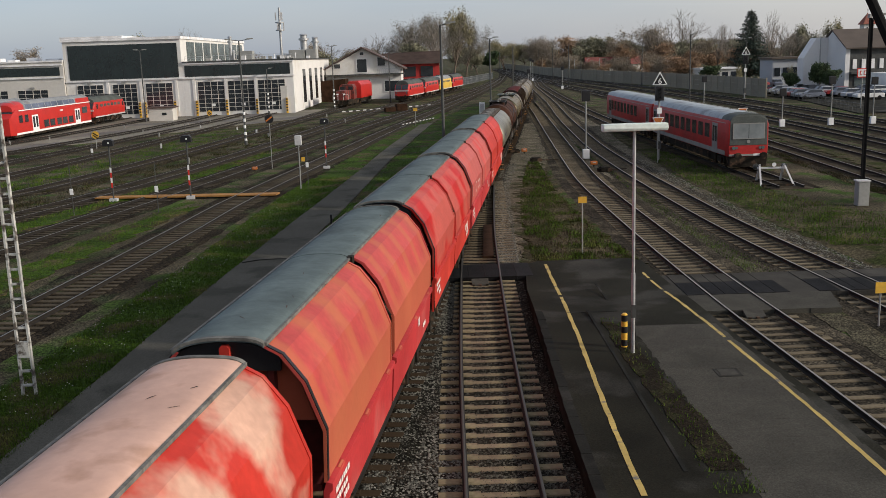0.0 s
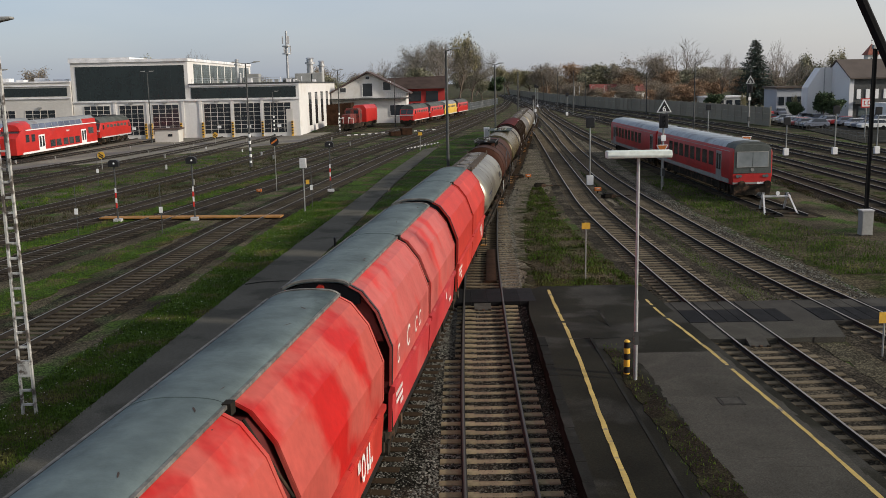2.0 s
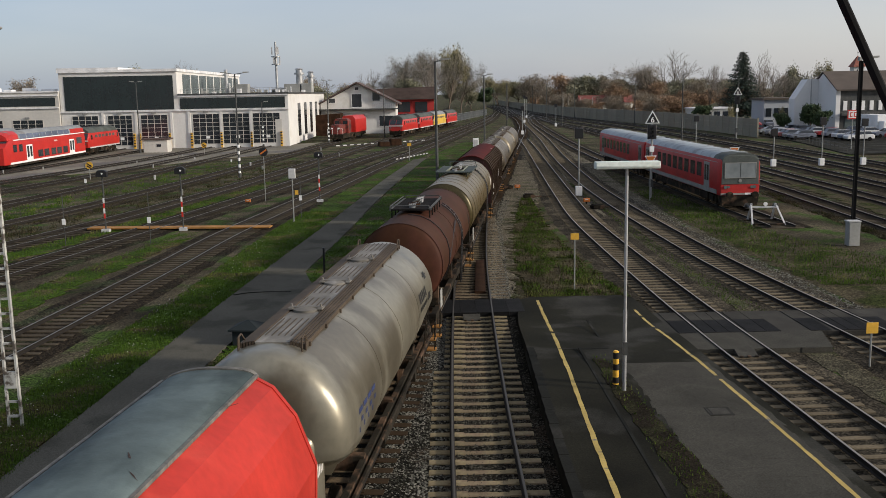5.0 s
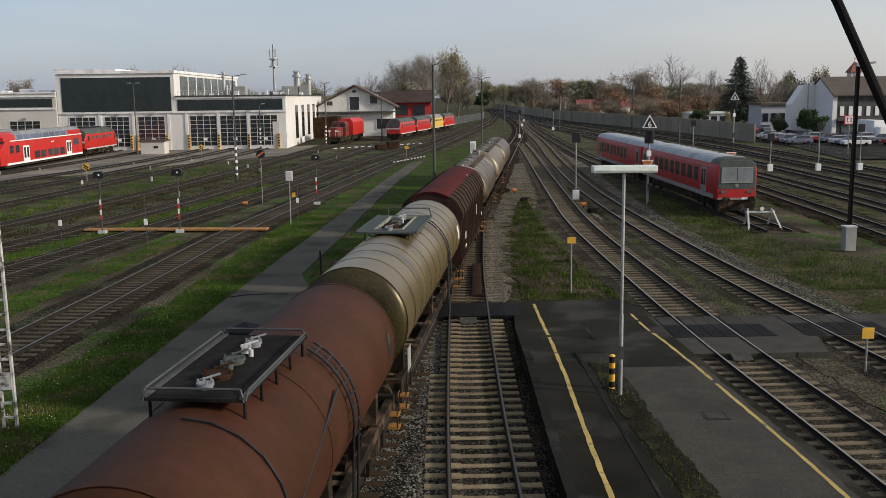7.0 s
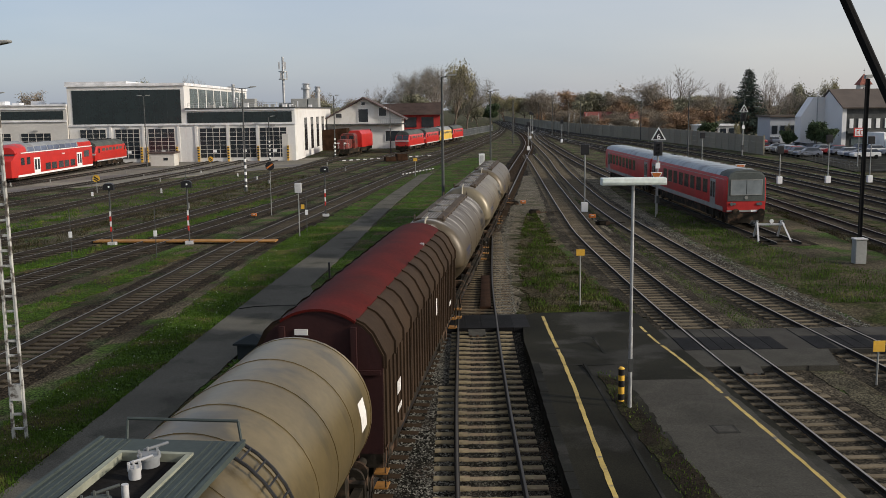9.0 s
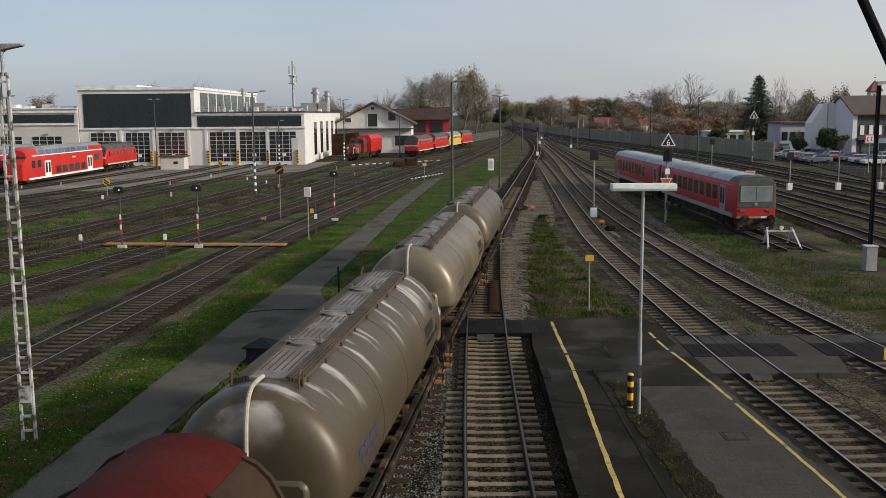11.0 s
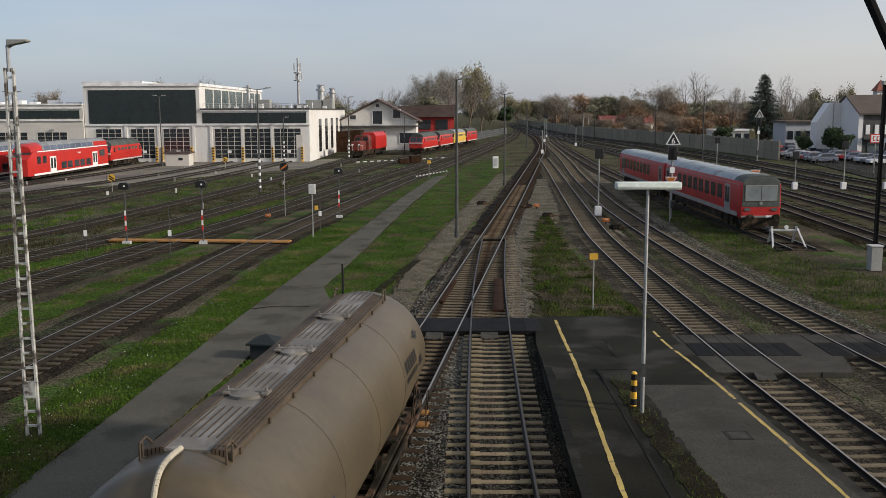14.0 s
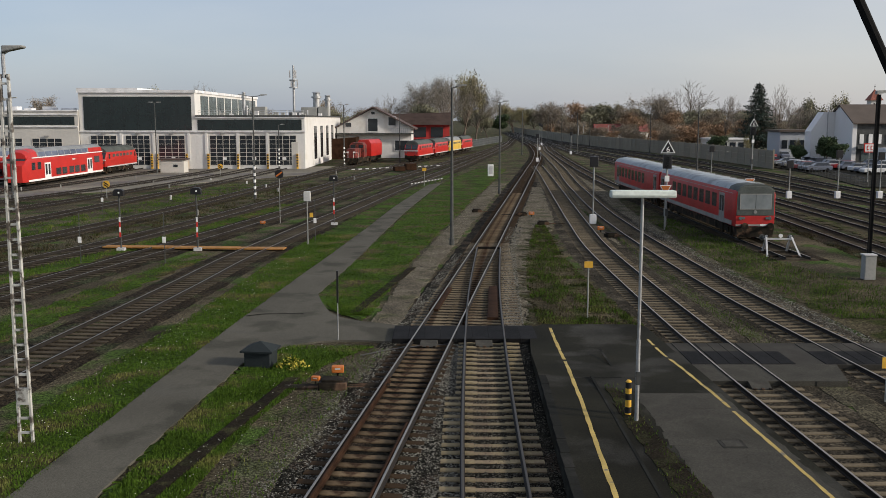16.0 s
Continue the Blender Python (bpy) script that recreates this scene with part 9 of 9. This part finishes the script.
# trees beyond the car park: kind, shape, x, y, height, width
for q in (
        ("olive", 6, 113.5, 290, 15.9, 0.55), ("yellow", 8, 117.3, 290, 17.3, 0.55), ("brown", 12, 85.2, 250, 9.4, 1.0),
        ("olive", 5, 110.2, 300, 10.5, 1.1), ("bare", 2, 134.8, 320, 13.4, 1.0), ("brown", 1, 146.9, 330, 12.6, 1.0),
        ("bare", 13, 152.8, 330, 13.4, 1.0), ("brown", 3, 160.6, 330, 14.6, 1.0), ("brown", 12, -145.7, 300, 15.8, 1.0),
        ("bare", 14, -143.9, 320, 14.4, 1.0)):
    tree(*q)
# hedge and bushes behind the noise barrier, and further woods
rnd = random.Random(21)
for i in range(30):
    y = 235 + i * 9
    x = float(np.interp(y, [215, 255, 300, 345, 420, 520], [58.5, 56, 52, 49.5, 48.8, 49.5])) + rnd.uniform(2, 9)
    if i % 4:
        tree("brown", 3, x, y, rnd.uniform(4.5, 8.5), 1.5, "brown autumn bush behind the noise barrier")
    else:
        tree("orange", 10 + i % 4 // 2, x, y, rnd.uniform(4.5, 8.0), 1.5, "orange autumn bush behind the noise barrier")
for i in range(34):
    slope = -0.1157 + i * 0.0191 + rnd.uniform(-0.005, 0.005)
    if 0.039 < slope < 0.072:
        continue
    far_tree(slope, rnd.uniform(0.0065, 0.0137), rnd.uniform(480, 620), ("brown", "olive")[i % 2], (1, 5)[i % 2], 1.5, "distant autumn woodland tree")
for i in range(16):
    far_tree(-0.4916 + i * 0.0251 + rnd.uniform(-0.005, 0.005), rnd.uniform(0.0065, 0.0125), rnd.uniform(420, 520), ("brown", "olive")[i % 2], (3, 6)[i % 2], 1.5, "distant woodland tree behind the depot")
# small trees by the office
tree("green", 31, 69.2, 171.5, 5.4, 0.85, "small dense evergreen tree before the office")
tree("green", 31, 70.6, 169.5, 4.2, 1.0, "small dense evergreen bush before the office")
tree("green", 31, 64.5, 175, 3.8, 0.9, "round evergreen bush beside the parked cars")
tree("yellow", 8, 66.9, 178, 5.4, 0.4, "narrow yellow autumn tree by the car park")
tree("yellow", 8, 61.5, 192, 5.6, 0.4, "narrow yellow autumn tree by the car park")
tree("green", 31, 64.6, 222.5, 4.6, 1.2, "dark round bush before the white pavilion")

# ---- grass, weeds and stones ----
rnd = random.Random(33)


def scatter(n, y0, y1, left, right, z, thr=-0.32):
    """Random places between two plan curves given as (y, x) tables, denser near the camera."""
    out = []
    ly, lx = zip(*left)
    ry, rx = zip(*right)
    while len(out) < n:
        y = y0 + (y1 - y0) * rnd.random() ** 1.7
        a, b = float(np.interp(y, ly, lx)), float(np.interp(y, ry, rx))
        x = a + (b - a) * rnd.random()
        if abs(x + 7.25 - 0.178 * (y - 17.4)) < 0.24 and y < 30.6:
            continue
        if 0.6 * noise.noise((x * 0.8, y * 0.3, 3.0)) + 0.5 * noise.noise((x * 2.1, y * 0.9, 8.0)) + rnd.uniform(-0.5, 0.5) * (1 if thr < 0 else 0.5) > thr:
            out.append((x, y, z))
    return out


tufts("grass", scatter(60000, 14, 70, [(14, -12.5), (30, -11.8), (40, -11.0), (60, -10.1), (70, -9.2)], [(14, -9.95), (26.2, -9.45), (36, -8.85), (49, -7.9), (60, -7.0), (70, -6.3)], -0.18), "green grass tufts on the verge beside the path", (0.03, 0.11))
tufts("grass", scatter(42000, 15, 35, [(15, -7.85), (26.2, -7.4), (32, -6.8), (34.6, -6.0)], [(15, -6.3), (26, -5.3), (32, -4.1), (35.2, -2.5)], -0.18), "green grass tufts between path and freight track", (0.03, 0.11), seed=4)
tufts("grass", scatter(22000, 40.6, 100, [(40.6, -4.4), (43.5, -5.6), (49, -5.7), (60, -5.0), (100, -2.2)], [(39.5, -3.3), (60, -1.5), (100, 3.2)], -0.18, -0.1), "green grass tufts beyond the crossing", (0.03, 0.11), seed=5)
tufts("grass", scatter(11000, 38.2, 76, [(37.2, 3.9), (48, 4.3), (60, 5.3), (76, 7.4)], [(37.2, 8.3), (48, 7.6), (60, 7.5), (76, 8.2)], -0.18, 0.1), "rough grass and weeds on the island beside the crossing", (0.04, 0.18), seed=6)
tufts("grass", scatter(12000, 38.2, 76, [(37.2, 3.9), (48, 4.3), (60, 5.3), (76, 7.4)], [(37.2, 8.3), (48, 7.6), (60, 7.5), (76, 8.2)], -0.18, -0.05), "dry yellowed weeds on the island beside the crossing", (0.04, 0.18), material=GRASS_DRY, seed=16)
tufts("grass", scatter(9000, 40, 80, [(40, 17), (56, 16.4), (80, 17.4)], [(40, 24), (56, 20.2), (80, 19.6)], -0.18), "weeds around the buffer stop", (0.05, 0.2), seed=7)
tufts("grass", scatter(9000, 22, 60, [(22, -20.5), (40, -18.6), (60, -16)], [(22, -18.4), (40, -16.6), (60, -14.4)], -0.18), "grass between the yard tracks", (0.03, 0.12), seed=8)
tufts("grass", scatter(700, 16, 28, [(16, 4.95), (28, 4.8)], [(16, 5.9), (28, 5.35)], PZ + 0.01), "weeds growing through the platform", (0.03, 0.09), seed=9)
tufts("grass", scatter(2600, 15, 34.5, [(15, -6.2), (26, -5.0), (34.5, -3.2)], [(15, -4.6), (26, -3.4), (34.5, -2.0)], -0.185), "sparse weeds in the gravel beside the freight track", (0.03, 0.12), seed=10)
tufts("grass", scatter(3500, 30, 90, [(30, 11.9), (45, 11.7), (90, 13.0)], [(30, 13.2), (45, 12.5), (90, 13.3)], -0.2), "sparse weeds between the curving tracks", (0.03, 0.12), seed=11)
tufts("grass", scatter(7000, 45, 95, [(45, -26), (62, -21.6), (95, -16)], [(45, -23.6), (62, -20.2), (95, -14.9)], -0.18), "patchy weeds between the depot tracks", (0.04, 0.16), seed=12)
tufts("grass", scatter(12000, 50, 125, [(50, -31), (65, -28.5), (95, -23.5), (125, -20)], [(50, -27.5), (65, -24.2), (95, -19.2), (125, -14.6)], -0.22, 0.08), "dark clumps of weeds among the yard tracks", (0.06, 0.24), GRASS_DRY, 13)
tufts("grass", scatter(9000, 62, 125, [(62, -35), (95, -31), (125, -28.5)], [(62, -31), (95, -25.4), (125, -22)], -0.22, 0.1), "dark clumps of weeds among the depot tracks", (0.06, 0.26), BLADE, 14)
tufts("grass", scatter(7000, 50, 110, [(50, 25.2), (80, 27.0), (110, 28.5)], [(50, 26.2), (80, 28.2), (110, 29.5)], -0.22, 0.0), "yellowed weeds between the running tracks", (0.06, 0.22), GRASS_DRY, 15)
w = thing("flowering_bush", pose(-5.15, 31.7, -0.18), "low bush covered in small yellow flowers", "bush")
k, k2 = Kit(), Kit()
for i in range(900):
    a, r = rnd.uniform(0, 6.283), rnd.random() ** 0.6
    c = Vector((math.cos(a) * r * 0.62, math.sin(a) * r * 0.42, rnd.uniform(0.02, 0.5 * (1.1 - r))))
    s = 0.05
    d, e = (Vector((rnd.uniform(-1, 1), rnd.uniform(-1, 1), rnd.uniform(-0.5, 1))).normalized() * s for _ in range(2))
    (k2 if i % 5 < 2 and c.z > 0.08 else k).tri(c - e, c + e, c + d * 1.5)
part("leaves", k, BLADE, w, smooth=0, kind="stuff")
part("blossom", k2, FLOWER, w, smooth=0, kind="stuff")

SM = [(1, 0, 0), (-0.8, 0.2, 0), (0.1, 0.9, 0.1), (-0.1, -1, 0), (0.1, 0, 0.7)]
SF = [(0, 2, 4), (2, 1, 4), (1, 3, 4), (3, 0, 4)]


def stones(name, n, y0, y1, left, right, z, label, size=(0.02, 0.05), material=None):
    v, f = [], []
    ly, lx = zip(*left)
    ry, rx = zip(*right)
    for _ in range(n):
        y = y0 + (y1 - y0) * rnd.random() ** 1.6
        x = float(np.interp(y, ly, lx)) + (float(np.interp(y, ry, rx)) - float(np.interp(y, ly, lx))) * rnd.random()
        s, a = rnd.uniform(*size), rnd.uniform(0, 6.283)
        b = len(v)
        ca, sa = math.cos(a) * s, math.sin(a) * s
        v += [(x + px * ca - py * sa, y + px * sa + py * ca, z + pz * s * rnd.uniform(0.6, 1.2)) for px, py, pz in SM]
        f += [tuple(b + i for i in q) for q in SF]
    me = bpy.data.meshes.new(name)
    me.from_pydata(v, [], f)
    me.materials.append(material or STONE)
    return tagged(new(name, me), label, "flowers" if name == "daisies" else "gravel", kind="stuff")


def m_x(y):
    return float(np.interp(y, [-30, 0, 17, 24, 30, 36, 45, 54, 62], [0.55, 0.95, 1.15, 1.26, 1.42, 1.62, 1.98, 2.5, 3.02]))


ys = [14, 20, 28, 35.3]
stones("ballast_stones", 16000, 14, 35.3, [(y, line_l(y) + 0.85) for y in ys], [(y, m_x(y) - 0.82) for y in ys], -0.2, "pale loose ballast stones between the two tracks")
stones("ballast_stones", 11000, 14, 35.3, [(y, m_x(y) - 0.7) for y in ys], [(y, m_x(y) + 0.7) for y in ys], -0.203, "loose ballast stones between the rails", (0.018, 0.04), STONE_DK)
stones("ballast_stones", 6000, 14, 35.3, [(y, m_x(y) + 0.82) for y in ys], [(y, m_x(y) + 1.6) for y in ys], -0.2, "loose ballast stones along the platform kerb", (0.018, 0.045), STONE_DK)
stones("ballast_stones", 12000, 15, 60, [(15, line_l(15) - 2.4), (35, line_l(35) - 1.9), (60, line_l(60) - 1.8)], [(15, line_l(15) - 0.85), (35, line_l(35) - 0.85), (60, line_l(60) - 0.85)], -0.2, "loose ballast stones beside the freight track")
stones("ballast_stones", 5000, 38, 75, [(38, 2.5), (60, 3.6), (75, 5.3)], [(38, 3.3), (60, 4.6), (75, 6.4)], -0.18, "pale loose stones beside the turnout", (0.02, 0.05))
stones("ballast_stones", 8000, 24, 80, [(24, 16.1), (31, 15.7), (45, 14.9), (61, 14.8), (80, 15.2)], [(24, 17.6), (31, 17.0), (45, 16.4), (61, 16.4), (80, 16.6)], -0.2, "grey ballast stones beside the outer track", (0.025, 0.06))

stones("daisies", 420, 15, 60, [(15, -12.4), (30, -11.7), (60, -10)], [(15, -10.4), (37, -9.3), (60, -8.4)], -0.1, "small white flowers in the grass", (0.012, 0.026), DAISY)
stones("daisies", 220, 16, 35, [(16, -7.3), (34, -6)], [(16, -6.2), (34, -3)], -0.1, "small white flowers in the grass", (0.01, 0.022), DAISY)
# dark stay wire close to the camera
k = Kit()
k.tube((-0.335, 2.71, 11.56), (4.605, 1.14, PZ), 0.0115, n=8)
single("stay_cable", k, TYRE, "black stay cable anchored in the platform", "cable")

# ---- single sleepers ----
for root, singles, kind in SLEEPERS:
    for mid, turn, length in singles[:300]:
        part("sleeper", sleeper_mesh(kind, length), None, root, "", pose(mid.x, mid.y, 0, 0, 0, math.degrees(turn)))
motions()
